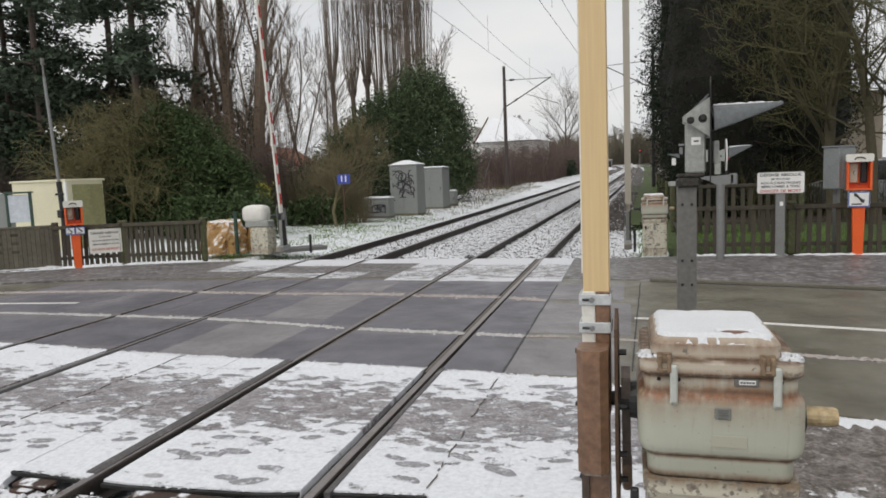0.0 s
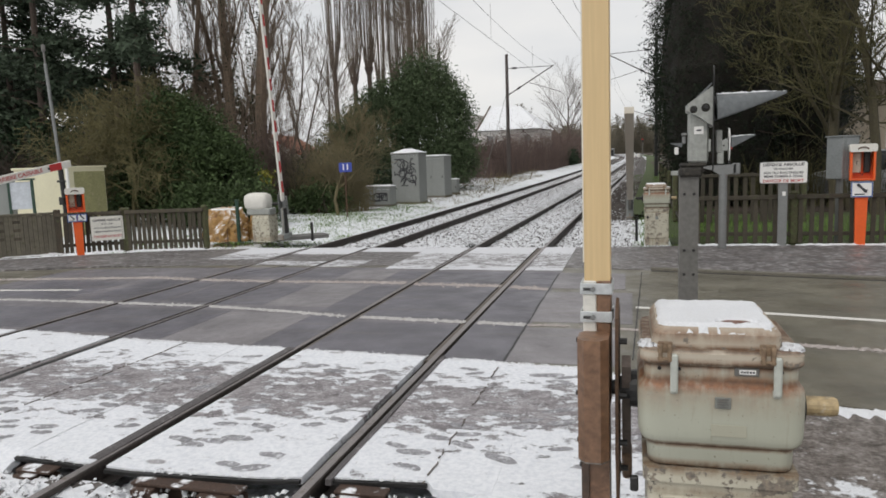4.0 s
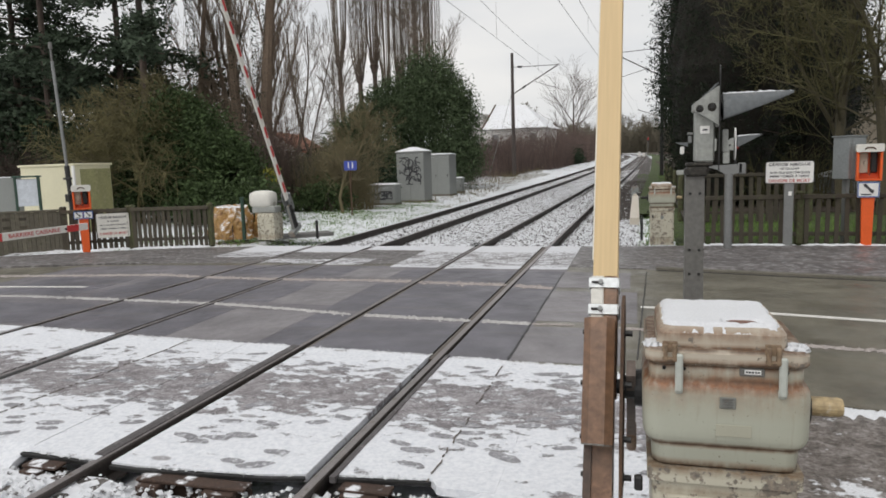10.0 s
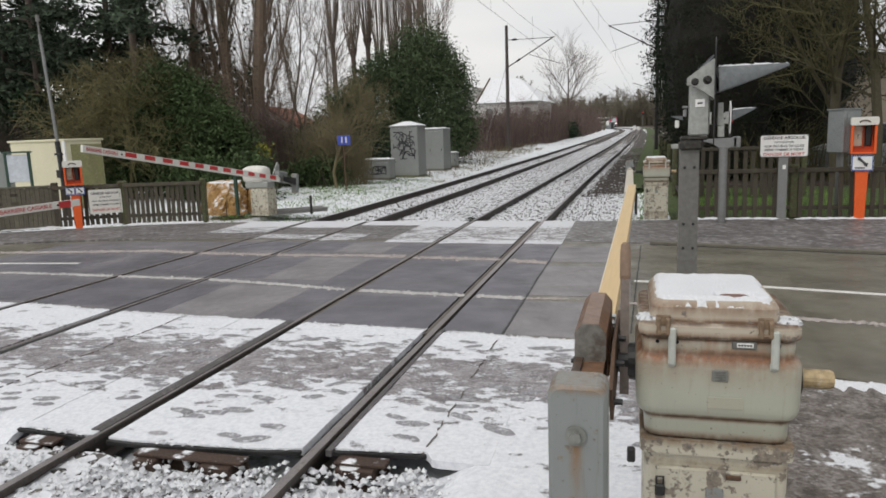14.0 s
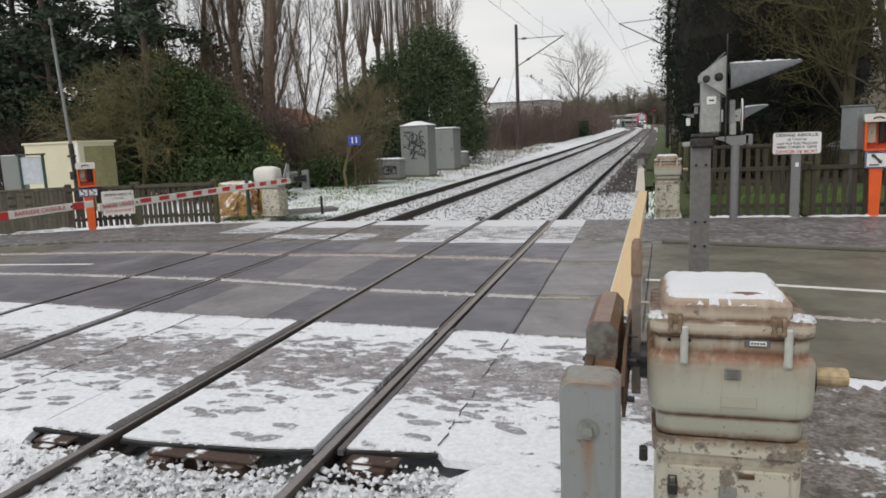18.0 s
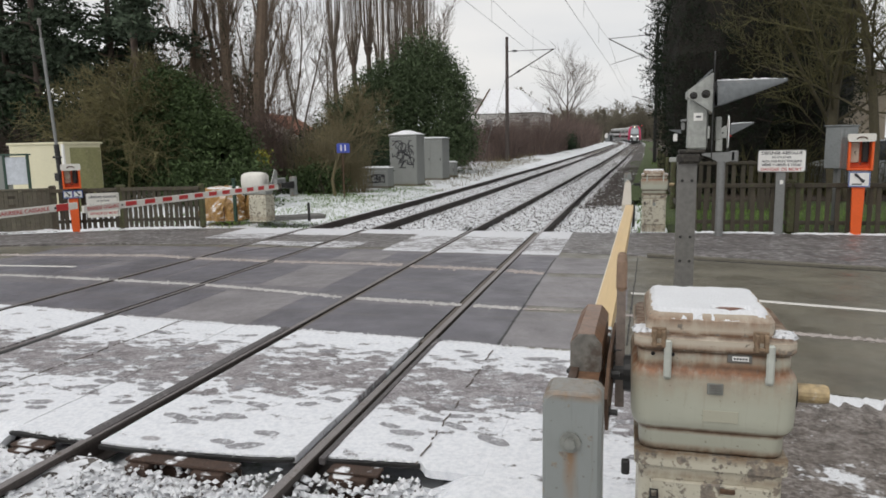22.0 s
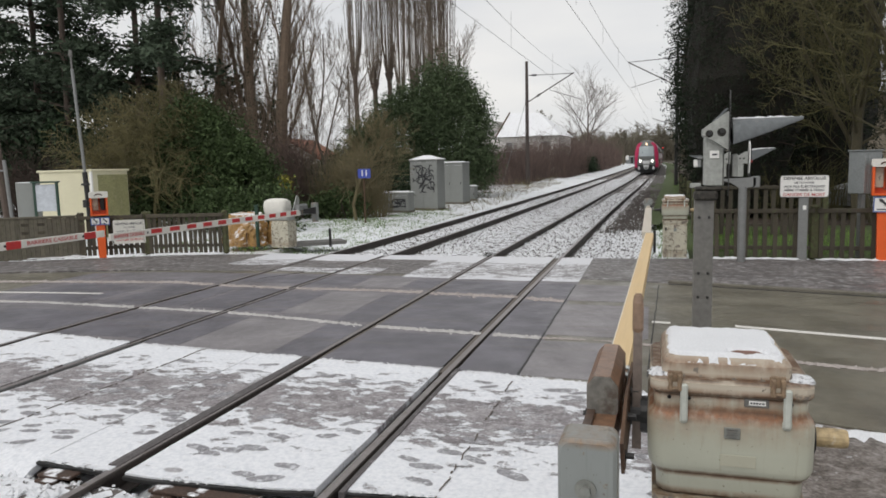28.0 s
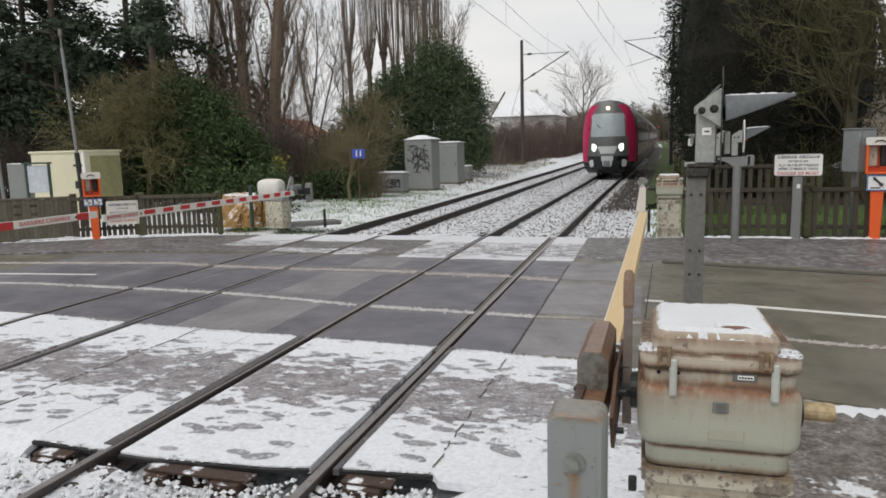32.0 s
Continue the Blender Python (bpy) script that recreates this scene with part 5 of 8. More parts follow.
    part("stub_flange", Mesh().tube([(0.262, -0.1, 0.985), (0.290, -0.1, 0.985)], [0.068, 0.062], 20), m_dark, t, smooth=False)
    part("stub_shaft", Mesh().tube([(0.28, -0.1, 0.985), (0.385, -0.1, 0.985), (0.398, -0.1, 0.985)], [0.034, 0.034, 0.030], 16), m_stub, t, "rust-stained stub shaft")
    part("shaft", Mesh().tube([(-0.262, 0, 0.985), (-0.30, 0, 0.985)], [0.075, 0.07], 20).tube([(-0.30, 0, 0.985), (-0.42, 0, 0.985)], 0.028, 14), m_dark, t)
    return t


PIVOT_Z = 0.985


def arm(owner, m, length, face, label, stripes, side_x=1):
    """Barrier arm with its counterweight on its machine, pivot at the origin; it points along local +y when it is down."""
    taper = 0.8
    hub, plate_m, tail_m = (m_brown, m_tie, m_brown) if face == "wood" else (m_galv, m_galv, m_weight)
    hb = 0.074 if face == "paint" else 0.068 if face == "half" else 0.055
    b = Mesh().prism([(0.15, -hb), (length, -hb * taper), (length, hb * taper), (0.15, hb)], -0.07 if face == "pale" else -0.045, {"wood": 0.05, "pale": 0.055}.get(face, 0.0), "x")
    t = part("barrier_arm", b, {"wood": m_wood, "pale": m_greywood}.get(face, m_dirtywhite), owner, label, at=Matrix.Translation(-owner.location) @ m)
    if face == "wood":
        part("plank_front", Mesh().prism([(0.5, -0.05), (length - 0.02, -0.04), (length - 0.02, 0.04), (0.5, 0.05)], -0.0505, -0.0455, "x"), m_dirtywhite, t, "white-painted face of the plank")
        part("splint", Mesh().box((0.026, 0.19, 0.004), (0.052, 0.48, 0.114), 0.004), m_brown, t, "dark brown wooden splint")
        part("shoe", Mesh().box((-0.026, 0.19, 0.004), (0.050, 0.48, 0.114), 0.004), m_dirtywhite, t)
        for y in (0.292, 0.400):
            part("clamp", Mesh().box((-0.003, y, 0.066), (0.115, 0.042, 0.006), 0.002).box((0.056, y, 0.0), (0.006, 0.042, 0.135), 0.002).box((-0.058, y, 0.0), (0.006, 0.042, 0.135), 0.002), m_zinc, t, "bright zinc clamp")
            part("clamp_bolt", Mesh().tube([(-0.012, y, 0.064), (-0.012, y, 0.09)], 0.010, 6), m_galv, t)
            part("clamp_screw", Mesh().tube([(-0.048, y, 0.076), (-0.008, y, 0.076)], 0.005, 6), m_dark, t)
    blk = [(-0.063, 0.082), (-0.045, 0.060), (0.034, 0.060), (0.050, 0.082), (0.050, 0.178), (0.022, 0.212), (-0.036, 0.212), (-0.063, 0.178)]
    if face == "paint":
        part("hub_wing", Mesh().prism([(-0.06, 0.05), (0.30, 0.05), (0.06, 0.44), (-0.06, 0.38)], 0.086, 0.106, "x"), m_signal, t, "pale tilted hub plate")
    if face == "pale":
        blk, hub, plate_m = [(x * 0.8, z * 0.35) for x, z in blk], m_greywood, m_greypost
    part("hub_block", Mesh().prism(blk, -0.225, 0.235, "y"), hub, t, "chamfered brown wooden hub block" if face == "wood" else "")
    if face == "wood":
        part("block_end", Mesh().prism([(x * 0.985, z * 0.995) for x, z in blk], -0.231, -0.2255, "y"), m_blockend, t, "dark weathered end of the block")
    part("side_plate", Mesh().prism([(-0.36, -0.09), (0.30, -0.06), (0.36, 0.02), (0.30, 0.12), (-0.2, 0.14), (-0.46, 0.06)], 0.070, 0.082, "x"), plate_m, t, "rust-brown side plate" if face == "wood" else "")
    for y, z in ((-0.2, 0.06), (0.2, 0.06), (0.0, 0.09), (-0.34, -0.03)):
        bl = Mesh()
        bolt(bl, (0.082, y, z), (1, 0, 0), 0.012, 0.03)
        part("bolt", bl, m_dark, t)
        bl = Mesh()
        bolt(bl, (-0.066, y, z), (-1, 0, 0), 0.010, 0.012)
        part("bolt", bl, m_dark, t)
    part("tail_beam", Mesh().prism([(-0.81, -0.115), (-0.05, -0.05), (-0.05, 0.07), (-0.81, 0.08)], -0.03, 0.045, "x"), tail_m, t, "dark brown tail beam" if face == "wood" else "")
    part("tail_flange", Mesh().prism([(-0.80, -0.10), (-0.05, -0.04), (-0.05, 0.085), (-0.80, 0.095)], -0.060, -0.031, "x"), m_dark if face != "wood" else m_splint, t)
    part("counterweight", Mesh().loft([[(x + 0.003, -0.77 + q * 0.065, -0.045 + z) for x, z in rounded_rect(0.082 - e, 0.26 - e, 0.03)] for q, e in ((-1, 0.010), (-0.85, 0.0), (0.85, 0.0), (1, 0.010))]), m_weight, t, "blue-grey painted counterweight with rust runs")
    for z in (0.07, -0.19):
        wb = Mesh()
        wb.tube([(0, -0.834, z), (0, -0.842, z)], 0.030, 18)
        wb.tube([(0, -0.840, z), (0, -0.858, z)], 0.017, 6)
        part("weight_bolt", wb, m_blockgrey, t, "worn bolt with washer")
    if stripes:
        n = 11 if face == "paint" else 4
        a, b2 = (1.1, length + 0.4) if face == "half" else (0.25, length - 0.88)
        d = (b2 - a) / n
        for i in range(n):
            y = a + d * (i + 0.5)
            h = (hb - 0.2 * hb * y / length) * (0.62 if face == "paint" else 1.0)
            part("red_stripe", Mesh().box((0.002 if side_x > 0 else -0.047, y, 0.012 if face == "paint" else 0.0), (0.006, d * (0.56 if face == "paint" else 0.17), h * 2.0), 0.001), m_red, t, "red painted band")
        s = 0.0015 if side_x > 0 else -0.0478
        for y in ((5.43, 3.98) if face == "half" else (length - 0.44,)):
            words("lettering", "BARRIERE CASSABLE", 0.085, m_redink, t, pose(s, y, 0, 90, 0, 90 * side_x), "faded red lettering", width=0.95 if face == "half" else 0.74)
            bl = Mesh()
            bolt(bl, (s, y + (0.6 if face == "half" else -0.46), 0.0), (side_x, 0, 0), 0.012, 0.008)
            part("bolt", bl, m_dark, t)
    return t


main_machine = machine(pose(2.185, -3.49, 0, 0, 0, 0), "sage-green cast barrier machine with snow on its lid")
machine_r = machine(pose(2.40, 9.2, 0, 0, 0, 0), "cream barrier machine beyond the road beside the fence", False)
def hooded_machine(m, label):
    """Older barrier drive: a rounded white hood on a narrow painted stand."""
    t = thing("barrier_machine", m, label, "barrier machine", "barrier machines")
    st = part("stand", Mesh().loft([ring(0.25, 0.24, 0.03, 0), ring(0.25, 0.24, 0.03, 0.62), ring(0.22, 0.22, 0.03, 0.70)]), m_pedestal, t, "flaking white stand")
    part("stand_door", Mesh().box((0, -0.247, 0.36), (0.36, 0.014, 0.5), 0.005), m_pedestal, st)
    hood = Mesh()
    rows = []
    for i in range(9):
        x = -0.46 + 0.60 * i / 8
        k = 1 - 0.22 * abs(2 * i / 8 - 1) ** 3
        rows.append([(x, 0.25 * k * c, 1.05 + 0.235 * k * s) for c, s in [(math.copysign(abs(math.cos(a)) ** 0.6, math.cos(a)), math.copysign(abs(math.sin(a)) ** 0.6, math.sin(a))) for a in np.linspace(0, 2 * math.pi, 21)[:-1]]])
    part("hood", hood.loft(rows), m_dirtywhite, t, "rounded white hood under a dusting of snow", smooth=True)
    part("drive_case", Mesh().box((-0.08, 0, 0.79), (0.66, 0.40, 0.18), 0.03), m_signal, t, "pale grey drive case")
    part("shaft", Mesh().tube([(0.26, 0, 0.985), (0.44, 0, 0.985)], 0.035, 12), m_dark, t)
    return t


machine_l = hooded_machine(pose(-7.42, 10.15, 0, 0, 0, 0), "white hooded barrier machine beside a tarpaulin bundle")
machine_n = machine(pose(-7.35, -3.1, 0, 0, 0, 0), "cream barrier machine on the near side of the road", False)

ARM_X = 1.765
arm_near = arm(main_machine, pose(ARM_X, -3.49, PIVOT_Z), 6.45, "wood", "bare wooden barrier arm with brown hub and grey counterweight", False)
arm_far = arm(machine_r, pose(ARM_X + 0.09, 9.2, PIVOT_Z, 0, 0, 180), 5.9, "pale", "pale weathered wooden barrier arm across the road", False)
arm_left = arm(machine_l, pose(-6.85, 10.1, PIVOT_Z - 0.07, 0, 0, 180), 6.78, "paint", "red and white striped barrier arm", True, -1)
arm_entry = arm(machine_n, pose(-7.0, -3.1, PIVOT_Z), 6.5, "half", "red and white striped barrier arm with small writing", True)

m_tip = mat("worn_brown_wood", (0.23, 0.15, 0.10), 0.6, 0, 40, 6, 0.2, (0.16, 0.10, 0.065), 0.6, relief=0.15)
m_lever = mat("brown_grey_steel", (0.17, 0.135, 0.115), 0.6, 0.1, 40, 5, 0.2, (0.10, 0.075, 0.06), 0.6)
LEVER_X = 1.872
lever = part("crank_lever", Mesh().prism([(-0.13, -0.035), (0.40, -0.035), (0.44, -0.026), (0.455, 0), (0.44, 0.026), (0.40, 0.035), (-0.13, 0.035)], -0.017, 0.017, "x"), m_lever, main_machine, "brown-tipped steel crank lever", at=Matrix.Translation(-main_machine.location) @ pose(LEVER_X, -3.49, PIVOT_Z))
part("lever_tip", Mesh().loft([[(x * k, y0, z * j) for x, z in rounded_rect(0.021, 0.042, 0.016)] for y0, k, j in ((0.315, 0.8, 0.85), (0.33, 1, 1), (0.43, 1, 1), (0.46, 0.85, 0.8), (0.472, 0.5, 0.45))]), m_tip, lever, "pale brown worn wooden tip")
part("lever_boss", Mesh().tube([(-0.024, 0, 0), (0.024, 0, 0)], 0.045, 16), m_dark, lever)
# ---- signal in front of the road ----
m_sooty = mat("sooty_steel", (0.04, 0.036, 0.03), 0.8, 0, 50, 14, 0.5, (0.10, 0.09, 0.07), 0.58, relief=0.5)
sig = thing("crossing_signal", pose(2.185, -2.28, 0), "grey road signal with long snow-topped visor on steel post", "signal")
post = part("channel_post", Mesh().prism([(-0.046, -0.03), (0.050, -0.03), (0.050, 0.05), (0.042, 0.05), (0.042, -0.02), (-0.038, -0.02), (-0.038, 0.05), (-0.046, 0.05)], 0.0, 1.77), m_greypost, sig, "grey channel steel post with bolt holes")
for z in (1.67, 1.37, 1.24, 0.95, 0.82):
    for x in (-0.022, 0.026):
        part("bolt_hole", Mesh().tube([(x, -0.034, z), (x, -0.028, z)], 0.008, 8), m_dark, post)
part("post_cap", Mesh().box((0.008, 0, 1.785), (0.118, 0.12, 0.05), 0.012).box((0.022, 0, 1.822), (0.136, 0.10, 0.022), 0.008), m_sooty, sig, "sooty dark steel cap bracket")
part("terminal_box", Mesh().box((0.045, 0, 1.965), (0.098, 0.10, 0.26), 0.008), m_signal, sig)
part("box_label", Mesh().box((0.045, -0.053, 2.0), (0.046, 0.004, 0.04), 0.001), m_white, sig)
part("label_mark", Mesh().box((0.045, -0.056, 2.0), (0.024, 0.002, 0.008)), m_ink, sig)
head = part("lamp_head", Mesh().prism([(-0.012, 2.10), (-0.012, 2.135), (0.10, 2.215), (0.115, 2.218), (0.115, 2.015), (0.06, 2.055)], -0.085, 0.085, "y"), m_signal, sig, "grey lamp head with two rubber bushes")
for x, z in ((0.016, 2.108), (0.075, 2.115)):
    part("rubber_bush", Mesh().tube([(x, -0.10, z), (x, -0.084, z)], [0.011, 0.014], 14), m_dark, head)
part("backboard", Mesh().prism(rounded_rect(0.10, 0.27, 0.05), 0.118, 0.124, "x", Matrix.Translation((0, 0, 2.055)) @ Matrix.Translation((0.12, 0, 0)) @ Matrix.Rotation(radians(-6), 4, "Z") @ Matrix.Translation((-0.12, 0, 0))), m_dark, sig, "round-cornered black backboard")
vs = Mesh()
rings = []
for i in range(13):
    s = i / 12
    x = 0.130 + 0.335 * s
    lo = 2.055 + (2.172 - 2.055) * s ** 1.1
    r = 0.105 * (1 - 0.75 * s)
    row = []
    for j in range(15):
        a = radians(180 * j / 14)
        row.append((x, -r * math.cos(a) * (1.0), lo + (2.182 - lo) * math.sin(a) ** 0.8 if 0 < j < 14 else lo))
    rings.append(row)
k = 15
for row in rings:
    vs.v += row
for row in rings:
    vs.v += [(x, y * 0.94, z - 0.006) for x, y, z in row]
for i in range(12):
    for j in range(14):
        a = i * k + j
        vs.f += [(a, a + k, a + k + 1, a + 1), (13 * k + a, 13 * k + a + 1, 13 * k + a + k + 1, 13 * k + a + k)]
part("visor", vs, m_visor, sig, "long grey lamp visor topped with snow", smooth=True)
part("lamp_barrel", Mesh().tube([(0.126, 0, 2.115), (0.145, 0, 2.118)], [0.06, 0.06], 20), m_dark, sig)
part("visor_snow", Mesh().tube([(x, 0, 2.174 + 0.007 * noise.noise((x * 40, 0, 3))) for x in np.linspace(0.135, 0.46, 34)], [max(0.004, (0.014 if x < 0.36 else 0.014 - 0.09 * (x - 0.36)) + 0.007 * noise.noise((x * 45, 0, 1))) for x in np.linspace(0.135, 0.46, 34)], 8), m_snow, sig, "ragged crest of snow", smooth=True)
part("top_flap", Mesh().prism([(0.045, 2.172), (0.066, 2.186), (0.108, 2.232), (0.103, 2.238), (0.060, 2.196), (0.038, 2.178)], -0.06, 0.06, "y"), m_visor, sig, "bent grey flap")
part("junction", Mesh().box((0.15, 0.02, 1.94), (0.03, 0.05, 0.12), 0.005), m_signal, sig)
part("conduit", Mesh().box((0.02, 0.03, 1.86), (0.03, 0.04, 0.07), 0.004), m_signal, sig)
part("bush_stain", Mesh().prism([(0.019 * math.cos(a) + 0.016, 0.019 * math.sin(a) + 2.106) for a in np.linspace(0, 6.283, 15)[:-1]], -0.0862, -0.0851, "y"), m_sooty, head)
part("bush_stain", Mesh().prism([(0.022 * math.cos(a) + 0.075, 0.022 * math.sin(a) + 2.112) for a in np.linspace(0, 6.283, 15)[:-1]], -0.0862, -0.0851, "y"), m_sooty, head)
part("side_clip", Mesh().box((-0.02, 0.03, 1.985), (0.03, 0.05, 0.012), 0.003).box((-0.022, 0.03, 1.955), (0.018, 0.03, 0.04), 0.004), m_galv, sig)

# ---- second signal on the far footway ----
s2 = thing("far_signal", pose(3.60, 8.23, -0.10), "twin-headed road signal with white-rimmed disc on a galvanised pole", "signal")
part("pole", Mesh().tube([(0, 0, 0), (0, 0, 1.58)], 0.075, 14), m_galv, s2)
part("cross_arm", Mesh().prism([(-0.36, 1.74), (0.22, 1.76), (0.22, 1.60), (0.07, 1.56), (-0.06, 1.56), (-0.22, 1.66), (-0.36, 1.70)], -0.05, 0.05, "y"), m_galv, s2, "galvanised cross arm")
part("cable_box", Mesh().box((0.23, 0.02, 1.67), (0.14, 0.14, 0.22), 0.02), m_galv, s2)
part("arm_end", Mesh().box((-0.86, 0, 1.62), (0.20, 0.10, 0.09), 0.012), m_signal, s2)
part("long_arm", Mesh().box((-0.58, 0.01, 1.66), (0.50, 0.06, 0.06), 0.008), m_sooty, s2)
for x, s in ((-0.055, 1), (-0.36, -1)):
    hd2 = part("lamp_body", Mesh().box((x, 0, 1.95), (0.11, 0.13, 0.36), 0.015), m_signal, s2)
    part("lamp_head", Mesh().prism([(x - 0.05, 2.05), (x - 0.05, 2.16), (x + 0.09, 2.25), (x + 0.12, 2.25), (x + 0.12, 2.02), (x + 0.05, 2.03)], -0.075, 0.075, "y"), m_signal, hd2)
    part("rubber_bush", Mesh().tube([(x - 0.015, -0.085, 2.12), (x - 0.015, -0.073, 2.12)], 0.016, 10), m_dark, hd2)
    part("rubber_bush", Mesh().tube([(x + 0.05, -0.085, 2.12), (x + 0.05, -0.073, 2.12)], 0.018, 10), m_dark, hd2)
disc = part("disc", Mesh().prism([(0.09 * math.cos(a), 0.295 * math.sin(a)) for a in np.linspace(0, 2 * math.pi, 33)[:-1]], 0.095, 0.11, "x", Matrix.Translation((0, 0, 2.135))), m_dark, s2, "black signal disc seen edge on")
part("disc_rim", Mesh().tube([(0.100, 0.10 * math.cos(a), 2.135 + 0.30 * math.sin(a)) for a in np.linspace(0, 2 * math.pi, 33)], 0.012, 6), m_white, disc, "thin white rim")
part("disc_clamp", Mesh().box((0.11, 0, 1.72), (0.04, 0.06, 0.26), 0.008), m_dark, disc)
part("visor", Mesh().prism([(0.13, 2.07), (0.13, 2.27), (0.30, 2.295), (0.56, 2.305), (0.54, 2.285), (0.30, 2.16)], -0.08, 0.08, "y"), m_visor, s2, "grey visor topped with snow")
part("visor_snow", Mesh().tube([(x, 0, 2.283 + 0.05 * (x - 0.14)) for x in np.linspace(0.14, 0.55, 9)], [0.014, 0.02, 0.014, 0.02, 0.018, 0.012, 0.016, 0.01, 0.005], 7), m_snow, s2, smooth=True)
part("reflector", Mesh().tube([(0.12, -0.05, 2.07), (0.15, -0.05, 2.07)], 0.028, 10), m_red, s2, "small red lamp")
part("rear_visor", Mesh().prism([(-0.76, 2.12), (-0.76, 2.20), (-0.98, 2.205), (-0.96, 2.19)], -0.08, 0.08, "y"), m_visor, s2)
part("rear_lamp", Mesh().box((-0.86, 0, 2.05), (0.075, 0.10, 0.15), 0.015), m_white, s2)

# ---- warning signs ----
sign = thing("danger_sign", pose(4.75, 8.68, 0, 0, 0, -11), "white danger sign with black and red French lettering", "sign")
part("sign_post", Mesh().box((0, 0.03, 0.75), (0.17, 0.11, 1.5), 0.012), m_galv, sign)
part("plate", Mesh().prism(rounded_rect(0.425, 0.215, 0.05), -0.045, -0.03, "y", Matrix.Translation((0, 0, 1.462))), m_white, sign)
part("plate_rim", Mesh().tube([(x, -0.045, 1.462 + z) for x, z in rounded_rect(0.42, 0.21, 0.05) + [(0.42, 0.16)]], 0.006, 5), m_ink, sign)
for txt, z, h, w, mm in (("DÉFENSE ABSOLUE", 1.612, 0.078, 0.72, m_ink), ("DE TOUCHER", 1.53, 0.052, 0.34, m_ink), ("AUX FILS ÉLECTRIQUES", 1.455, 0.058, 0.70, m_ink), ("MÊME TOMBÉS À TERRE", 1.385, 0.058, 0.68, m_ink), ("DANGER DE MORT", 1.297, 0.085, 0.72, m_redink)):
    words("lettering", txt, h, mm, sign, pose(0, -0.047, z, 90, 0, 0), width=w)
part("post_sticker", Mesh().box((0.02, -0.027, 1.05), (0.06, 0.004, 0.08)), m_white, sign)
ls = thing("small_danger_sign", pose(-10.33, 7.80, 0.3, 0, 0, 41), "weathered white danger sign fixed to the wooden fence", "sign")
part("plate", Mesh().prism(rounded_rect(0.355, 0.29, 0.03), -0.04, -0.025, "y", Matrix.Translation((0, 0, 0.31))), m_dirtywhite, ls)
part("battens", Mesh().box((0, -0.01, 0.31), (0.06, 0.03, 0.56)), m_fence, ls)
for txt, z, h, w, mm in (("DÉFENSE ABSOLUE", 0.505, 0.075, 0.60, m_ink), ("DE TOUCHER", 0.415, 0.045, 0.26, m_ink), ("AUX FILS ÉLECTRIQUES", 0.325, 0.05, 0.58, m_ink), ("MÊME TOMBÉS À TERRE", 0.235, 0.05, 0.56, m_ink), ("DANGER DE MORT", 0.115, 0.08, 0.60, m_redink)):
    words("lettering", txt, h, mm, ls, pose(0, -0.042, z, 90, 0, 0), width=w)
km = thing("kilometre_post", pose(-8.41, 17.97, 0, 0, 0, 20), "blue plaque with white figures on a thin brown post", "plaque")
part("stake", Mesh().tube([(0, 0, 0), (0, 0, 1.75)], 0.028, 8), m_tie, km)
part("plaque", Mesh().prism(rounded_rect(0.235, 0.175, 0.02), -0.045, -0.03, "y", Matrix.Translation((0.02, 0, 1.85))), m_plaque, km)
words("figures", "11", 0.30, m_white, km, pose(0.02, -0.047, 1.85, 90, 0, 0))


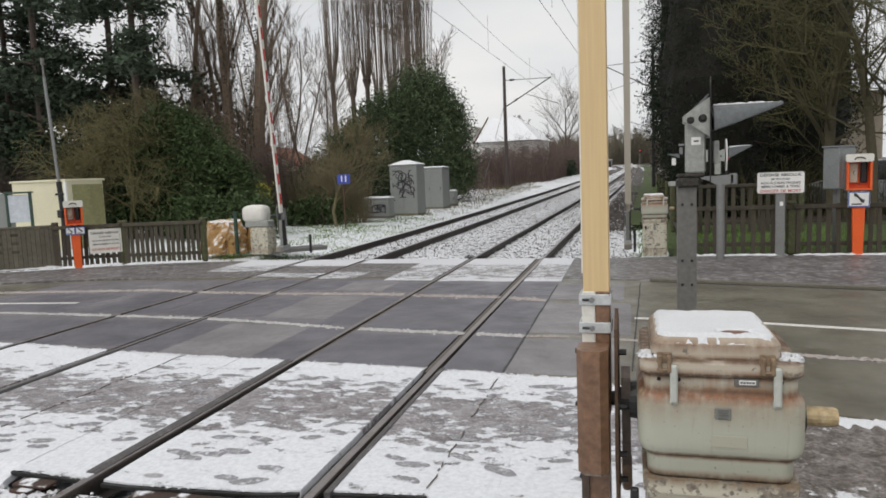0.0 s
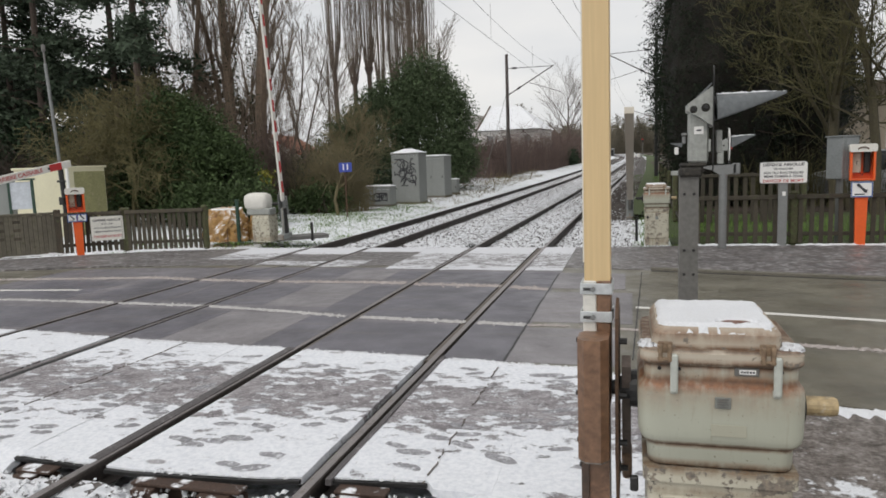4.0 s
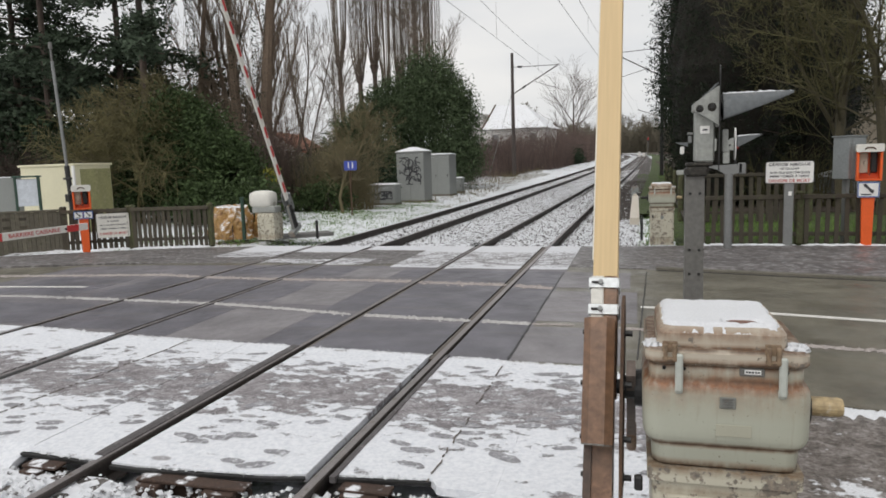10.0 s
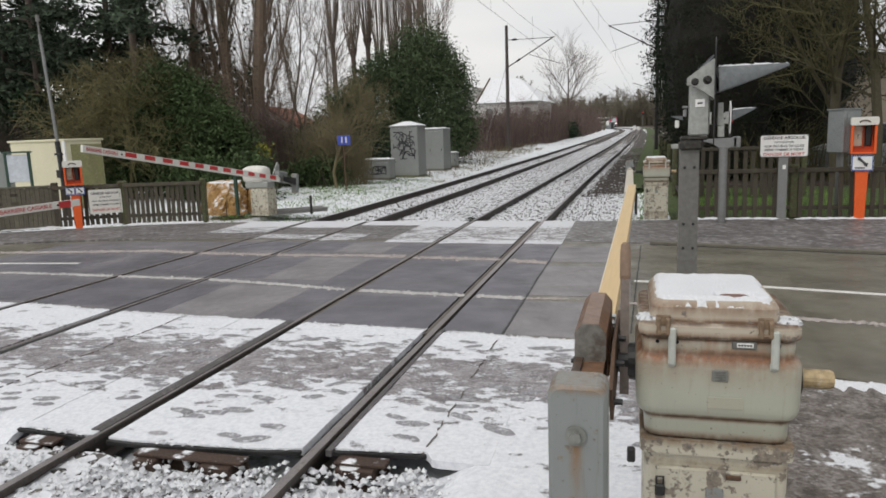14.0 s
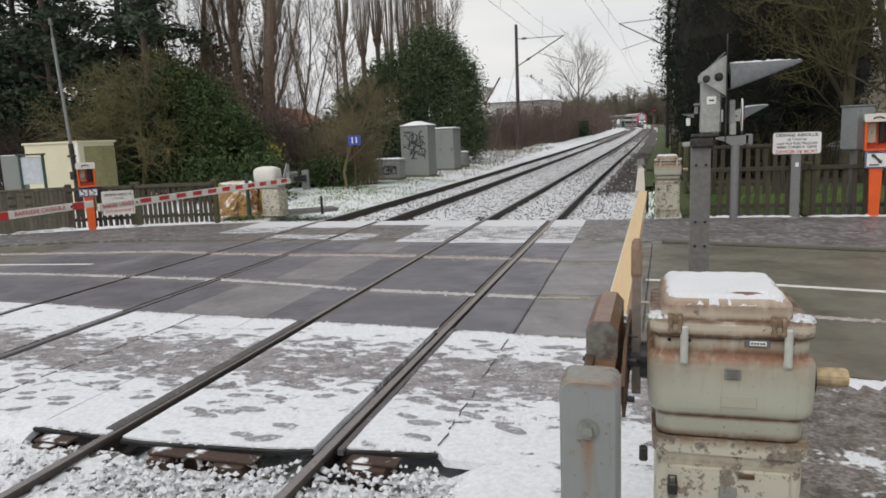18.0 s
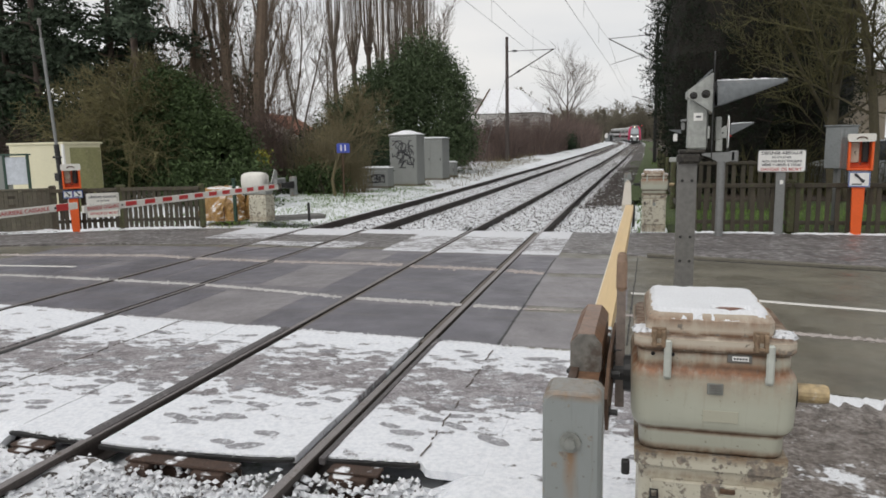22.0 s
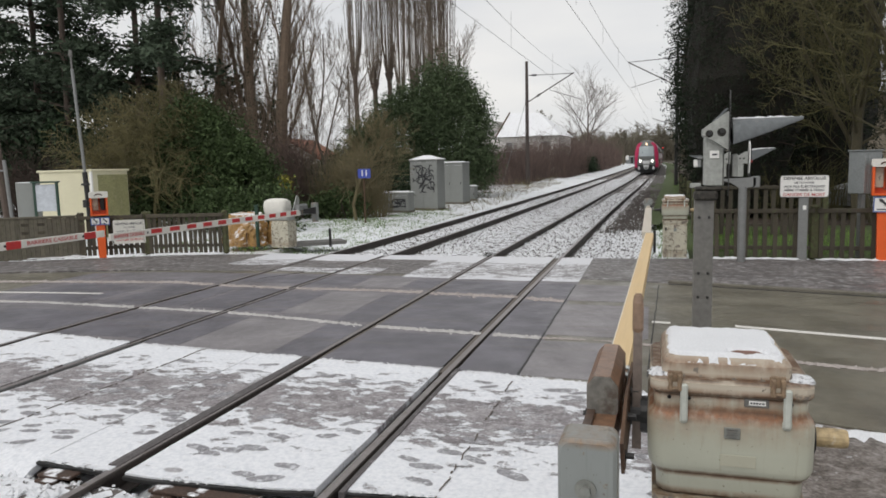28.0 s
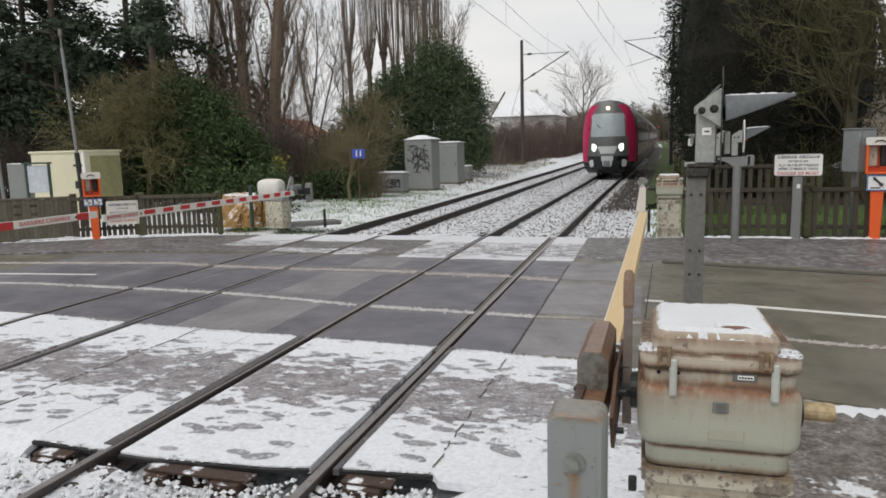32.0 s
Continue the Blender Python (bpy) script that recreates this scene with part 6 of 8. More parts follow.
# ---- emergency telephones ----
def phone(m, h, label, twin):
    t = thing("emergency_phone", m, label, "emergency phone", "emergency phones")
    part("column", Mesh().loft([ring(0.10, 0.08, 0.02, 0), ring(0.13, 0.09, 0.02, 0.62 * h)]), m_orange, t, "orange enamelled column")
    hd = part("housing", Mesh().box((-0.215, 0, 0.83 * h), (0.05, 0.30, 0.34 * h), 0.012).box((0.215, 0, 0.83 * h), (0.05, 0.30, 0.34 * h), 0.012).box((0, 0.13, 0.83 * h), (0.44, 0.04, 0.34 * h), 0.01).box((0, 0.0, 0.665 * h), (0.48, 0.30, 0.03), 0.008), m_orange, t, "open orange phone housing")
    part("hood", Mesh().prism(rounded_rect(0.26, 0.075, 0.04), -0.17, 0.16, "y", Matrix.Translation((0, 0, 0.975 * h))), m_dirtywhite, t, "white hood with a handset symbol")
    part("handset_symbol", Mesh().tube([(0.10 * math.cos(a), -0.172, 0.955 * h + 0.05 * math.sin(a)) for a in np.linspace(0.2, 2.94, 9)], 0.014, 6), m_tie, t)
    part("phone_box", Mesh().box((-0.11, 0.06, 0.83 * h), (0.17, 0.12, 0.20 * h), 0.015), m_lid, hd, "tan telephone box")
    part("dial", Mesh().tube([(-0.11, 0.0, 0.83 * h), (-0.11, -0.012, 0.83 * h)], 0.05, 16), m_pedestal, hd)
    part("handset", Mesh().box((0.09, 0.06, 0.84 * h), (0.13, 0.08, 0.22 * h), 0.02), m_dark, hd)
    part("cord", Mesh().tube([(0.08, 0.0, 0.78 * h), (0.0, -0.03, 0.71 * h), (-0.06, -0.02, 0.74 * h)], 0.008, 6), m_dark, hd)
    for x in ((-0.13, 0.13) if twin else (0.0,)):
        s = 0.125 if twin else 0.205
        pl = part("phone_plate", Mesh().box((x, -0.115, 0.57 * h), (s * 2, 0.012, s * 1.45), 0.004), m_white, t, "white and blue telephone plate")
        part("plate_edge", Mesh().box((x, -0.122, 0.57 * h + s * 0.66), (s * 1.9, 0.004, 0.02)).box((x, -0.122, 0.57 * h - s * 0.66), (s * 1.9, 0.004, 0.02)).box((x - s * 0.93, -0.122, 0.57 * h), (0.02, 0.004, s * 1.33)).box((x + s * 0.93, -0.122, 0.57 * h), (0.02, 0.004, s * 1.33)), m_blue, pl)
        part("receiver_symbol", Mesh().tube([(x + s * 0.55 * u, -0.124, 0.57 * h + s * w) for u, w in ((-0.8, 0.38), (-0.55, 0.42), (0.0, 0.15), (0.5, -0.12), (0.85, -0.18))], [0.035 * s * 5, 0.03 * s * 5, 0.018 * s * 5, 0.03 * s * 5, 0.035 * s * 5], 6), m_ink, pl)
        part("writing_bar", Mesh().box((x - 0.2 * s, -0.123, 0.57 * h - s * 0.45), (s * 0.9, 0.003, s * 0.12)), m_ink, pl)
    return t


phone(pose(6.13, 8.72, 0, 0, 0, -12) @ Matrix.Diagonal((0.88, 1, 1, 1)), 1.93, "orange emergency telephone column beside a grey cabinet", False)
phone(pose(-10.86, 7.46, 0, 0, 0, 42) @ Matrix.Diagonal((0.8, 0.9, 1, 1)), 1.57, "orange emergency telephone column before a wooden fence", True)
gb = thing("grey_cabinet", pose(5.90, 9.15, 0, 0, 0, 36), "grey steel cabinet on a post by the telephone", "cabinet")
part("body", Mesh().box((0, 0, 1.70), (0.46, 0.36, 0.82), 0.015), m_greysteel, gb)
part("side_door", Mesh().box((0.02, -0.186, 1.70), (0.34, 0.012, 0.74), 0.004), m_greysteel, gb)
part("stand", Mesh().box((0, 0.05, 0.65), (0.10, 0.10, 1.3), 0.01), m_galv, gb)
part("roof_lip", Mesh().box((0, 0, 2.12), (0.50, 0.40, 0.025), 0.008), m_greysteel, gb)


# ---- fences ----
def picket_fence(a, b, h, pitch, width, label, name="picket_fence", posts=True, z=0.0, group="fences", tall=1.06):
    d = Vector((b[0] - a[0], b[1] - a[1], 0))
    n = d.length
    t = thing(name, pose(a[0], a[1], z, 0, 0, math.degrees(math.atan2(d.y, d.x))), label, "fence", group)
    r = random.Random(int(n * 100))
    me = [Mesh().prism([(-width / 2, 0.04), (width / 2, 0.04), (width / 2, h - 0.03 - q), (width * 0.2, h + q * 0.4), (-width * 0.2, h), (-width / 2, h - 0.03)], -0.012, 0.012, "y").data("picket", m_fence) for q in (0, 0.012, -0.01)]
    for i in range(int(n / pitch)):
        o = new("picket", me[r.randrange(3)])
        o.parent = t
        o.matrix_basis = pose((i + 0.5) * pitch + r.uniform(-0.01, 0.01), -0.03 + r.uniform(-0.004, 0.004), 0, r.uniform(-0.8, 0.8), r.uniform(-1.2, 1.2), r.uniform(-2, 2))
    part("rail", Mesh().box((n / 2, -0.062, 0.95 * h), (n, 0.04, 0.085), 0.008), m_fence, t)
    part("rail", Mesh().box((n / 2, 0.02, 0.22 * h), (n, 0.05, 0.08), 0.008), m_fence, t)
    if posts:
        for x in (0, n):
            part("post", Mesh().box((x, 0.05, h * tall / 2), (0.14, 0.14, h * tall), 0.035), m_mosspost, t, "mossy fence post")
    return t


picket_fence((-11.43, 7.40), (-10.06, 8.02), 1.02, 0.125, 0.085, "weathered wooden picket fence behind a warning sign")
picket_fence((-9.98, 8.05), (-8.12, 8.50), 1.02, 0.125, 0.085, "weathered wooden picket fence with upright pales")
picket_fence((2.95, 8.95), (5.0, 8.97), 1.02, 0.18, 0.082, "dark weathered picket fence before green grass")
picket_fence((5.05, 8.97), (7.4, 8.97), 1.02, 0.18, 0.082, "dark weathered picket fence before green grass")
picket_fence((7.45, 8.97), (11.5, 8.7), 1.02, 0.18, 0.082, "dark weathered picket fence before green grass")
picket_fence((3.4, 13.6), (6.2, 13.6), 1.35, 0.21, 0.10, "taller weathered picket fence at the back of the grass")
for i in range(5):
    y = 9.2 + 5.2 * i
    picket_fence((3.02 + 0.10 * i, y), (3.12 + 0.10 * i, y + 5.1), 1.25, 0.2, 0.11, "dark wooden lineside fence along the track", z=rise(y))
bf = thing("board_fence", pose(-13.05, 6.40, 0, 0, 0, 32.2), "grey-brown close-boarded fence with peeling marks", "fence", "fences")
for i in range(19):
    part("board", Mesh().box((0.05 + 0.1 * i, 0, 0.50), (0.097, 0.03, 0.98 + 0.012 * (i % 3)), 0.006), m_board, bf)
part("cap_rail", Mesh().box((0.95, 0, 1.02), (1.92, 0.07, 0.05), 0.008), m_board, bf)
for x in (-0.05, 1.93):
    part("post", Mesh().box((x, 0, 0.55), (0.14, 0.14, 1.1), 0.02), m_fence, bf)
for x in (0.7, 1.05):
    for z in (0.45, 0.65, 0.85):
        part("peeling_mark", Mesh().box((x + 0.01, -0.0165, z), (0.16, 0.003, 0.07)), m_fence, bf)

# ---- lineside cabinets ----


def scribble(seed, n, w, h):
    """Loops of sprayed paint, flat on the xz plane."""
    r = random.Random(seed)
    p = Mesh()
    for i in range(n):
        x0, z0 = r.uniform(-w * 0.75, w * 0.75), r.uniform(-h * 0.8, h * 0.8)
        pts, a = [(x0, z0)], r.uniform(0, 6.28)
        for _ in range(r.randint(5, 9)):
            a += r.uniform(-1.6, 1.6)
            q = pts[-1]
            pts.append((min(w, max(-w, q[0] + 0.16 * math.cos(a))), min(h, max(-h, q[1] + 0.16 * math.sin(a)))))
        for q, s in zip(pts, pts[1:]):
            d = Vector((s[0] - q[0], s[1] - q[1]))
            if d.length < 1e-4:
                continue
            nn = Vector((-d.y, d.x)).normalized() * 0.023
            p.add([(q[0] - nn.x, 0, q[1] - nn.y), (s[0] - nn.x, 0, s[1] - nn.y), (s[0] + nn.x, 0, s[1] + nn.y), (q[0] + nn.x, 0, q[1] + nn.y)], [(0, 1, 2, 3)])
    return p


def cabinet(name, m, w, d, h, roof, label, doors, tag=0):
    t = thing(name, m, label, "cabinet", "lineside cabinets")
    part("body", Mesh().box((0, 0, h / 2 + 0.04), (w, d, h - 0.08), 0.012), m_cabinet, t)
    part("plinth", Mesh().box((0, 0, 0.03), (w + 0.04, d + 0.04, 0.14), 0.01), m_concrete, t)
    if roof == "pyramid":
        part("roof", Mesh().loft([ring(w / 2 + 0.05, d / 2 + 0.05, 0.02, h - 0.05), ring(w / 2 + 0.05, d / 2 + 0.05, 0.02, h), ring(0.16, 0.10, 0.02, h + 0.20)]), m_cabinet, t, "shallow roof with a dusting of snow")
    else:
        part("roof", Mesh().loft([ring(w / 2 + 0.03, d / 2 + 0.03, 0.02, h - 0.03), ring(w / 2 + 0.03, d / 2 + 0.03, 0.02, h + 0.03), ring(w / 2 - 0.05, d / 2 - 0.05, 0.02, h + 0.06)]), m_cabinet, t)
    if roof != "pyramid":
        part("roof_snow", lumpy_snow(w / 2 * 0.95, d / 2 * 0.95, h + 0.05, 0.05, 3.0, 12), m_snow, t, smooth=True)
    for i in range(doors):
        x = -w / 2 + w * (i + 0.5) / doors
        dr = part("door", Mesh().box((x, -d / 2 - 0.008, h / 2 + 0.03), (w / doors - 0.05, 0.014, h - 0.30), 0.004), m_cabinet, t)
        part("handle", Mesh().box((x + w / doors * 0.33, -d / 2 - 0.022, h / 2), (0.03, 0.02, 0.14), 0.004), m_dark, dr)
    if tag:
        part("spray_tag", scribble(tag, 21 if h > 1.5 else 9, w * 0.38, h * 0.26 if h > 1.5 else h * 0.2), m_spray, t, "black sprayed scrawl", at=pose(0, -d / 2 - 0.018, h * 0.62 if h > 1.5 else h * 0.48))
    return t


cabinet("signalling_cabinet", pose(-8.40, 25.7, 0.0, 0, 0, -13), 1.5, 0.75, 2.42, "pyramid", "tall grey lineside cabinet with black sprayed scrawls", 2, 4)
cabinet("signalling_cabinet", pose(-8.35, 30.4, 0.05, 0, 0, -10), 1.35, 0.9, 2.2, "flat", "plain grey lineside cabinet with a little snow on top", 2)
cabinet("low_cabinet", pose(-9.30, 24.0, 0.0, 0, 0, -13), 1.42, 0.5, 0.9, "flat", "low grey cabinet with a black sprayed scrawl and snow on top", 1, 9)
cabinet("low_cabinet", pose(-7.95, 32.8, 0.08, 0, 0, -10), 0.40, 0.4, 0.82, "flat", "small grey cabinet beside a taller one", 1)

# ---- left verge ----
cont = thing("site_cabin", pose(-15.3, 12.0, -0.05, 0, 0, -5.7), "cream site cabin with a mossy end wall behind the fence", "cabin")
part("body", Mesh().box((-1.2, 0.73, 1.1), (2.4, 1.45, 2.2), 0.02), m_cream, cont)
part("end_wall", Mesh().box((0.006, 0.82, 1.05), (0.012, 1.2, 2.05), 0.004), m_mould, cont, "moss-stained end panel")
part("roof", Mesh().box((-1.2, 0.73, 2.22), (2.5, 1.55, 0.07), 0.015), m_cream, cont)
part("corner_post", Mesh().box((-0.03, -0.0, 1.1), (0.10, 0.06, 2.2), 0.006), m_white, cont)
m_farpanel = mat("pale_notice", (0.55, 0.58, 0.62), 0.25, 0, 20, 3, 0.08, relief=0)
nb = thing("notice_case", pose(-15.05, 9.95, 0, 0, 0, 30), "green-framed notice case with a pale panel", "notice case")
part("panel", Mesh().box((0, 0, 1.38), (0.56, 0.05, 0.78), 0.01), m_farpanel, nb, "pale panel behind glass")
for x in (-0.30, 0.30):
    part("frame_post", Mesh().box((x, 0, 0.92), (0.07, 0.09, 1.84), 0.01), m_greenpost, nb)
part("frame_top", Mesh().box((0, 0, 1.84), (0.76, 0.16, 0.05), 0.015), m_greenpost, nb)
part("back_box", Mesh().box((-0.55, 0.3, 0.95), (0.55, 0.4, 1.8), 0.02), m_cabinet, nb)
pl = thing("lamp_pole", pose(-13.6, 10.0, 0), "leaning pole, pale above and black below, with a small lamp", "pole")
part("lower_pole", Mesh().tube([(0.02, 0, 0), (0, 0, 1.3), (-0.04, 0, 2.1)], 0.07, 10), m_dark, pl)
part("upper_pole", Mesh().tube([(-0.03, 0, 2.0), (-0.19, 0, 5.0)], 0.042, 10), m_galv, pl)
part("lamp", Mesh().tube([(-0.19, 0, 5.0), (-0.2, 0, 5.35)], 0.026, 8).tube([(-0.2, 0, 5.35), (-0.2, 0, 5.52)], [0.055, 0.045], 10), m_greypost, pl)
part("band", Mesh().box((0.0, -0.05, 1.75), (0.24, 0.1, 0.06), 0.01), m_dark, pl)
part("switch_box", Mesh().box((0, -0.08, 1.2), (0.16, 0.12, 0.22), 0.015), m_dark, pl)
wp = thing("leaning_post", pose(-16.1, 9.6, 0), "brown leaning timber pole with a grey pipe", "pole")
part("timber", Mesh().tube([(0, 0, 0), (-0.35, 0, 4.2)], [0.12, 0.10], 10), m_bark, wp)
part("pipe", Mesh().tube([(0.25, -0.1, 0), (0.1, -0.1, 2.5)], 0.05, 8), m_galv, wp)
part("brace", Mesh().tube([(-0.1, -0.08, 2.2), (0.12, -0.1, 2.2)], 0.03, 6), m_galv, wp)


def bundle(m, w, h, seed, label):
    t = thing("tarpaulin_bundle", m, label, "bundle", "tarpaulin bundles")
    p = Mesh()
    rows = []
    for i in range(23):
        v = i / 22
        rr = []
        for j in range(54):
            a = 2 * math.pi * j / 54
            bulge = (1.02 - 0.42 * v ** 2.2) * (1 if v < 0.999 else 0.15)
            q = 1 + 0.28 * noise.noise((math.cos(a) * 2 + seed, math.sin(a) * 2, v * 2.5)) + 0.22 * abs(noise.noise((math.cos(a) * 4 + v * 2, math.sin(a) * 4 + seed, v * 2.2))) - 0.16 * abs(noise.noise((math.cos(a) * 7, math.sin(a) * 7 + seed, v * 5)))
            rr.append((w * bulge * q * math.cos(a), w * 0.8 * bulge * q * math.sin(a), h * (v + 0.09 * noise.noise((math.cos(a) * 2.2, math.sin(a) * 2.2, seed)) * (v > 0.1))))
        rows.append(rr)
    part("tarpaulin", p.loft(rows), m_bag, t, "crumpled tan tarpaulin")
    for a in (0.4, 2.2):
        part("strap", Mesh().tube([(w * 1.12 * (1.05 - 0.62 * v ** 1.3) * math.cos(a - 1.5), w * 0.9 * (1.05 - 0.62 * v ** 1.3) * math.sin(a - 1.5), h * v) for v in np.linspace(0, 0.93, 9)], 0.014, 5), m_tie, t)
    return t


bundle(pose(-8.72, 10.4, 0), 0.60, 0.88, 1.0, "bundle of goods under crumpled tan tarpaulin")
bundle(pose(-7.92, 10.75, 0), 0.33, 0.76, 6.0, "small bundle under orange-brown tarpaulin")
gp = thing("green_post", pose(-8.11, 9.98, 0), "dark green steel post beside the tarpaulin", "post")
part("shaft", Mesh().box((0, 0, 0.55), (0.08, 0.08, 1.1), 0.01).box((0, 0, 1.11), (0.1, 0.1, 0.03), 0.008), m_greenpost, gp)
for x, y in ((-6.3, 10.6), (2.0, 10.2)):
    st = thing("marker_stake", pose(x, y, -0.05), "short dark lineside stake", "stake", "stakes")
    part("stake", Mesh().box((0, 0, 0.25), (0.06, 0.06, 0.5), 0.01), m_dark, st)
m_cover = mat("grey_concrete_cover", (0.17, 0.165, 0.155), 0.8, 0, 45, 5, 0.25, (0.5, 0.5, 0.52), 0.66, relief=0.3)
hc = thing("hatch_cover", pose(-6.95, 10.9, -0.03, 0, 0, 38), "dark concrete duct cover in the snow", "cover")
part("slab", Mesh().box((0, 0, 0.05), (1.7, 0.62, 0.1), 0.015), m_cover, hc)
# parked car behind the right fence
car = thing("parked_car", pose(10.3, 20.4, 0.0, 0, 0, 14) @ Matrix.Diagonal((1.1, 1.1, 1.22, 1)), "pale parked car behind the fence under some snow", "car")
part("body", Mesh().loft([[(x, y, z) for x, z in ((-2.1, 0.35), (2.1, 0.35), (2.15, 0.75), (1.3, 0.92), (-1.6, 0.95), (-2.15, 0.8))] for y in (-0.85, 0.85)]), m_carpaint, car)
part("cabin", Mesh().loft([[(x, y, z) for x, z in ((-1.6, 0.95), (1.25, 0.92), (0.55, 1.40), (-1.0, 1.45))] for y in (-0.74, 0.74)]), m_glass, car)
part("roof", Mesh().box((-0.25, 0, 1.46), (1.6, 1.4, 0.06), 0.03), m_carpaint, car)
for x in (-1.3, 1.35):
    for y in (-0.86, 0.86):
        w = part("wheel", Mesh().tube([(x, y - 0.1, 0.32), (x, y + 0.1, 0.32)], 0.32, 18), m_tyre, car)
        part("rim", Mesh().tube([(x, y - 0.11, 0.32), (x, y + 0.11, 0.32)], 0.19, 14), m_galv, w)
# ---- plants ----
m_holly = mat("holly_leaf", (0.105, 0.145, 0.073), 0.7, 0, 12, 0.8, 0.25, spread=0.5, relief=0)
m_holly.node_tree.nodes["Principled BSDF"].inputs["Specular IOR Level"].default_value = 0.2
m_farwood = mat("olive_brown_wood", (0.165, 0.145, 0.105), 0.9, 0, 30, 0.2, 0.3, relief=0)
m_mossdark = mat("dull_mossy_twig", (0.094, 0.086, 0.034), 0.9, 0, 30, 2, 0.25, relief=0)

def leaf_cloud(centres, size, seed, flat=0.0, long=1.6):
    """Small leaves, each a bent pair of triangles, at the given places (n x 3)."""
    c = np.asarray(centres, dtype=float)
    n = len(c)
    r = np.random.RandomState(seed)
    u = r.normal(size=(n, 3))
    u[:, 2] *= 1 - flat
    u /= np.linalg.norm(u, axis=1)[:, None]
    w = np.cross(u, r.normal(size=(n, 3)))
    w /= np.linalg.norm(w, axis=1)[:, None]
    s = size * r.uniform(0.6, 1.35, n)[:, None]
    v = np.stack([c - u * s * long, c - w * s * 0.6, c + u * s * long, c + w * s * 0.6], 1).reshape(-1, 3)
    f = (np.arange(n)[:, None] * 4 + np.arange(4)[None]).tolist()
    p = Mesh()
    p.v, p.f = v.tolist(), f
    return p


def lumps(n, boxes, seed, per=40, spread=0.35):
    """Points in clumps near the skin of ellipsoids (cx, cy, cz, rx, ry, rz)."""
    r = np.random.RandomState(seed)
    vol = np.array([b[3] * b[5] for b in boxes], float)
    pick = r.choice(len(boxes), n // per, p=vol / vol.sum())
    b = np.array(boxes, float)[pick]
    d = r.normal(size=(len(b), 3))
    d /= np.linalg.norm(d, axis=1)[:, None]
    d[:, 2] = np.where(d[:, 2] < -0.6, -d[:, 2], d[:, 2])
    k = r.uniform(0.55, 1.05, len(b)) ** 0.7
    bump_ = 1 + 0.16 * np.sin(d[:, 0] * 7 + d[:, 2] * 5) * np.cos(d[:, 1] * 6 + d[:, 2] * 4)
    cc = b[:, :3] + d * b[:, 3:] * (k * bump_)[:, None]
    pts = np.repeat(cc, per, 0) + r.normal(size=(len(cc) * per, 3)) * spread
    return pts[pts[:, 2] > 0.0]


def branchy(base, height, r0, seed, levels=3, kids=6, spread=0.6, up=0.25, lean=(0, 0), first=0.35, twig=0.012, shrink=0.55, wob=0.12, limb=0.5):
    """A bare tree: returns the mesh of trunk and limbs and the mesh of twigs."""
    r = random.Random(seed)
    wood, fine = Mesh(), Mesh()

    def grow(p, d, length, rad, lev):
        pts, q = [p], Vector(p)
        seg = 5 if lev == 0 else 3
        for i in range(seg):
            d = (d + Vector((r.gauss(0, wob), r.gauss(0, wob), r.gauss(0, wob) + up * 0.15))).normalized()
            q = q + d * length / seg
            pts.append(q.copy())
        end = max(rad * 0.35, twig * 0.6)
        radii = [rad + (end - rad) * i / seg for i in range(seg + 1)]
        (wood if lev < 2 else fine).tube(pts, radii, 7 if lev == 0 else (4 if lev == 1 else 3), False)
        if lev >= levels:
            return
        n = kids + (2 if lev == 0 else 0)
        for i in range(n):
            s = (first if lev == 0 else 0.2) + (1 - (first if lev == 0 else 0.2)) * (i + r.random()) / n
            j = min(seg - 1, int(s * seg))
            o = pts[j].lerp(pts[j + 1], s * seg - j)
            t = (pts[j + 1] - pts[j]).normalized()
            side = t.orthogonal().normalized()
            side = Matrix.Rotation(r.uniform(0, 6.283), 3, t) @ side
            nd = (t * (1 - spread) + side * spread + Vector((0, 0, up))).normalized()
            grow(o, nd, length * shrink * r.uniform(0.7, 1.2) * (1.15 - 0.5 * s), max(radii[j] * (limb if lev == 0 else 0.5), twig), lev + 1)

    grow(Vector(base), Vector((lean[0], lean[1], 1)).normalized(), height * 0.8, r0, 0)
    return wood, fine


def bare_tree(x, y, h, r0, seed, label, bark=None, twigs=None, group="bare trees", z=None, name="bare_tree", ivy=0, ivy_r=0.6, **kw):
    base = rise(y) - 0.1 if z is None else z
    t = thing(name, pose(x, y, base), label, "tree", group)
    w, f = branchy((0, 0, 0), h, r0, seed, **kw)
    part("trunk", w, bark or m_bark, t, tidy=False)
    part("crown", f, twigs or m_twig, t, tidy=False)
    if ivy:
        r = np.random.RandomState(seed)
        a, zz = r.uniform(0, 6.283, ivy), r.uniform(0, 1, ivy) ** 1.2 * h * 0.62
        rad = r0 * 0.8 + ivy_r * r.uniform(0.1, 1, ivy) * (1 - 0.6 * zz / (h * 0.62))
        part("ivy", leaf_cloud(np.stack([rad * np.cos(a), rad * np.sin(a), zz], 1), 0.045, seed), m_ivy, t, "ivy round the trunk", tidy=False)
    return t


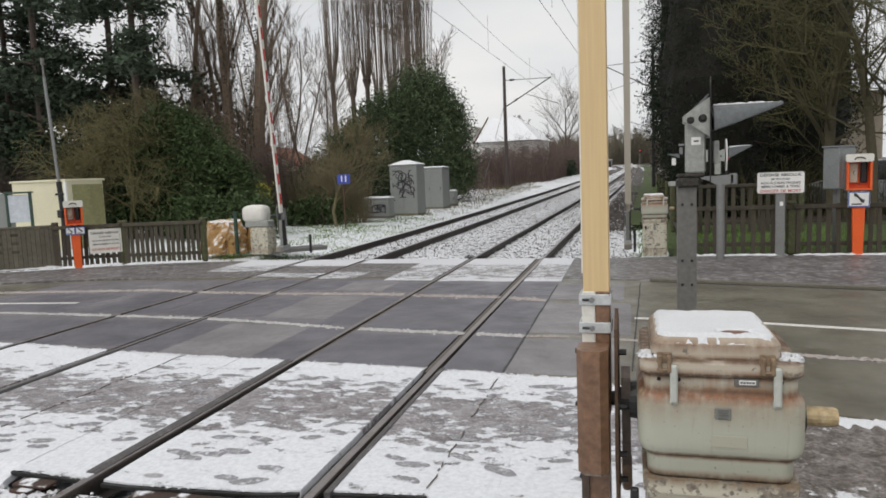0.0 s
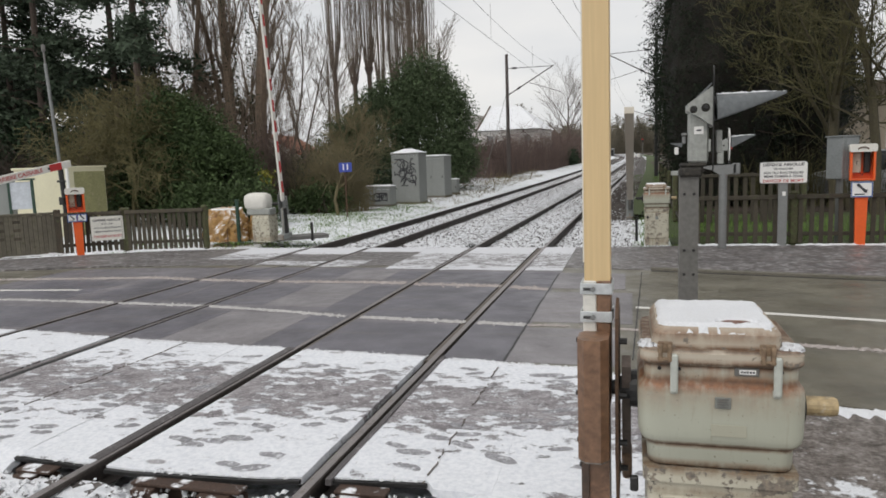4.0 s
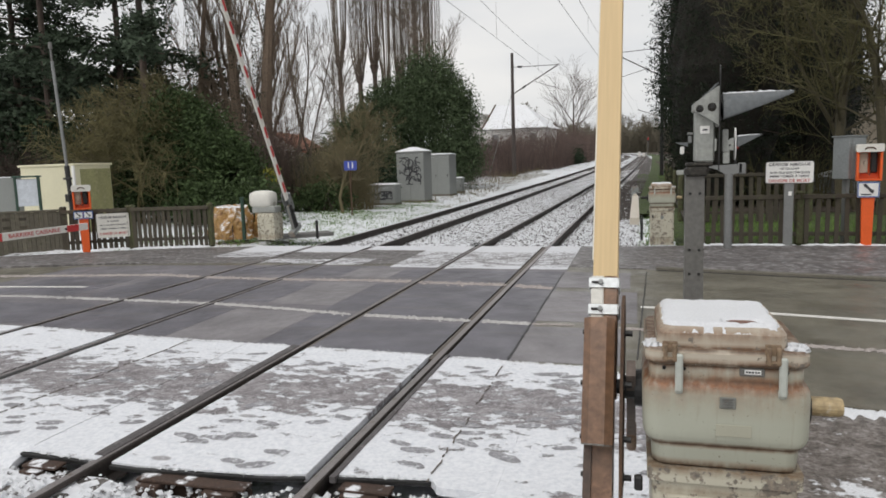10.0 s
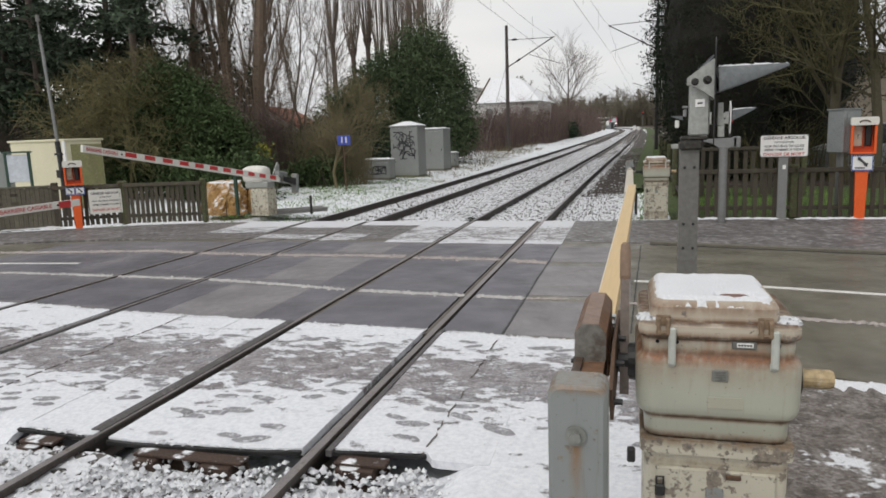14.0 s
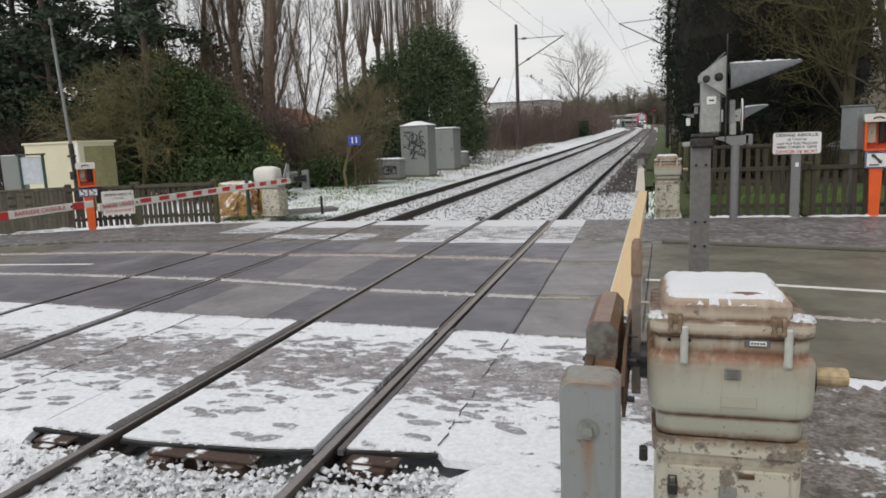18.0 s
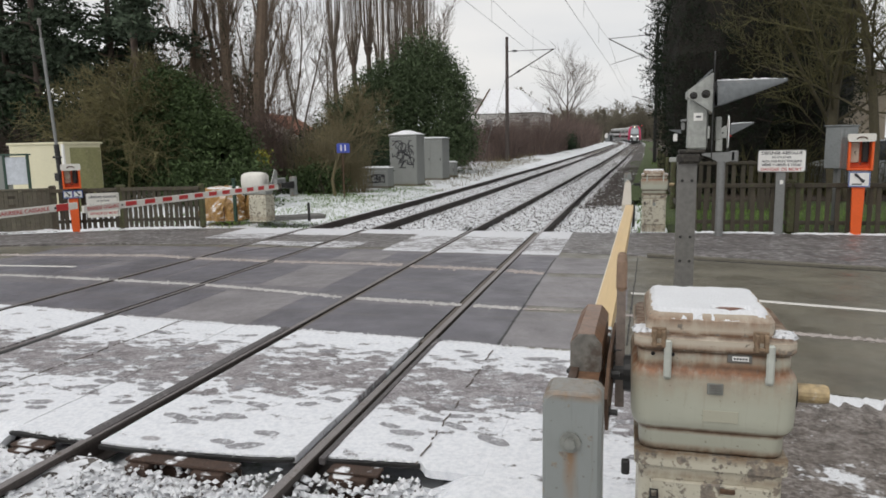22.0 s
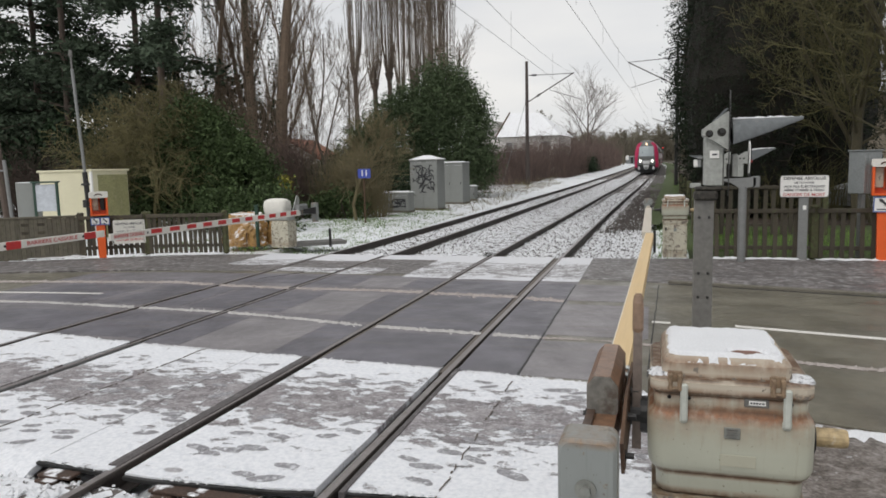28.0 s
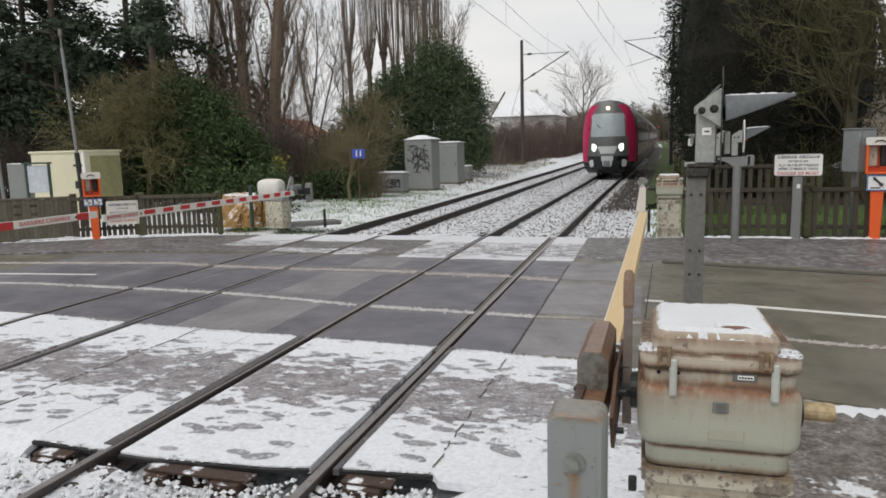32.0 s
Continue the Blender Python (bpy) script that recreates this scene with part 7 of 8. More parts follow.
def bush(x, y, boxes, n, size, seed, material, label, name="bush", per=40, spread=0.32, sticks=0, stick_mat=None, group="evergreen bushes", category="bush"):
    t = thing(name, pose(x, y, rise(y) - 0.1), label, category, group)
    part("leaves", leaf_cloud(lumps(n, boxes, seed, per, spread), size, seed), material, t, tidy=False)
    r = random.Random(seed)
    for i in range(max(sticks, 5)):
        b = boxes[i % len(boxes)]
        a = r.uniform(0, 6.283)
        top = (b[0] + b[3] * 0.8 * math.cos(a) * r.random(), b[1] + b[4] * 0.8 * math.sin(a) * r.random(), b[2] + b[5] * r.uniform(0.2, 0.9))
        foot = (b[0] * 0.8 + r.uniform(-0.3, 0.3), b[1] * 0.8 + r.uniform(-0.3, 0.3), 0)
        mid = tuple((p + q) / 2 + r.uniform(-0.3, 0.3) for p, q in zip(foot, top))
        part("stem", Mesh().tube([foot, mid, top], [0.06, 0.035, 0.012], 5, False), stick_mat or m_bark, t, tidy=False)
    return t


def thicket(x0, x1, y0, y1, h, n, seed, material, label, name="thicket", z=None, thick=0.012, group="thickets", lean=0.5):
    """A tangle of thin shoots over a strip of ground."""
    t = thing(name, pose((x0 + x1) / 2, (y0 + y1) / 2, 0), label, "thicket", group)
    r = random.Random(seed)
    p = Mesh()
    for _ in range(n):
        x, y = r.uniform(x0, x1), r.uniform(y0, y1)
        hh = h * (0.55 + 0.6 * abs(noise.noise((x * 0.35, y * 0.2, seed)))) * r.uniform(0.5, 1.1)
        zb = (rise(y) if z is None else z) - 0.1
        q = Vector((x - (x0 + x1) / 2, y - (y0 + y1) / 2, zb))
        a = r.uniform(0, 6.283)
        l = r.uniform(0.05, lean) * hh
        k = q + Vector((l * 0.35 * math.cos(a), l * 0.35 * math.sin(a), hh * 0.6))
        e = q + Vector((l * math.cos(a), l * math.sin(a), hh))
        p.tube([q, k, e], [thick, thick * 0.7, thick * 0.3], 3, False)
        for _ in range(3):
            s = r.uniform(0.3, 0.95)
            o = q.lerp(k, s / 0.6) if s < 0.6 else k.lerp(e, (s - 0.6) / 0.4)
            b = r.uniform(0, 6.283)
            m = r.uniform(0.15, 0.35) * hh
            p.tube([o, o + Vector((m * math.cos(b), m * math.sin(b), m * r.uniform(0.1, 0.9)))], [thick * 0.6, thick * 0.25], 3, False)
    part("crown", p, material, t, tidy=False)
    return t


# big laurel beside the left fence
bush(-14.5, 17.0, [(-0.9, 0, 2.1, 1.9, 1.7, 2.2), (0.7, 0, 1.8, 2.0, 1.6, 1.9), (1.7, -0.2, 1.3, 1.4, 1.3, 1.7), (-2.0, 0.2, 1.3, 1.3, 1.4, 1.6), (-0.7, 0.2, 3.5, 1.1, 1.0, 1.5), (0.3, 0.1, 3.0, 1.2, 1.0, 1.3), (-0.3, -0.9, 0.7, 2.6, 1.0, 1.0)], 60000, 0.050, 3, m_leaf, "large dark green laurel bush behind the fence", sticks=14, per=70, spread=0.24)
# hollies behind the cabinets
bush(-12.1, 37.2, [(-1.8, 0, 3.4, 2.5, 2.2, 3.2), (1.3, 0.2, 5.0, 2.5, 2.1, 3.5), (2.6, 0, 3.4, 1.7, 2.0, 3.6), (-0.3, 0, 4.9, 2.2, 2, 2.3), (-4.0, 0, 2.4, 1.9, 1.6, 2.6), (2.9, -0.3, 1.6, 1.5, 1.8, 2.0), (0, -0.8, 1.4, 3.6, 1.4, 1.6)], 80000, 0.062, 5, m_holly, "tall dark green holly behind the grey cabinets", sticks=14, per=60, spread=0.34)
bush(-17.5, 37, [(0, 0, 1.5, 2.6, 2, 1.6), (-3, 0.4, 1.0, 2.4, 2, 1.2), (2.0, -1, 1.4, 2, 1.6, 1.6)], 18000, 0.07, 6, m_ivy, "dark evergreen undergrowth beside the holly", sticks=8)
bush(-12.4, 25.0, [(0, 0, 0.8, 1.7, 1.2, 1.1), (-2.2, 0.6, 0.8, 1.7, 1.2, 1.1), (1.8, 1.5, 0.7, 1.4, 1.0, 0.9)], 12000, 0.06, 7, m_ivy, "low dark evergreen shrubs in the undergrowth", sticks=8)
bush(-10.6, 14.8, [(0, 0, 0.5, 0.9, 0.7, 0.9), (-1.8, 0.2, 0.5, 1.0, 0.7, 0.8)], 6000, 0.055, 8, m_leaf, "low green shrub at the foot of the laurel", sticks=5)
bush(-11.0, 16.6, [(0, 0, 1.6, 0.22, 0.15, 0.28), (0.12, 0, 1.3, 0.15, 0.15, 0.15)], 150, 0.045, 9, m_leaf_y, "sprig of yellow leaves before the dark laurel", per=12, spread=0.12, sticks=3)
# mossy shrub over the cabin
bare_tree(-17.0, 16.0, 6.0, 0.10, 21, "mossy bare shrub spreading over the cabin", m_mosstwig, m_mosstwig, "shrubs", name="mossy_shrub", kids=11, spread=0.75, up=0.12, first=0.1, twig=0.010, shrink=0.62, wob=0.2)
bare_tree(-15.6, 15.2, 5.2, 0.09, 22, "mossy bare shrub beside the laurel", m_mosstwig, m_mosstwig, "shrubs", name="mossy_shrub", kids=11, spread=0.75, up=0.12, first=0.1, twig=0.010, shrink=0.62, wob=0.2)
bare_tree(-17.6, 17.6, 5.6, 0.10, 23, "mossy bare shrub at the edge of the wood", m_mosstwig, m_mosstwig, "shrubs", name="mossy_shrub", kids=11, spread=0.75, up=0.12, first=0.1, twig=0.010, shrink=0.62, wob=0.2)
# pale shrub by the plaque
bush(-10.6, 20.6, [(0, 0, 0.5, 0.9, 0.6, 0.7), (-1.0, 0.3, 0.4, 0.8, 0.6, 0.5)], 4500, 0.045, 28, m_leaf, "low ivy and shrubs under the pale shrub", sticks=5, per=40, spread=0.2)
bare_tree(-9.5, 19.6, 4.4, 0.075, 24, "small pale brown bare shrub by the blue plaque", m_pale, m_pale, "shrubs", name="pale_shrub", kids=11, spread=0.6, up=0.25, first=0.28, twig=0.007, shrink=0.6, wob=0.14)
thicket(-12.2, -8.8, 20.8, 22.2, 4.2, 560, 25, m_pale, "olive brown shoots of a bare shrub", thick=0.008, lean=0.4)
thicket(-15.0, -11.2, 23.0, 25.0, 4.9, 300, 31, m_twig, "grey bare shoots before the red-roofed house", thick=0.009, lean=0.35)
bare_tree(-16.2, 30, 10.5, 0.075, 32, "fine-twigged bare tree between the ivied trunks and the poplars", m_twig, m_twig, kids=9, spread=0.45, up=0.3, first=0.3, twig=0.005, shrink=0.42, wob=0.1, limb=0.25)
thicket(-14.6, -12.5, 20.2, 21.6, 5.4, 420, 29, m_leaf_b, "reddish brown bare shoots beside the ivied trunks", thick=0.010, lean=0.3)
thicket(-30, -16, 19.5, 22.5, 4.4, 800, 26, m_drytwig, "dark brown bare undergrowth behind the cabin", thick=0.016)
bush(-24, 25, [(-6, 0, 2.2, 5, 2, 2.6), (3, 0, 2.0, 4.5, 2, 2.4), (6.5, 1, 1.3, 2.4, 2, 1.6), (-12, 0, 2.6, 4, 2, 3.2)], 38000, 0.10, 27, m_ivy, "dark ivy-grown undergrowth at the edge of the wood", sticks=20)
# ivied trunks and reddish tall trees
for i, (x, y, h, r0, iv) in enumerate(((-18.4, 27, 20, 0.34, 500), (-16.9, 26.8, 21, 0.38, 500), (-21.4, 27.5, 20, 0.20, 400), (-19.8, 29, 19, 0.18, 600), (-23.5, 28.5, 20, 0.14, 500))):
    bare_tree(x, y, h, r0, 30 + i, "tall bare tree with reddish ivied trunk", m_bark_r, m_twig_r, "ivied trees", kids=16, spread=0.36, up=0.42, first=0.15, twig=0.008, shrink=0.30, wob=0.05, limb=0.2, ivy=iv * 3, ivy_r=0.16)
for i, (x, y, h) in enumerate(((-22.6, 44, 15), (-24.6, 45, 16), (-21.4, 46, 13), (-26.5, 46, 16), (-23.4, 52, 15))):
    bare_tree(x, y, h, 0.12, 50 + i, "slender bare tree in the wood", m_twig, m_twig, kids=8, spread=0.42, up=0.36, first=0.2, twig=0.011, shrink=0.42, limb=0.33)


# cedars
def cedar(x, y, h, seed, low, reach, gap):
    t = thing("cedar", pose(x, y, rise(y) - 0.1), "tall dark cedar with layered drooping boughs", "tree", "cedars")
    r = random.Random(seed)
    w, pts = Mesh(), []
    w.tube([(0, 0, 0), (0.1, 0.05, h * 0.5), (0, 0, h)], [0.20, 0.15, 0.05], 9, False)
    z = low
    while z < h - 1:
        for _ in range(0 if gap[0] < z < gap[1] else 4):
            a, l = r.uniform(0, 6.283), r.uniform(0.55, 1.0) * (reach * (1 - (z / h) ** 2.2) + 0.8)
            e = Vector((l * math.cos(a), l * math.sin(a), z + r.uniform(-0.9, 0.5)))
            o = Vector((0, 0, z))
            w.tube([o, o.lerp(e, 0.5) + Vector((0, 0, 0.35)), e], [0.09, 0.05, 0.015], 4, False)
            for s in np.linspace(0.25, 1.0, int(l * 6)):
                q = o.lerp(e, s) + Vector((0, 0, 0.35 * math.sin(3.14 * s)))
                for _ in range(23):
                    pts.append((q.x + r.gauss(0, 0.42), q.y + r.gauss(0, 0.42), q.z + r.gauss(-0.15, 0.24)))
        z += r.uniform(0.8, 1.25)
    part("trunk", w, m_bark, t, tidy=False)
    part("foliage", leaf_cloud(pts, 0.10, seed, 0.5), m_cedar, t, tidy=False)


for i, (x, y, h, lo, reach, gap) in enumerate(((-21.6, 23.6, 21, 7.7, 3.4, (9.2, 10.3)), (-29.4, 25.5, 22, 5.0, 4.0, (9.0, 11.2)), (-33, 27, 22, 5, 4.6, (0, 0)), (-25.4, 26.5, 21, 6.0, 3.2, (9.3, 10.6)))):
    cedar(x, y, h, 60 + i, lo, reach, gap)


bush(-33, 38, [(-8, 0, 5, 6, 3, 4.6), (0, 1, 4, 5, 3, 4.6), (6, 0, 3.5, 4, 3, 4.2), (-14, 0, 6, 5, 3, 5.4)], 11000, 0.20, 68, m_leaf_d, "dense dark evergreens at the back of the wood", sticks=14, spread=0.6)
thicket(-24, -15, 20.5, 24, 6.5, 360, 69, m_twig_r, "tall reddish brown bare shoots behind the laurel", thick=0.014, lean=0.3)


thicket(-23, -15.5, 25, 29, 12, 360, 64, m_twig_r, "fine upright shoots among the ivied trunks", thick=0.012, lean=0.12)


# pollarded poplars
def poplar(x, y, knob, h, seed, shoots):
    t = thing("pollard_poplar", pose(x, y, rise(y) - 0.1), "pollarded poplar with a bundle of upright bare shoots", "tree", "pollard poplars")
    r = random.Random(seed)
    w = Mesh().tube([(0, 0, 0), (0.1, 0, knob * 0.5), (0, 0, knob - 0.5), (0, 0, knob + 0.3)], [0.32, 0.24, 0.24, 0.5], 9)
    f = Mesh()
    for _ in range(shoots):
        a, l = r.uniform(0, 6.283), r.uniform(0.2, 1.25)
        q = Vector((0.3 * math.cos(a), 0.3 * math.sin(a), knob + r.uniform(-0.4, 0.3)))
        hh = h * r.uniform(0.6, 1.0)
        e = Vector((l * math.cos(a), l * math.sin(a), knob + hh))
        k = q.lerp(e, 0.3) + Vector((0.25 * l * math.cos(a), 0.25 * l * math.sin(a), 0))
        f.tube([q, k, e], [0.038, 0.030, 0.010], 4, False)
        for s in (0.45, 0.6, 0.75, 0.85):
            o = k.lerp(e, s)
            b = r.uniform(0, 6.283)
            f.tube([o, o + Vector((0.3 * math.cos(b), 0.3 * math.sin(b), hh * 0.16))], [0.02, 0.008], 3, False)
    part("trunk", w, m_bark, t, tidy=False)
    part("crown", f, m_twig, t, tidy=False)


for i, (x, k, h) in enumerate(((-26.9, 11.7, 13), (-25.1, 10.2, 11), (-23.8, 11.2, 13), (-22.0, 9.4, 14), (-20.9, 9.0, 15), (-19.7, 8.5, 16), (-18.6, 8.5, 16), (-17.6, 8.0, 16))):
    poplar(x, 60 + 0.8 * (i % 3), k, h, 70 + i, 44)
bare_tree(-11.1, 47, 17.5, 0.15, 80, "slim bare tree behind the holly", m_twig, m_twig, kids=9, spread=0.5, up=0.3, first=0.35, twig=0.011, shrink=0.42)
thicket(-27, -15, 41, 45, 7.5, 330, 79, m_twig, "thin bare undergrowth at the edge of the wood", thick=0.014, lean=0.3)
# brambles along the line
thicket(-17, -9.2, 58, 72, 6.0, 1500, 81, m_leaf_b, "reddish brown bramble thicket along the line", thick=0.02)
thicket(-15, -7.2, 74, 110, 6.3, 2300, 82, m_leaf_b, "reddish brown bramble thicket along the line", thick=0.025)
thicket(-13, -7.0, 165, 225, 3.0, 1200, 87, m_twig_r, "reddish brown bare thicket beside the bend", thick=0.04)
thicket(-16, -9.5, 226, 262, 4.8, 700, 88, m_leaf_b, "reddish brown bare thicket beyond the hut", thick=0.05)
thicket(-14, -6.0, 110, 190, 7.2, 2000, 83, m_leaf_b, "reddish brown bare thicket beside the curve", thick=0.04)
for i, (x, y) in enumerate(((-10.2, 83), (-10.6, 99), (-9.8, 112), (-9.9, 57), (-10.3, 128), (-9.0, 66))):
    thicket(x - 1.6, x + 1.3, y - 3, y + 3, 0.9, 90, 190 + i, m_pale if i % 2 else m_leaf_b, "low dry scrub at the edge of the snowy lineside", thick=0.016, lean=0.8)
thicket(-16.5, -9.6, 42, 56, 2.6, 500, 84, m_leaf_b, "low brown brambles beside the mast", thick=0.016)
bush(-8.5, 112, [(0, 0, 1.2, 1.6, 3, 1.6), (0.6, -9, 1.0, 1.3, 3, 1.3)], 5000, 0.14, 85, m_ivy, "green ivy patch among the brambles", sticks=5)
bare_tree(-12.6, 165, 19, 0.32, 186, "spreading bare tree against the pale sky", m_bark, m_bark, kids=7, spread=0.5, up=0.22, first=0.12, twig=0.024, shrink=0.72, wob=0.05, limb=0.6)
for i, (x, y, h) in enumerate(((-20, 150, 13), (-6, 205, 10), (-14, 215, 11), (4, 330, 17), (-4, 350, 18), (10, 340, 17), (-12, 330, 15), (16, 330, 18), (-20, 340, 15), (6, 300, 13), (-28, 330, 14), (-36, 320, 15), (-44, 310, 14), (24, 340, 18))):
    bare_tree(x, y, h, 0.3, 90 + i, "distant bare tree at the bend of the line", m_farwood, m_farwood, kids=9, spread=0.6, up=0.3, first=0.15, twig=0.06, shrink=0.5)
thicket(-60, 30, 300, 345, 17, 5200, 110, m_farwood, "distant bare wood at the bend of the line", thick=0.12)


# cypresses beside the line on the other side
def cypress(x, y, h, rad, seed, n):
    t = thing("cypress", pose(x, y, rise(y) - 0.1), "tall dark cypress with brown inner twigs", "tree", "cypresses")
    r = np.random.RandomState(seed)
    w = Mesh().tube([(0, 0, 0), (0, 0, h)], [0.3, 0.05], 8, False)
    rr = random.Random(seed)
    for _ in range(420):
        z = rr.uniform(0.6, h * 0.95)
        a, l = rr.uniform(0, 6.283), rad * rr.uniform(0.6, 1.0) * (1 - 0.5 * (z / h) ** 2)
        w.tube([(0, 0, z), (l * math.cos(a), l * math.sin(a), z + l * rr.uniform(-0.25, 0.35))], [0.03, 0.008], 3, False)
    part("trunk", w, m_drytwig, t, "brown trunk and dead inner twigs", tidy=False)
    # added solid core: closes sky gaps, its near-black stands for inner shade
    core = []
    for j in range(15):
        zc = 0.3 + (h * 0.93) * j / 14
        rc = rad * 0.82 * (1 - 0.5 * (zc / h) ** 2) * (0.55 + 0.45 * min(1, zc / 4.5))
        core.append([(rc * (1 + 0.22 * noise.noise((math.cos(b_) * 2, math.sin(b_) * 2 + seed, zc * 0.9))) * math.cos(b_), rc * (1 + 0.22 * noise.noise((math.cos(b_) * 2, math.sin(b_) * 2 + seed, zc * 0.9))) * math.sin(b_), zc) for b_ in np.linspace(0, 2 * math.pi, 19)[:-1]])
    part("opaque_core", Mesh().loft(core), m_inner, t, "added near-black core for the dense, shaded inner foliage", tidy=False)
    m = int(n * (2.6 if y < 32 else 1.3)) // 30
    z = r.uniform(0.01, 1, m) * h
    a = r.uniform(0, 6.283, m)
    rd = rad * (1 - 0.5 * (z / h) ** 2) * r.uniform(0.75, 1.08, m) * (0.55 + 0.45 * np.minimum(1, z / 4.5))
    c = np.repeat(np.stack([rd * np.cos(a), rd * np.sin(a), z], 1), 30, 0)
    out = np.repeat(np.stack([np.cos(a), np.sin(a), r.uniform(-0.5, 0.35, m)], 1), 30, 0)
    c += out * (r.uniform(-0.75, 0.35, len(c)))[:, None] + r.normal(size=c.shape) * np.array([0.11, 0.11, 0.10])
    part("foliage", leaf_cloud(c, 0.030 if y < 32 else 0.055, seed, 0.0, 2.2), m_leaf_d, t, tidy=False)


for i, (x, y, h, rad, n) in enumerate(((5.0, 20.5, 17, 2.5, 28000), (5.25, 25.5, 18, 2.6, 20000), (5.5, 31, 18, 2.7, 17000), (5.9, 37, 18, 2.8, 14000), (6.5, 44, 18, 2.9, 12000), (8.3, 24.5, 17, 2.4, 30000), (8.0, 52, 17, 3, 7000), (9.0, 62, 17, 3, 6000), (9.6, 76, 17, 3.2, 6000), (10.4, 92, 16, 3.4, 6000), (11.0, 112, 15, 3.6, 6000), (11.0, 135, 14, 3.8, 6000))):
    cypress(x, y, h, rad, 120 + i, n)
# mossy bare trees over the fence
for i, (x, y, h, r0, ln) in enumerate(((7.7, 16.5, 10.5, 0.17, (-0.12, 0)), (8.5, 15.8, 11, 0.15, (0.02, 0.0)), (9.6, 17, 11, 0.19, (0.1, 0)), (11.5, 16, 11, 0.2, (0.02, 0)), (8.3, 17.4, 9, 0.09, (-0.14, -0.05)), (13.5, 18, 11, 0.2, (0.0, 0)))):
    bare_tree(x, y, h, r0, 140 + i, "bare tree with mossy greenish branches behind the fence", m_mossbark, m_mossdark, "mossy trees", kids=11, spread=0.6, up=0.16, first=0.25, twig=0.008, shrink=0.48, lean=ln, wob=0.14, limb=0.34)
thicket(5.5, 14, 18.3, 20, 3.0, 400, 150, m_mossdark, "brown undergrowth below the trees", thick=0.014)


# grass
def grass(n, area, seed, h):
    p, r = Mesh(), random.Random(seed)
    for _ in range(n):
        x, y = area(r)
        z = land_z(x, y) - 0.01
        a, b = r.uniform(0, 6.283), r.uniform(-0.5, 0.5)
        hh = h * r.uniform(0.5, 1.3)
        c, s = 0.012 * math.cos(a), 0.012 * math.sin(a)
        p.add([(x - c, y - s, z), (x + c, y + s, z), (x + b * hh * math.cos(a + 1.5), y + b * hh * math.sin(a + 1.5), z + hh)], [(0, 1, 2)])
    return p


def tuft_spot(r, x0, x1, y0, y1):
    while True:
        x, y = r.uniform(x0, x1), r.uniform(y0, y1)
        if noise.noise((x * 0.8, y * 0.8, 9)) > r.uniform(-0.5, 0.35):
            return x, y


for nm, n, ar, h in (("grass_right", 22000, lambda r: (r.uniform(3.2, 13), 8.85 + 6.5 * r.random() ** 1.3), 0.14), ("grass_left", 9000, lambda r: tuft_spot(r, -11.5, -6.4, 8.8, 26), 0.07), ("dry_grass", 5000, lambda r: tuft_spot(r, -10.0, -6.2, 24, 62), 0.16), ("grass_line", 17000, lambda r: tuft_spot(r, 1.9, 4.4, 8.9, 60), 0.09)):
    tagged(part(nm, grass(n, ar, 7, h), m_pale if nm == "dry_grass" else m_grass, tidy=False), "dry pale grass tufts in the snow" if nm == "dry_grass" else "short green winter grass", "grass", "", "stuff")
tuft = Mesh()
rt = random.Random(3)
for _ in range(60):
    a, l = rt.uniform(0, 6.283), rt.uniform(0.05, 0.14)
    x, y = rt.gauss(0, 0.05), rt.gauss(0, 0.04)
    tuft.add([(x - 0.006, y, 0), (x + 0.006, y, 0), (x + l * math.cos(a), y + l * math.sin(a), rt.uniform(0.12, 0.28))], [(0, 1, 2)])
gt = thing("grass_tuft", pose(-1.62, 8.98, -0.12), "dark green grass tuft in the snowy ballast", "grass")
part("blades", tuft, m_leaf_d, gt, tidy=False)
# ---- house beyond the brambles ----
m_farpane = mat("curtained_pane", (0.30, 0.30, 0.30), 0.2, 0, 5, 1, 0.2, relief=0)
house = thing("house", pose(-15.5, 92, 0.8, 0, 0, -6), "pale rendered house with a snowy hipped roof beyond the brambles", "house")
part("wall_shell", Mesh().box((1.7, 0, 2.6), (8.4, 8.0, 5.2), 0.02).box((-5.8, 1.5, 2.6), (5.0, 6.0, 5.2), 0.02), m_house, house)
ridge_l, ridge_r = (-1.9, 0, 8.75), (2.4, 0, 8.6)
eaves = [(-2.6, -4.4, 5.2), (6.3, -4.4, 5.2), (6.3, 4.4, 5.2), (-2.6, 4.4, 5.2)]
part("roof", Mesh().add(eaves + [ridge_l, ridge_r], [(0, 1, 5, 4), (1, 2, 5), (2, 3, 4, 5), (3, 2, 1, 0)]), m_roof, house, "snow-covered hipped roof")
part("gable_wall", Mesh().add([(-2.55, -4.2, 5.22), (-2.55, 4.2, 5.22), (-1.95, 0, 8.65)], [(0, 1, 2)]), m_house, house)
part("wing_roof", Mesh().prism([(-8.6, 5.1), (-3.3, 5.1), (-3.3, 7.6), (-5.6, 7.7)], -1.8, 4.8, "y"), m_roof, house, "snow-covered wing roof")
part("verge_board", Mesh().tube([(-2.62, -4.42, 5.22), (-1.92, -0.02, 8.81)], 0.11, 6), m_tie, house, "brown verge board")
part("gutter", Mesh().tube([(-2.5, -4.45, 5.16), (6.2, -4.45, 5.16)], 0.07, 6), m_blockgrey, house)
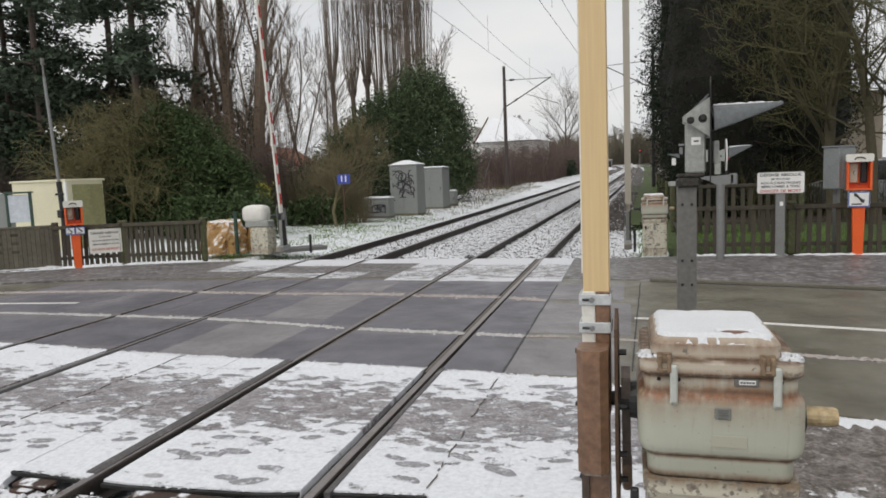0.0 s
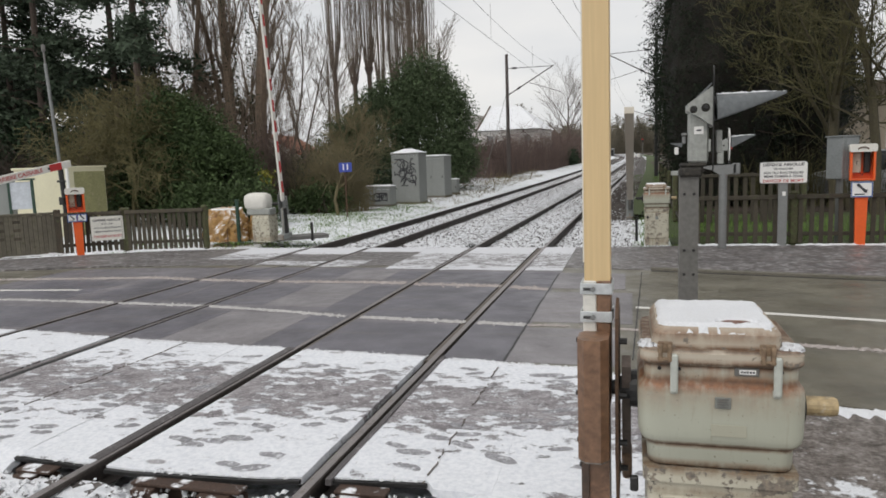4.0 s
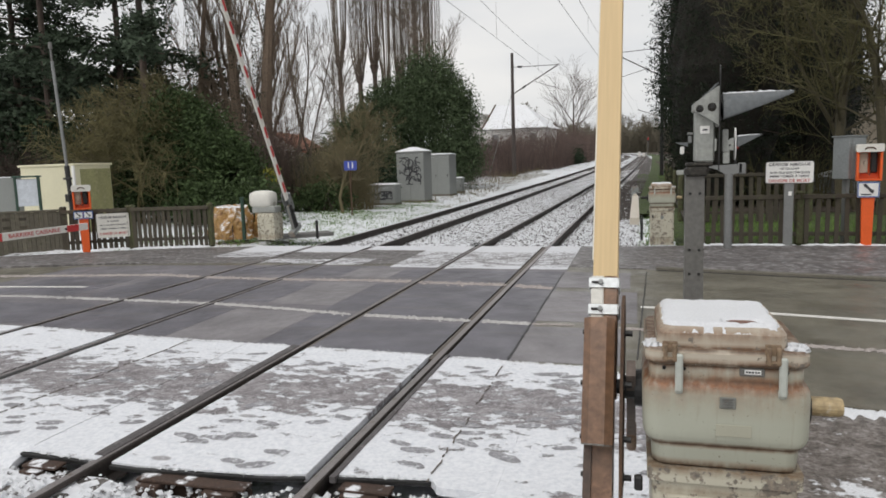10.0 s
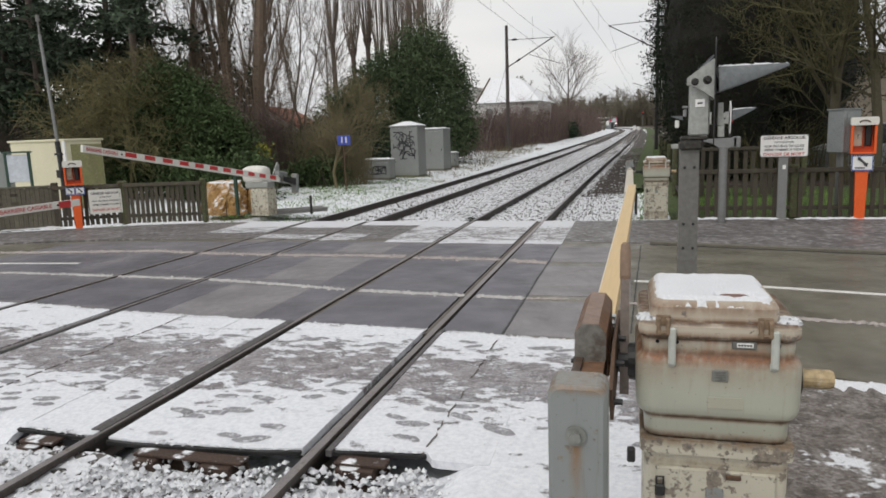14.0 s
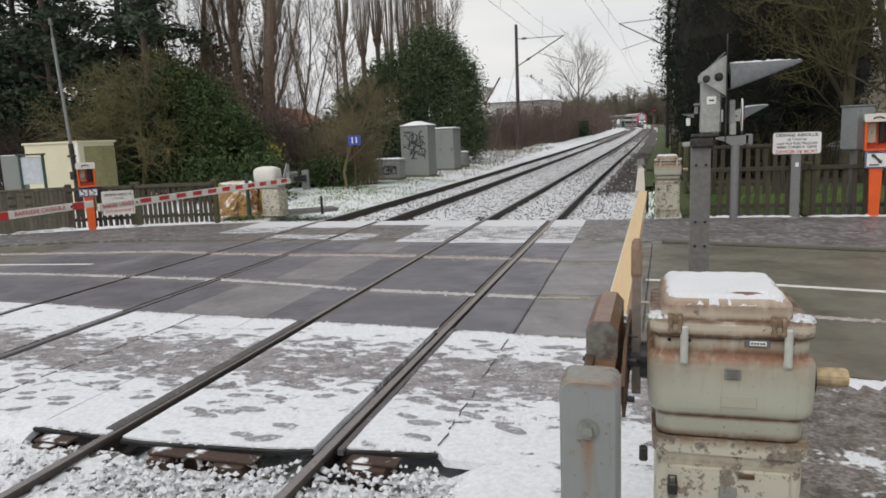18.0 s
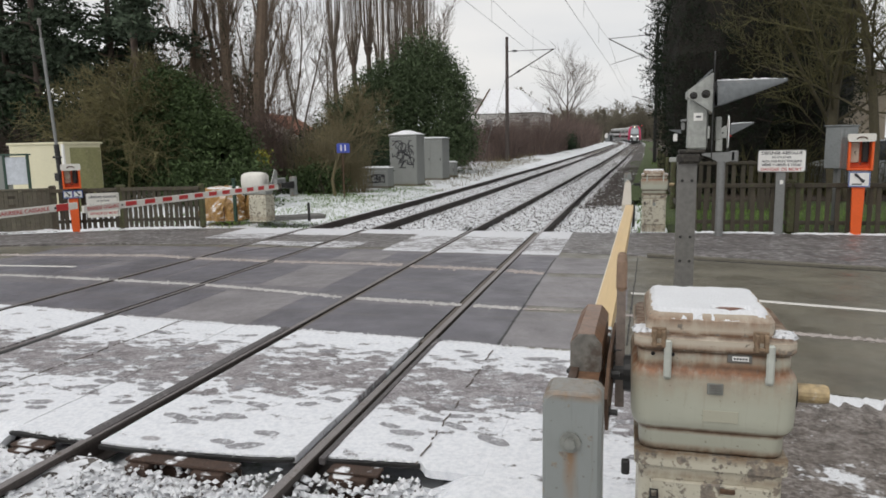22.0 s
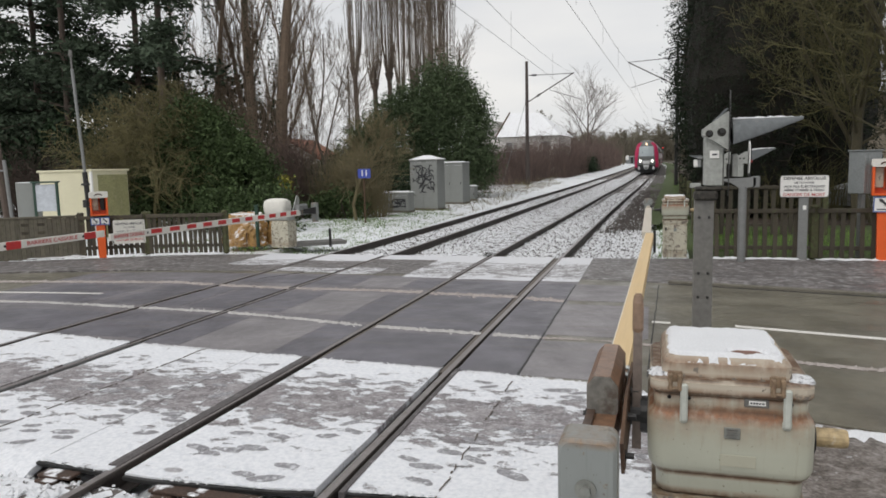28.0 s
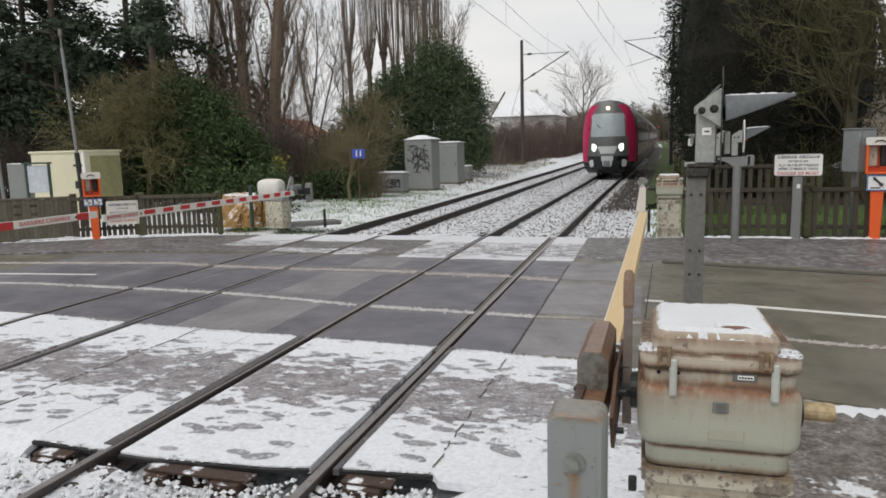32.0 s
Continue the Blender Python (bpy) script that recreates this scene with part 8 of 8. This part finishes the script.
for x, z in ((-0.8, 3.9), (1.7, 3.9), (4.4, 3.9), (-0.8, 1.4), (4.4, 1.4)):
    w = part("window", Mesh().box((x, -4.02, z), (0.9, 0.06, 1.2), 0.01), m_farpane, house)
    part("window_frame", Mesh().box((x, -4.05, z + 0.63), (1.05, 0.08, 0.08)).box((x, -4.05, z - 0.63), (1.05, 0.08, 0.08)).box((x - 0.49, -4.05, z), (0.08, 0.08, 1.3)).box((x + 0.49, -4.05, z), (0.08, 0.08, 1.3)), m_white, w)
h2 = thing("house", pose(-29, 52, -0.9, 0, 0, 10), "red-roofed house half hidden behind bare trees", "house")
part("wall_shell", Mesh().prism([(-4, 0), (4, 0), (4, 3.2), (0, 5.6), (-4, 3.2)], -4, 4, "x", Matrix.Rotation(radians(90), 4, "Z")), m_house, h2)
for s in (-1, 1):
    part("roof_slope", Mesh().prism([(s * 4.4, 2.95), (s * 4.4, 3.15), (0, 5.85), (0, 5.65)], -4.4, 4.4, "x", Matrix.Rotation(radians(90), 4, "Z")), m_brickroof, h2)
m_tanwall = mat("tan_render", (0.42, 0.36, 0.28), 0.85, 0, 20, 1.2, 0.2)
h3 = thing("house", pose(11.6, 33, 0, 0, 0, 5), "cream house glimpsed between tree trunks", "house")
part("wall_shell", Mesh().box((0, 0, 2.5), (3.4, 4, 5.0), 0.02), m_tanwall, h3)
part("roof", Mesh().prism([(-3.4, 4.9), (3.4, 4.9), (0, 7.2)], -1.9, 1.9, "x"), m_roof, h3)

# pale hut and relay boxes beside the bend
hut = thing("lineside_hut", pose(-4.4, 216, 2.1, 0, 0, 4), "small pale lineside hut at the bend of the line", "hut")
part("body", Mesh().box((0, 0, 1.1), (2.3, 2.0, 2.2), 0.03), m_greysteel, hut)
part("roof", Mesh().box((0, 0, 2.28), (2.6, 2.3, 0.16), 0.03), m_roof, hut)
part("door", Mesh().box((0.5, -1.02, 1.0), (0.8, 0.05, 1.9), 0.01), m_dark, hut)
part("board", Mesh().box((-0.95, -1.2, 1.9), (0.9, 0.06, 1.4), 0.01), m_white, hut, "white board")
for x, h_ in ((2.5, 1.3), (3.6, 1.0)):
    rb = thing("relay_box", pose(x, 186, 1.5), "pale relay box beside the distant signal", "cabinet", "relay boxes")
    part("body", Mesh().box((0, 0, h_ / 2), (0.7, 0.5, h_), 0.02), m_house, rb)
    part("roof", Mesh().box((0, 0, h_ + 0.03), (0.8, 0.6, 0.06), 0.01), m_roof, rb)

# ---- overhead line ----
ml = thing("catenary_mast", pose(-9.0, 57.5, 0.2), "slim brown catenary mast with a bracket arm", "mast", "catenary masts")
part("mast", Mesh().tube([(0, 0, -0.4), (0, 0, 11.2)], [0.19, 0.13], 8), m_mast, ml)
part("bracket_arm", Mesh().tube([(0.1, 0, 7.6), (4.2, 0.2, 10.0)], 0.05, 6), m_mast, ml)
part("tie_rod", Mesh().tube([(0, 0, 9.95), (4.1, 0.2, 9.95)], 0.03, 5), m_mast, ml)
part("insulator", Mesh().tube([(0.5, 0, 9.95), (0.9, 0, 9.95)], 0.09, 8), m_dark, ml)
part("insulator", Mesh().tube([(0.9, 0, 8.05), (1.2, 0.0, 8.25)], 0.09, 8), m_dark, ml)
part("steady_arm", Mesh().tube([(2.0, 0.1, 8.6), (4.9, 0.2, 7.6)], 0.025, 5), m_mast, ml)
part("stay", Mesh().tube([(0, 0, 8.0), (-2.2, -1.5, -0.2)], 0.02, 5), m_galv, ml)
mr = thing("catenary_mast", pose(3.75, 51, 0.2), "dark catenary mast half hidden by the cypresses", "mast", "catenary masts")
part("mast", Mesh().tube([(0, 0, -0.4), (0, 0, 11.0)], [0.15, 0.11], 8), m_dark, mr)
part("bracket_arm", Mesh().tube([(-0.1, 0, 7.7), (-3.65, 0, 9.65)], 0.04, 6), m_mast, mr)
part("tie_rod", Mesh().tube([(0, 0, 9.8), (-3.6, 0, 9.65)], 0.025, 5), m_mast, mr)
part("insulator", Mesh().tube([(-0.5, 0, 9.78), (-0.9, 0, 9.76)], 0.07, 8), m_dark, mr)
part("insulator", Mesh().tube([(-0.9, 0, 8.15), (-1.2, 0.0, 8.31)], 0.07, 8), m_dark, mr)
part("steady_arm", Mesh().tube([(-1.2, 0, 8.3), (-3.4, 0, 7.7)], 0.02, 5), m_mast, mr)
mf = thing("catenary_mast", pose(6.2, 112, 0.9), "distant catenary mast beside the line", "mast", "catenary masts")
part("mast", Mesh().tube([(0, 0, -0.4), (0, 0, 9.5)], [0.16, 0.12], 8), m_mast, mf)
part("bracket_arm", Mesh().tube([(0, 0, 6.8), (-4.2, 0, 8.3)], 0.05, 6), m_mast, mf)


def wire(name, pts, sag, label):
    p = Mesh()
    for a, b in zip(pts, pts[1:]):
        a, b = Vector(a), Vector(b)
        p.tube([a.lerp(b, t) - Vector((0, 0, sag * 4 * t * (1 - t))) for t in np.linspace(0, 1, 13)], 0.0085, 4, False)
    return tagged(part(name, p, m_wire, tidy=False), label, "wire", "overhead wires")


wire("contact_wire", [(-2.2, -16, 7.3), (0.35, 50, 7.6), (1.6, 105, 8.2), (2.9, 160, 8.6)], 0.0, "thin overhead contact wire above the near track")
wire("messenger_wire", [(-1.6, -12, 9.7), (0.1, 51, 9.85), (1.8, 105, 10.2), (2.9, 160, 10.2)], 1.1, "sagging messenger wire above the near track")
wire("contact_wire", [(-4.9, -10, 7.3), (-3.9, 57, 7.6), (-2.4, 115, 8.2)], 0.0, "thin overhead contact wire above the far track")
wire("messenger_wire", [(-4.6, -4, 9.9), (-4.8, 57.7, 10.1), (-2.6, 115, 10.2)], 1.2, "sagging messenger wire above the far track")
dr = Mesh()
for x, y, z0, z1 in ((-0.55, 18, 7.3, 8.15), (-0.2, 26, 7.3, 8.1), (0.1, 34, 7.3, 8.4), (0.6, 52, 7.45, 8.6), (-4.3, 26, 7.45, 9.0), (-4.3, 40, 7.5, 9.2)):
    dr.tube([(x, y, z0), (x, y, z1)], 0.008, 4, False)
tagged(part("dropper_wires", dr, m_wire), "thin dropper wires between the overhead wires", "wire", "overhead wires", "stuff")

# small far signal with a red light beside the line
fs = thing("railway_signal", pose(4.9, 200, 2.0), "distant railway signal post beside the line", "signal")
part("mast", Mesh().tube([(0, 0, 0), (0, 0, 4.6)], 0.09, 8), m_greypost, fs)
part("head", Mesh().box((0, 0, 4.2), (0.5, 0.25, 1.1), 0.08), m_dark, fs)


def glow(name, colour, power):
    m, nt, b = nodes_of(name)
    b.inputs["Base Color"].default_value = (*colour, 1)
    b.inputs["Emission Color"].default_value = (*colour, 1)
    b.inputs["Emission Strength"].default_value = power
    return m


m_headlight = glow("lit_headlamp", (1.0, 0.98, 0.92), 1.6)
m_toplight = glow("lit_top_lamp", (1.0, 0.72, 0.42), 3.0)
m_redlight = glow("lit_red_lamp", (1.0, 0.05, 0.04), 1.6)
part("red_lamp", Mesh().tube([(0, -0.14, 4.45), (0, -0.18, 4.45)], 0.12, 12), m_redlight, fs)

# ---- train ----
m_trainred = mat("crimson_train_paint", (0.56, 0.022, 0.105), 0.35, 0, 10, 1.5, 0.06, relief=0)
m_traingrey = mat("grey_train_paint", (0.15, 0.155, 0.15), 0.35, 0.1, 10, 1.5, 0.08, relief=0)
m_traindark = mat("black_train_mask", (0.022, 0.024, 0.026), 0.3, 0, 10, 1.5, 0.1, relief=0)
m_trainwhite = mat("pale_train_panel", (0.62, 0.63, 0.64), 0.4, 0, 10, 1.5, 0.08, (0.4, 0.38, 0.36), 0.64, relief=0)
m_trainroof = mat("train_roof", (0.60, 0.59, 0.58), 0.55, 0, 10, 1.5, 0.1, snow=0.5, relief=0)
# pale glass colour: the sky's reflection is painted into it
m_screen = mat("windscreen", (0.42, 0.47, 0.49), 0.05, 0, 4, 1, 0.06, relief=0)
OUT = [(0.25, 1.10), (0.45, 1.30), (0.8, 1.44), (1.3, 1.48), (2.3, 1.48), (2.9, 1.43), (3.3, 1.36), (3.65, 1.24), (3.95, 1.02), (4.15, 0.74), (4.27, 0.40), (4.30, 0.0)]


def half_width(z):
    return float(np.interp(z, [p[0] for p in OUT], [p[1] for p in OUT]))


def nose(x, z):
    """How far the front's skin lies behind its foremost point."""
    return 1.15 * (abs(x) / 1.48) ** 2.6 + 0.55 * max(0, (z - 1.9) / 2.4) ** 1.6 + 0.25 * max(0, (0.7 - z) / 0.5) ** 2


def region(x, z):
    a, w = abs(x), half_width(z)
    if a > w - 0.34 - 0.10 * smooth_step(1.2, 2.4, z) and z < 4.05 and z > 0.85:
        return "red"
    if 2.28 < z < 3.55 and a < 0.93 - 0.03 * (z - 2.3):
        return "glass"
    if ((a - 0.76) / 0.14) ** 2 + ((z - 1.68) / 0.21) ** 2 < 1:
        return "lamp_l" if x < 0 else "lamp_r"
    if 1.34 < z < 1.72 and a < 0.36 + 0.55 * (z - 1.34):
        return "pale"
    if 0.58 < z < 1.18 and a < 0.20 + 0.28 * (z - 0.58):
        return "coupler"
    if 0.62 < z < 0.98 and 0.78 < a < 1.02:
        return "fog_l" if x < 0 else "fog_r"
    if z < 1.22:
        return "dark"
    return "grey"


def skin():
    zs = list(np.linspace(0.25, 4.30, 28))
    left = [(-half_width(z), z) for z in zs]
    return left + [(-x, z) for x, z in reversed(left[:-1])]


def carriage(first, label):
    t = thing("rail_carriage", pose(0, 0, 0), label, "train carriage", "train carriages")
    length = 26.4
    prof = skin()
    rings = [[(x, (nose(x, z) if first else 0.0) + 0.001, z) for x, z in prof]]
    for y in ((2.4,) if first else (0.15,)) + (length - 0.2,):
        rings.append([(x, y, z) for x, z in prof])
    rings.append([(x * 0.97, length, z) for x, z in prof])
    body = part("body", Mesh().loft(rings, caps=True), m_traingrey, t, smooth=False)
    part("roof", Mesh().prism([(-0.95, 4.06), (0.95, 4.06), (0.7, 4.26), (0.0, 4.36), (-0.7, 4.26)], 2.6 if first else 0.4, length - 0.4, "y"), m_trainroof, t, "pale train roof")
    for s in (-1, 1):
        for z0, z1 in ((1.15, 1.85), (2.75, 3.35)):
            n = 9
            for i in range(n):
                y = (4.6 if first else 2.2) + i * (length - 7) / n
                wa, wb = half_width(z0), half_width(z1)
                part("window", Mesh().prism([(s * (wa - 0.03), z0), (s * (wa + 0.012), z0), (s * (wb + 0.012), z1), (s * (wb - 0.03), z1)], y, y + (length - 7) / n - 0.25, "y"), m_glass, body)
        # pale strip: reflection of sky and snow on the dark side, as colour
        part("reflection_band", Mesh().box((s * 1.483, length / 2 + 1.2, 2.25), (0.02, length - 4, 0.5), 0.004), m_trainroof, body, "pale band painted in for sky and snow reflected on the side")
        part("end_door", Mesh().box((s * 1.485, 3.4 if first else 1.2, 1.75), (0.03, 1.0, 2.1), 0.01), m_trainred, body, "crimson door leaf")
    for y in (4.0, length - 4.0):
        bg = part("bogie", Mesh().box((0, y, 0.5), (2.3, 3.2, 0.5), 0.06), m_traindark, t)
        for dy in (-1.15, 1.15):
            part("wheelset", Mesh().tube([(-0.8, y + dy, 0.44), (-0.68, y + dy, 0.44)], 0.44, 18).tube([(0.68, y + dy, 0.44), (0.8, y + dy, 0.44)], 0.44, 18).tube([(-0.7, y + dy, 0.44), (0.7, y + dy, 0.44)], 0.08, 8), m_rust, bg)
    if not first:
        return t
    cells = {}
    nx, nz = 44, 60
    zs = [0.25 + (4.30 - 0.25) * i / nz for i in range(nz + 1)]
    for i in range(nz):
        for j in range(nx):
            quad = []
            for dz, dx in ((0, 0), (0, 1), (1, 1), (1, 0)):
                z = zs[i + dz]
                x = half_width(z) * (2 * (j + dx) / nx - 1)
                quad.append((x, nose(x, z) - 0.012, z))
            cx, cz = sum(q[0] for q in quad) / 4, sum(q[2] for q in quad) / 4
            key = region(cx, cz)
            if key == "red":
                key += "_l" if cx < 0 else "_r"
            cells.setdefault(key, Mesh()).add(quad, [(0, 1, 2, 3)])
    for key, nm, mm, lab in (("red_l", "corner_panel", m_trainred, "crimson corner panel"), ("red_r", "corner_panel", m_trainred, "crimson corner panel"), ("glass", "windscreen", m_screen, "large windscreen"), ("pale", "bumper_panel", m_trainwhite, "pale bumper panel"), ("fog_l", "lower_lamp", m_trainwhite, "pale lower lamp"), ("fog_r", "lower_lamp", m_trainwhite, "pale lower lamp"), ("coupler", "coupler_cover", m_trainwhite, "pale coupler cover"), ("dark", "skirt", m_traindark, "black lower skirt"), ("grey", "front_panel", m_traingrey, ""), ("lamp_l", "headlamp", m_headlight, "lit headlamp"), ("lamp_r", "headlamp", m_headlight, "lit headlamp")):
        part(nm, cells[key], mm, t, lab)
    part("top_lamp", Mesh().tube([(0, 0.60, 3.84), (0, 0.30, 3.84)], 0.10, 14), m_toplight, t, "lit warm top lamp")
    part("wiper", Mesh().tube([(-0.35, 0.02, 2.15), (-0.1, 0.10, 2.5), (-0.6, 0.18, 2.95)], 0.02, 5), m_traindark, t)
    part("coupler", Mesh().tube([(0, 0.3, 0.75), (0, -0.35, 0.75)], [0.16, 0.13], 10).box((0.0, -0.42, 0.78), (0.34, 0.16, 0.34), 0.04), m_galv, t, "exposed grey coupler")
    return t


cars = [carriage(True, "crimson and grey double-deck driving carriage with lit headlamps")]
cars.append(carriage(False, "grey double-deck carriage of the train"))
for i in range(2):
    cars.append(copy_thing(cars[1], pose(0, 0, 0)))
# ---- what moves ----
def swing(ob, x, y, z, turned, rows):
    """Keys a barrier arm: seconds and degrees above level."""
    out = []
    for t, a in rows:
        out.append((t, Matrix.Translation(-ob.parent.location) @ pose(x, y, z, 0, 0, turned) @ pose(0, 0, 0, a, 0, 0)))
    walk(ob, out)


def along(s):
    """The place on the near track s metres of the line from the crossing."""
    y, left = 0.0, s
    step = 1.0
    while left > 0:
        d = min(step, left)
        k = track_x(y + 0.5) - track_x(y - 0.5)
        y += d / math.hypot(1, k)
        left -= d
    return Vector((track_x(y), y, rise(y)))


def ride(ob, back, rows):
    """Keys a carriage on the track: its front and rear rest on the line."""
    out = []
    for t, s in rows:
        a, b = along(s + back + 3.0), along(s + back + 23.4)
        d = (b - a).normalized()
        yaw = math.degrees(math.atan2(-d.x, d.y))
        tilt = math.degrees(math.asin(d.z))
        o = a - d * 3.0
        out.append((t, pose(o.x, o.y, o.z, tilt, 0, yaw)))
    walk(ob, out)


def motions():
    swing(arm_near, ARM_X, -3.49, PIVOT_Z, -1.2, [(0, 89.5), (8, 89.5), (8.6, 88), (9, 84.5), (10, 67), (11, 47), (12, 23.2), (12.5, 14.6), (13, 7.6), (13.5, 3), (14, 1.4), (14.6, 0.6), (15.5, 0.5), (32, 0.5)])
    swing(arm_left, -6.85, 10.1, PIVOT_Z - 0.07, 180, [(0, 84.2), (7.8, 84.2), (8.4, 81.5), (9, 75.0), (10, 61.8), (11, 48.0), (12, 34.3), (13, 21.2), (14, 8.2), (14.5, 3.6), (15, 1.2), (15.6, 0.2), (32, 0.2)])
    swing(arm_entry, -7.0, -3.1, PIVOT_Z, 0, [(0, 48), (1, 38), (2, 28), (2.5, 22.8), (3, 18), (3.5, 13.4), (4.5, 7), (5.5, 2.7), (6, 1.4), (7, 0.3), (9, 0.1), (32, 0.1)])
    swing(arm_far, ARM_X + 0.09, 9.2, PIVOT_Z, 180, [(0, 66), (1, 55), (2, 42), (3, 28), (3.5, 21), (4.5, 9.5), (5.5, 2.5), (6, 1), (7, 0.3), (32, 0.3)])
    swing(lever, LEVER_X, -3.49, PIVOT_Z, 0, ((0, -68), (8.5, -68), (9.5, -60), (10.5, -38), (11.5, -10), (12.5, 20), (13, 36), (13.5, 55), (14.5, 74), (15.5, 76), (32, 76)))
    for i, car_ in enumerate(cars):
        ride(car_, 26.9 * i, [(t, 34.0 + 13.4 * (32 - t)) for t in (0, 4, 8, 10, 12, 13, 14, 15, 16, 17, 18, 19, 20, 21, 22, 23, 24, 25, 26, 27, 28, 29, 30, 31, 32)])


motions()
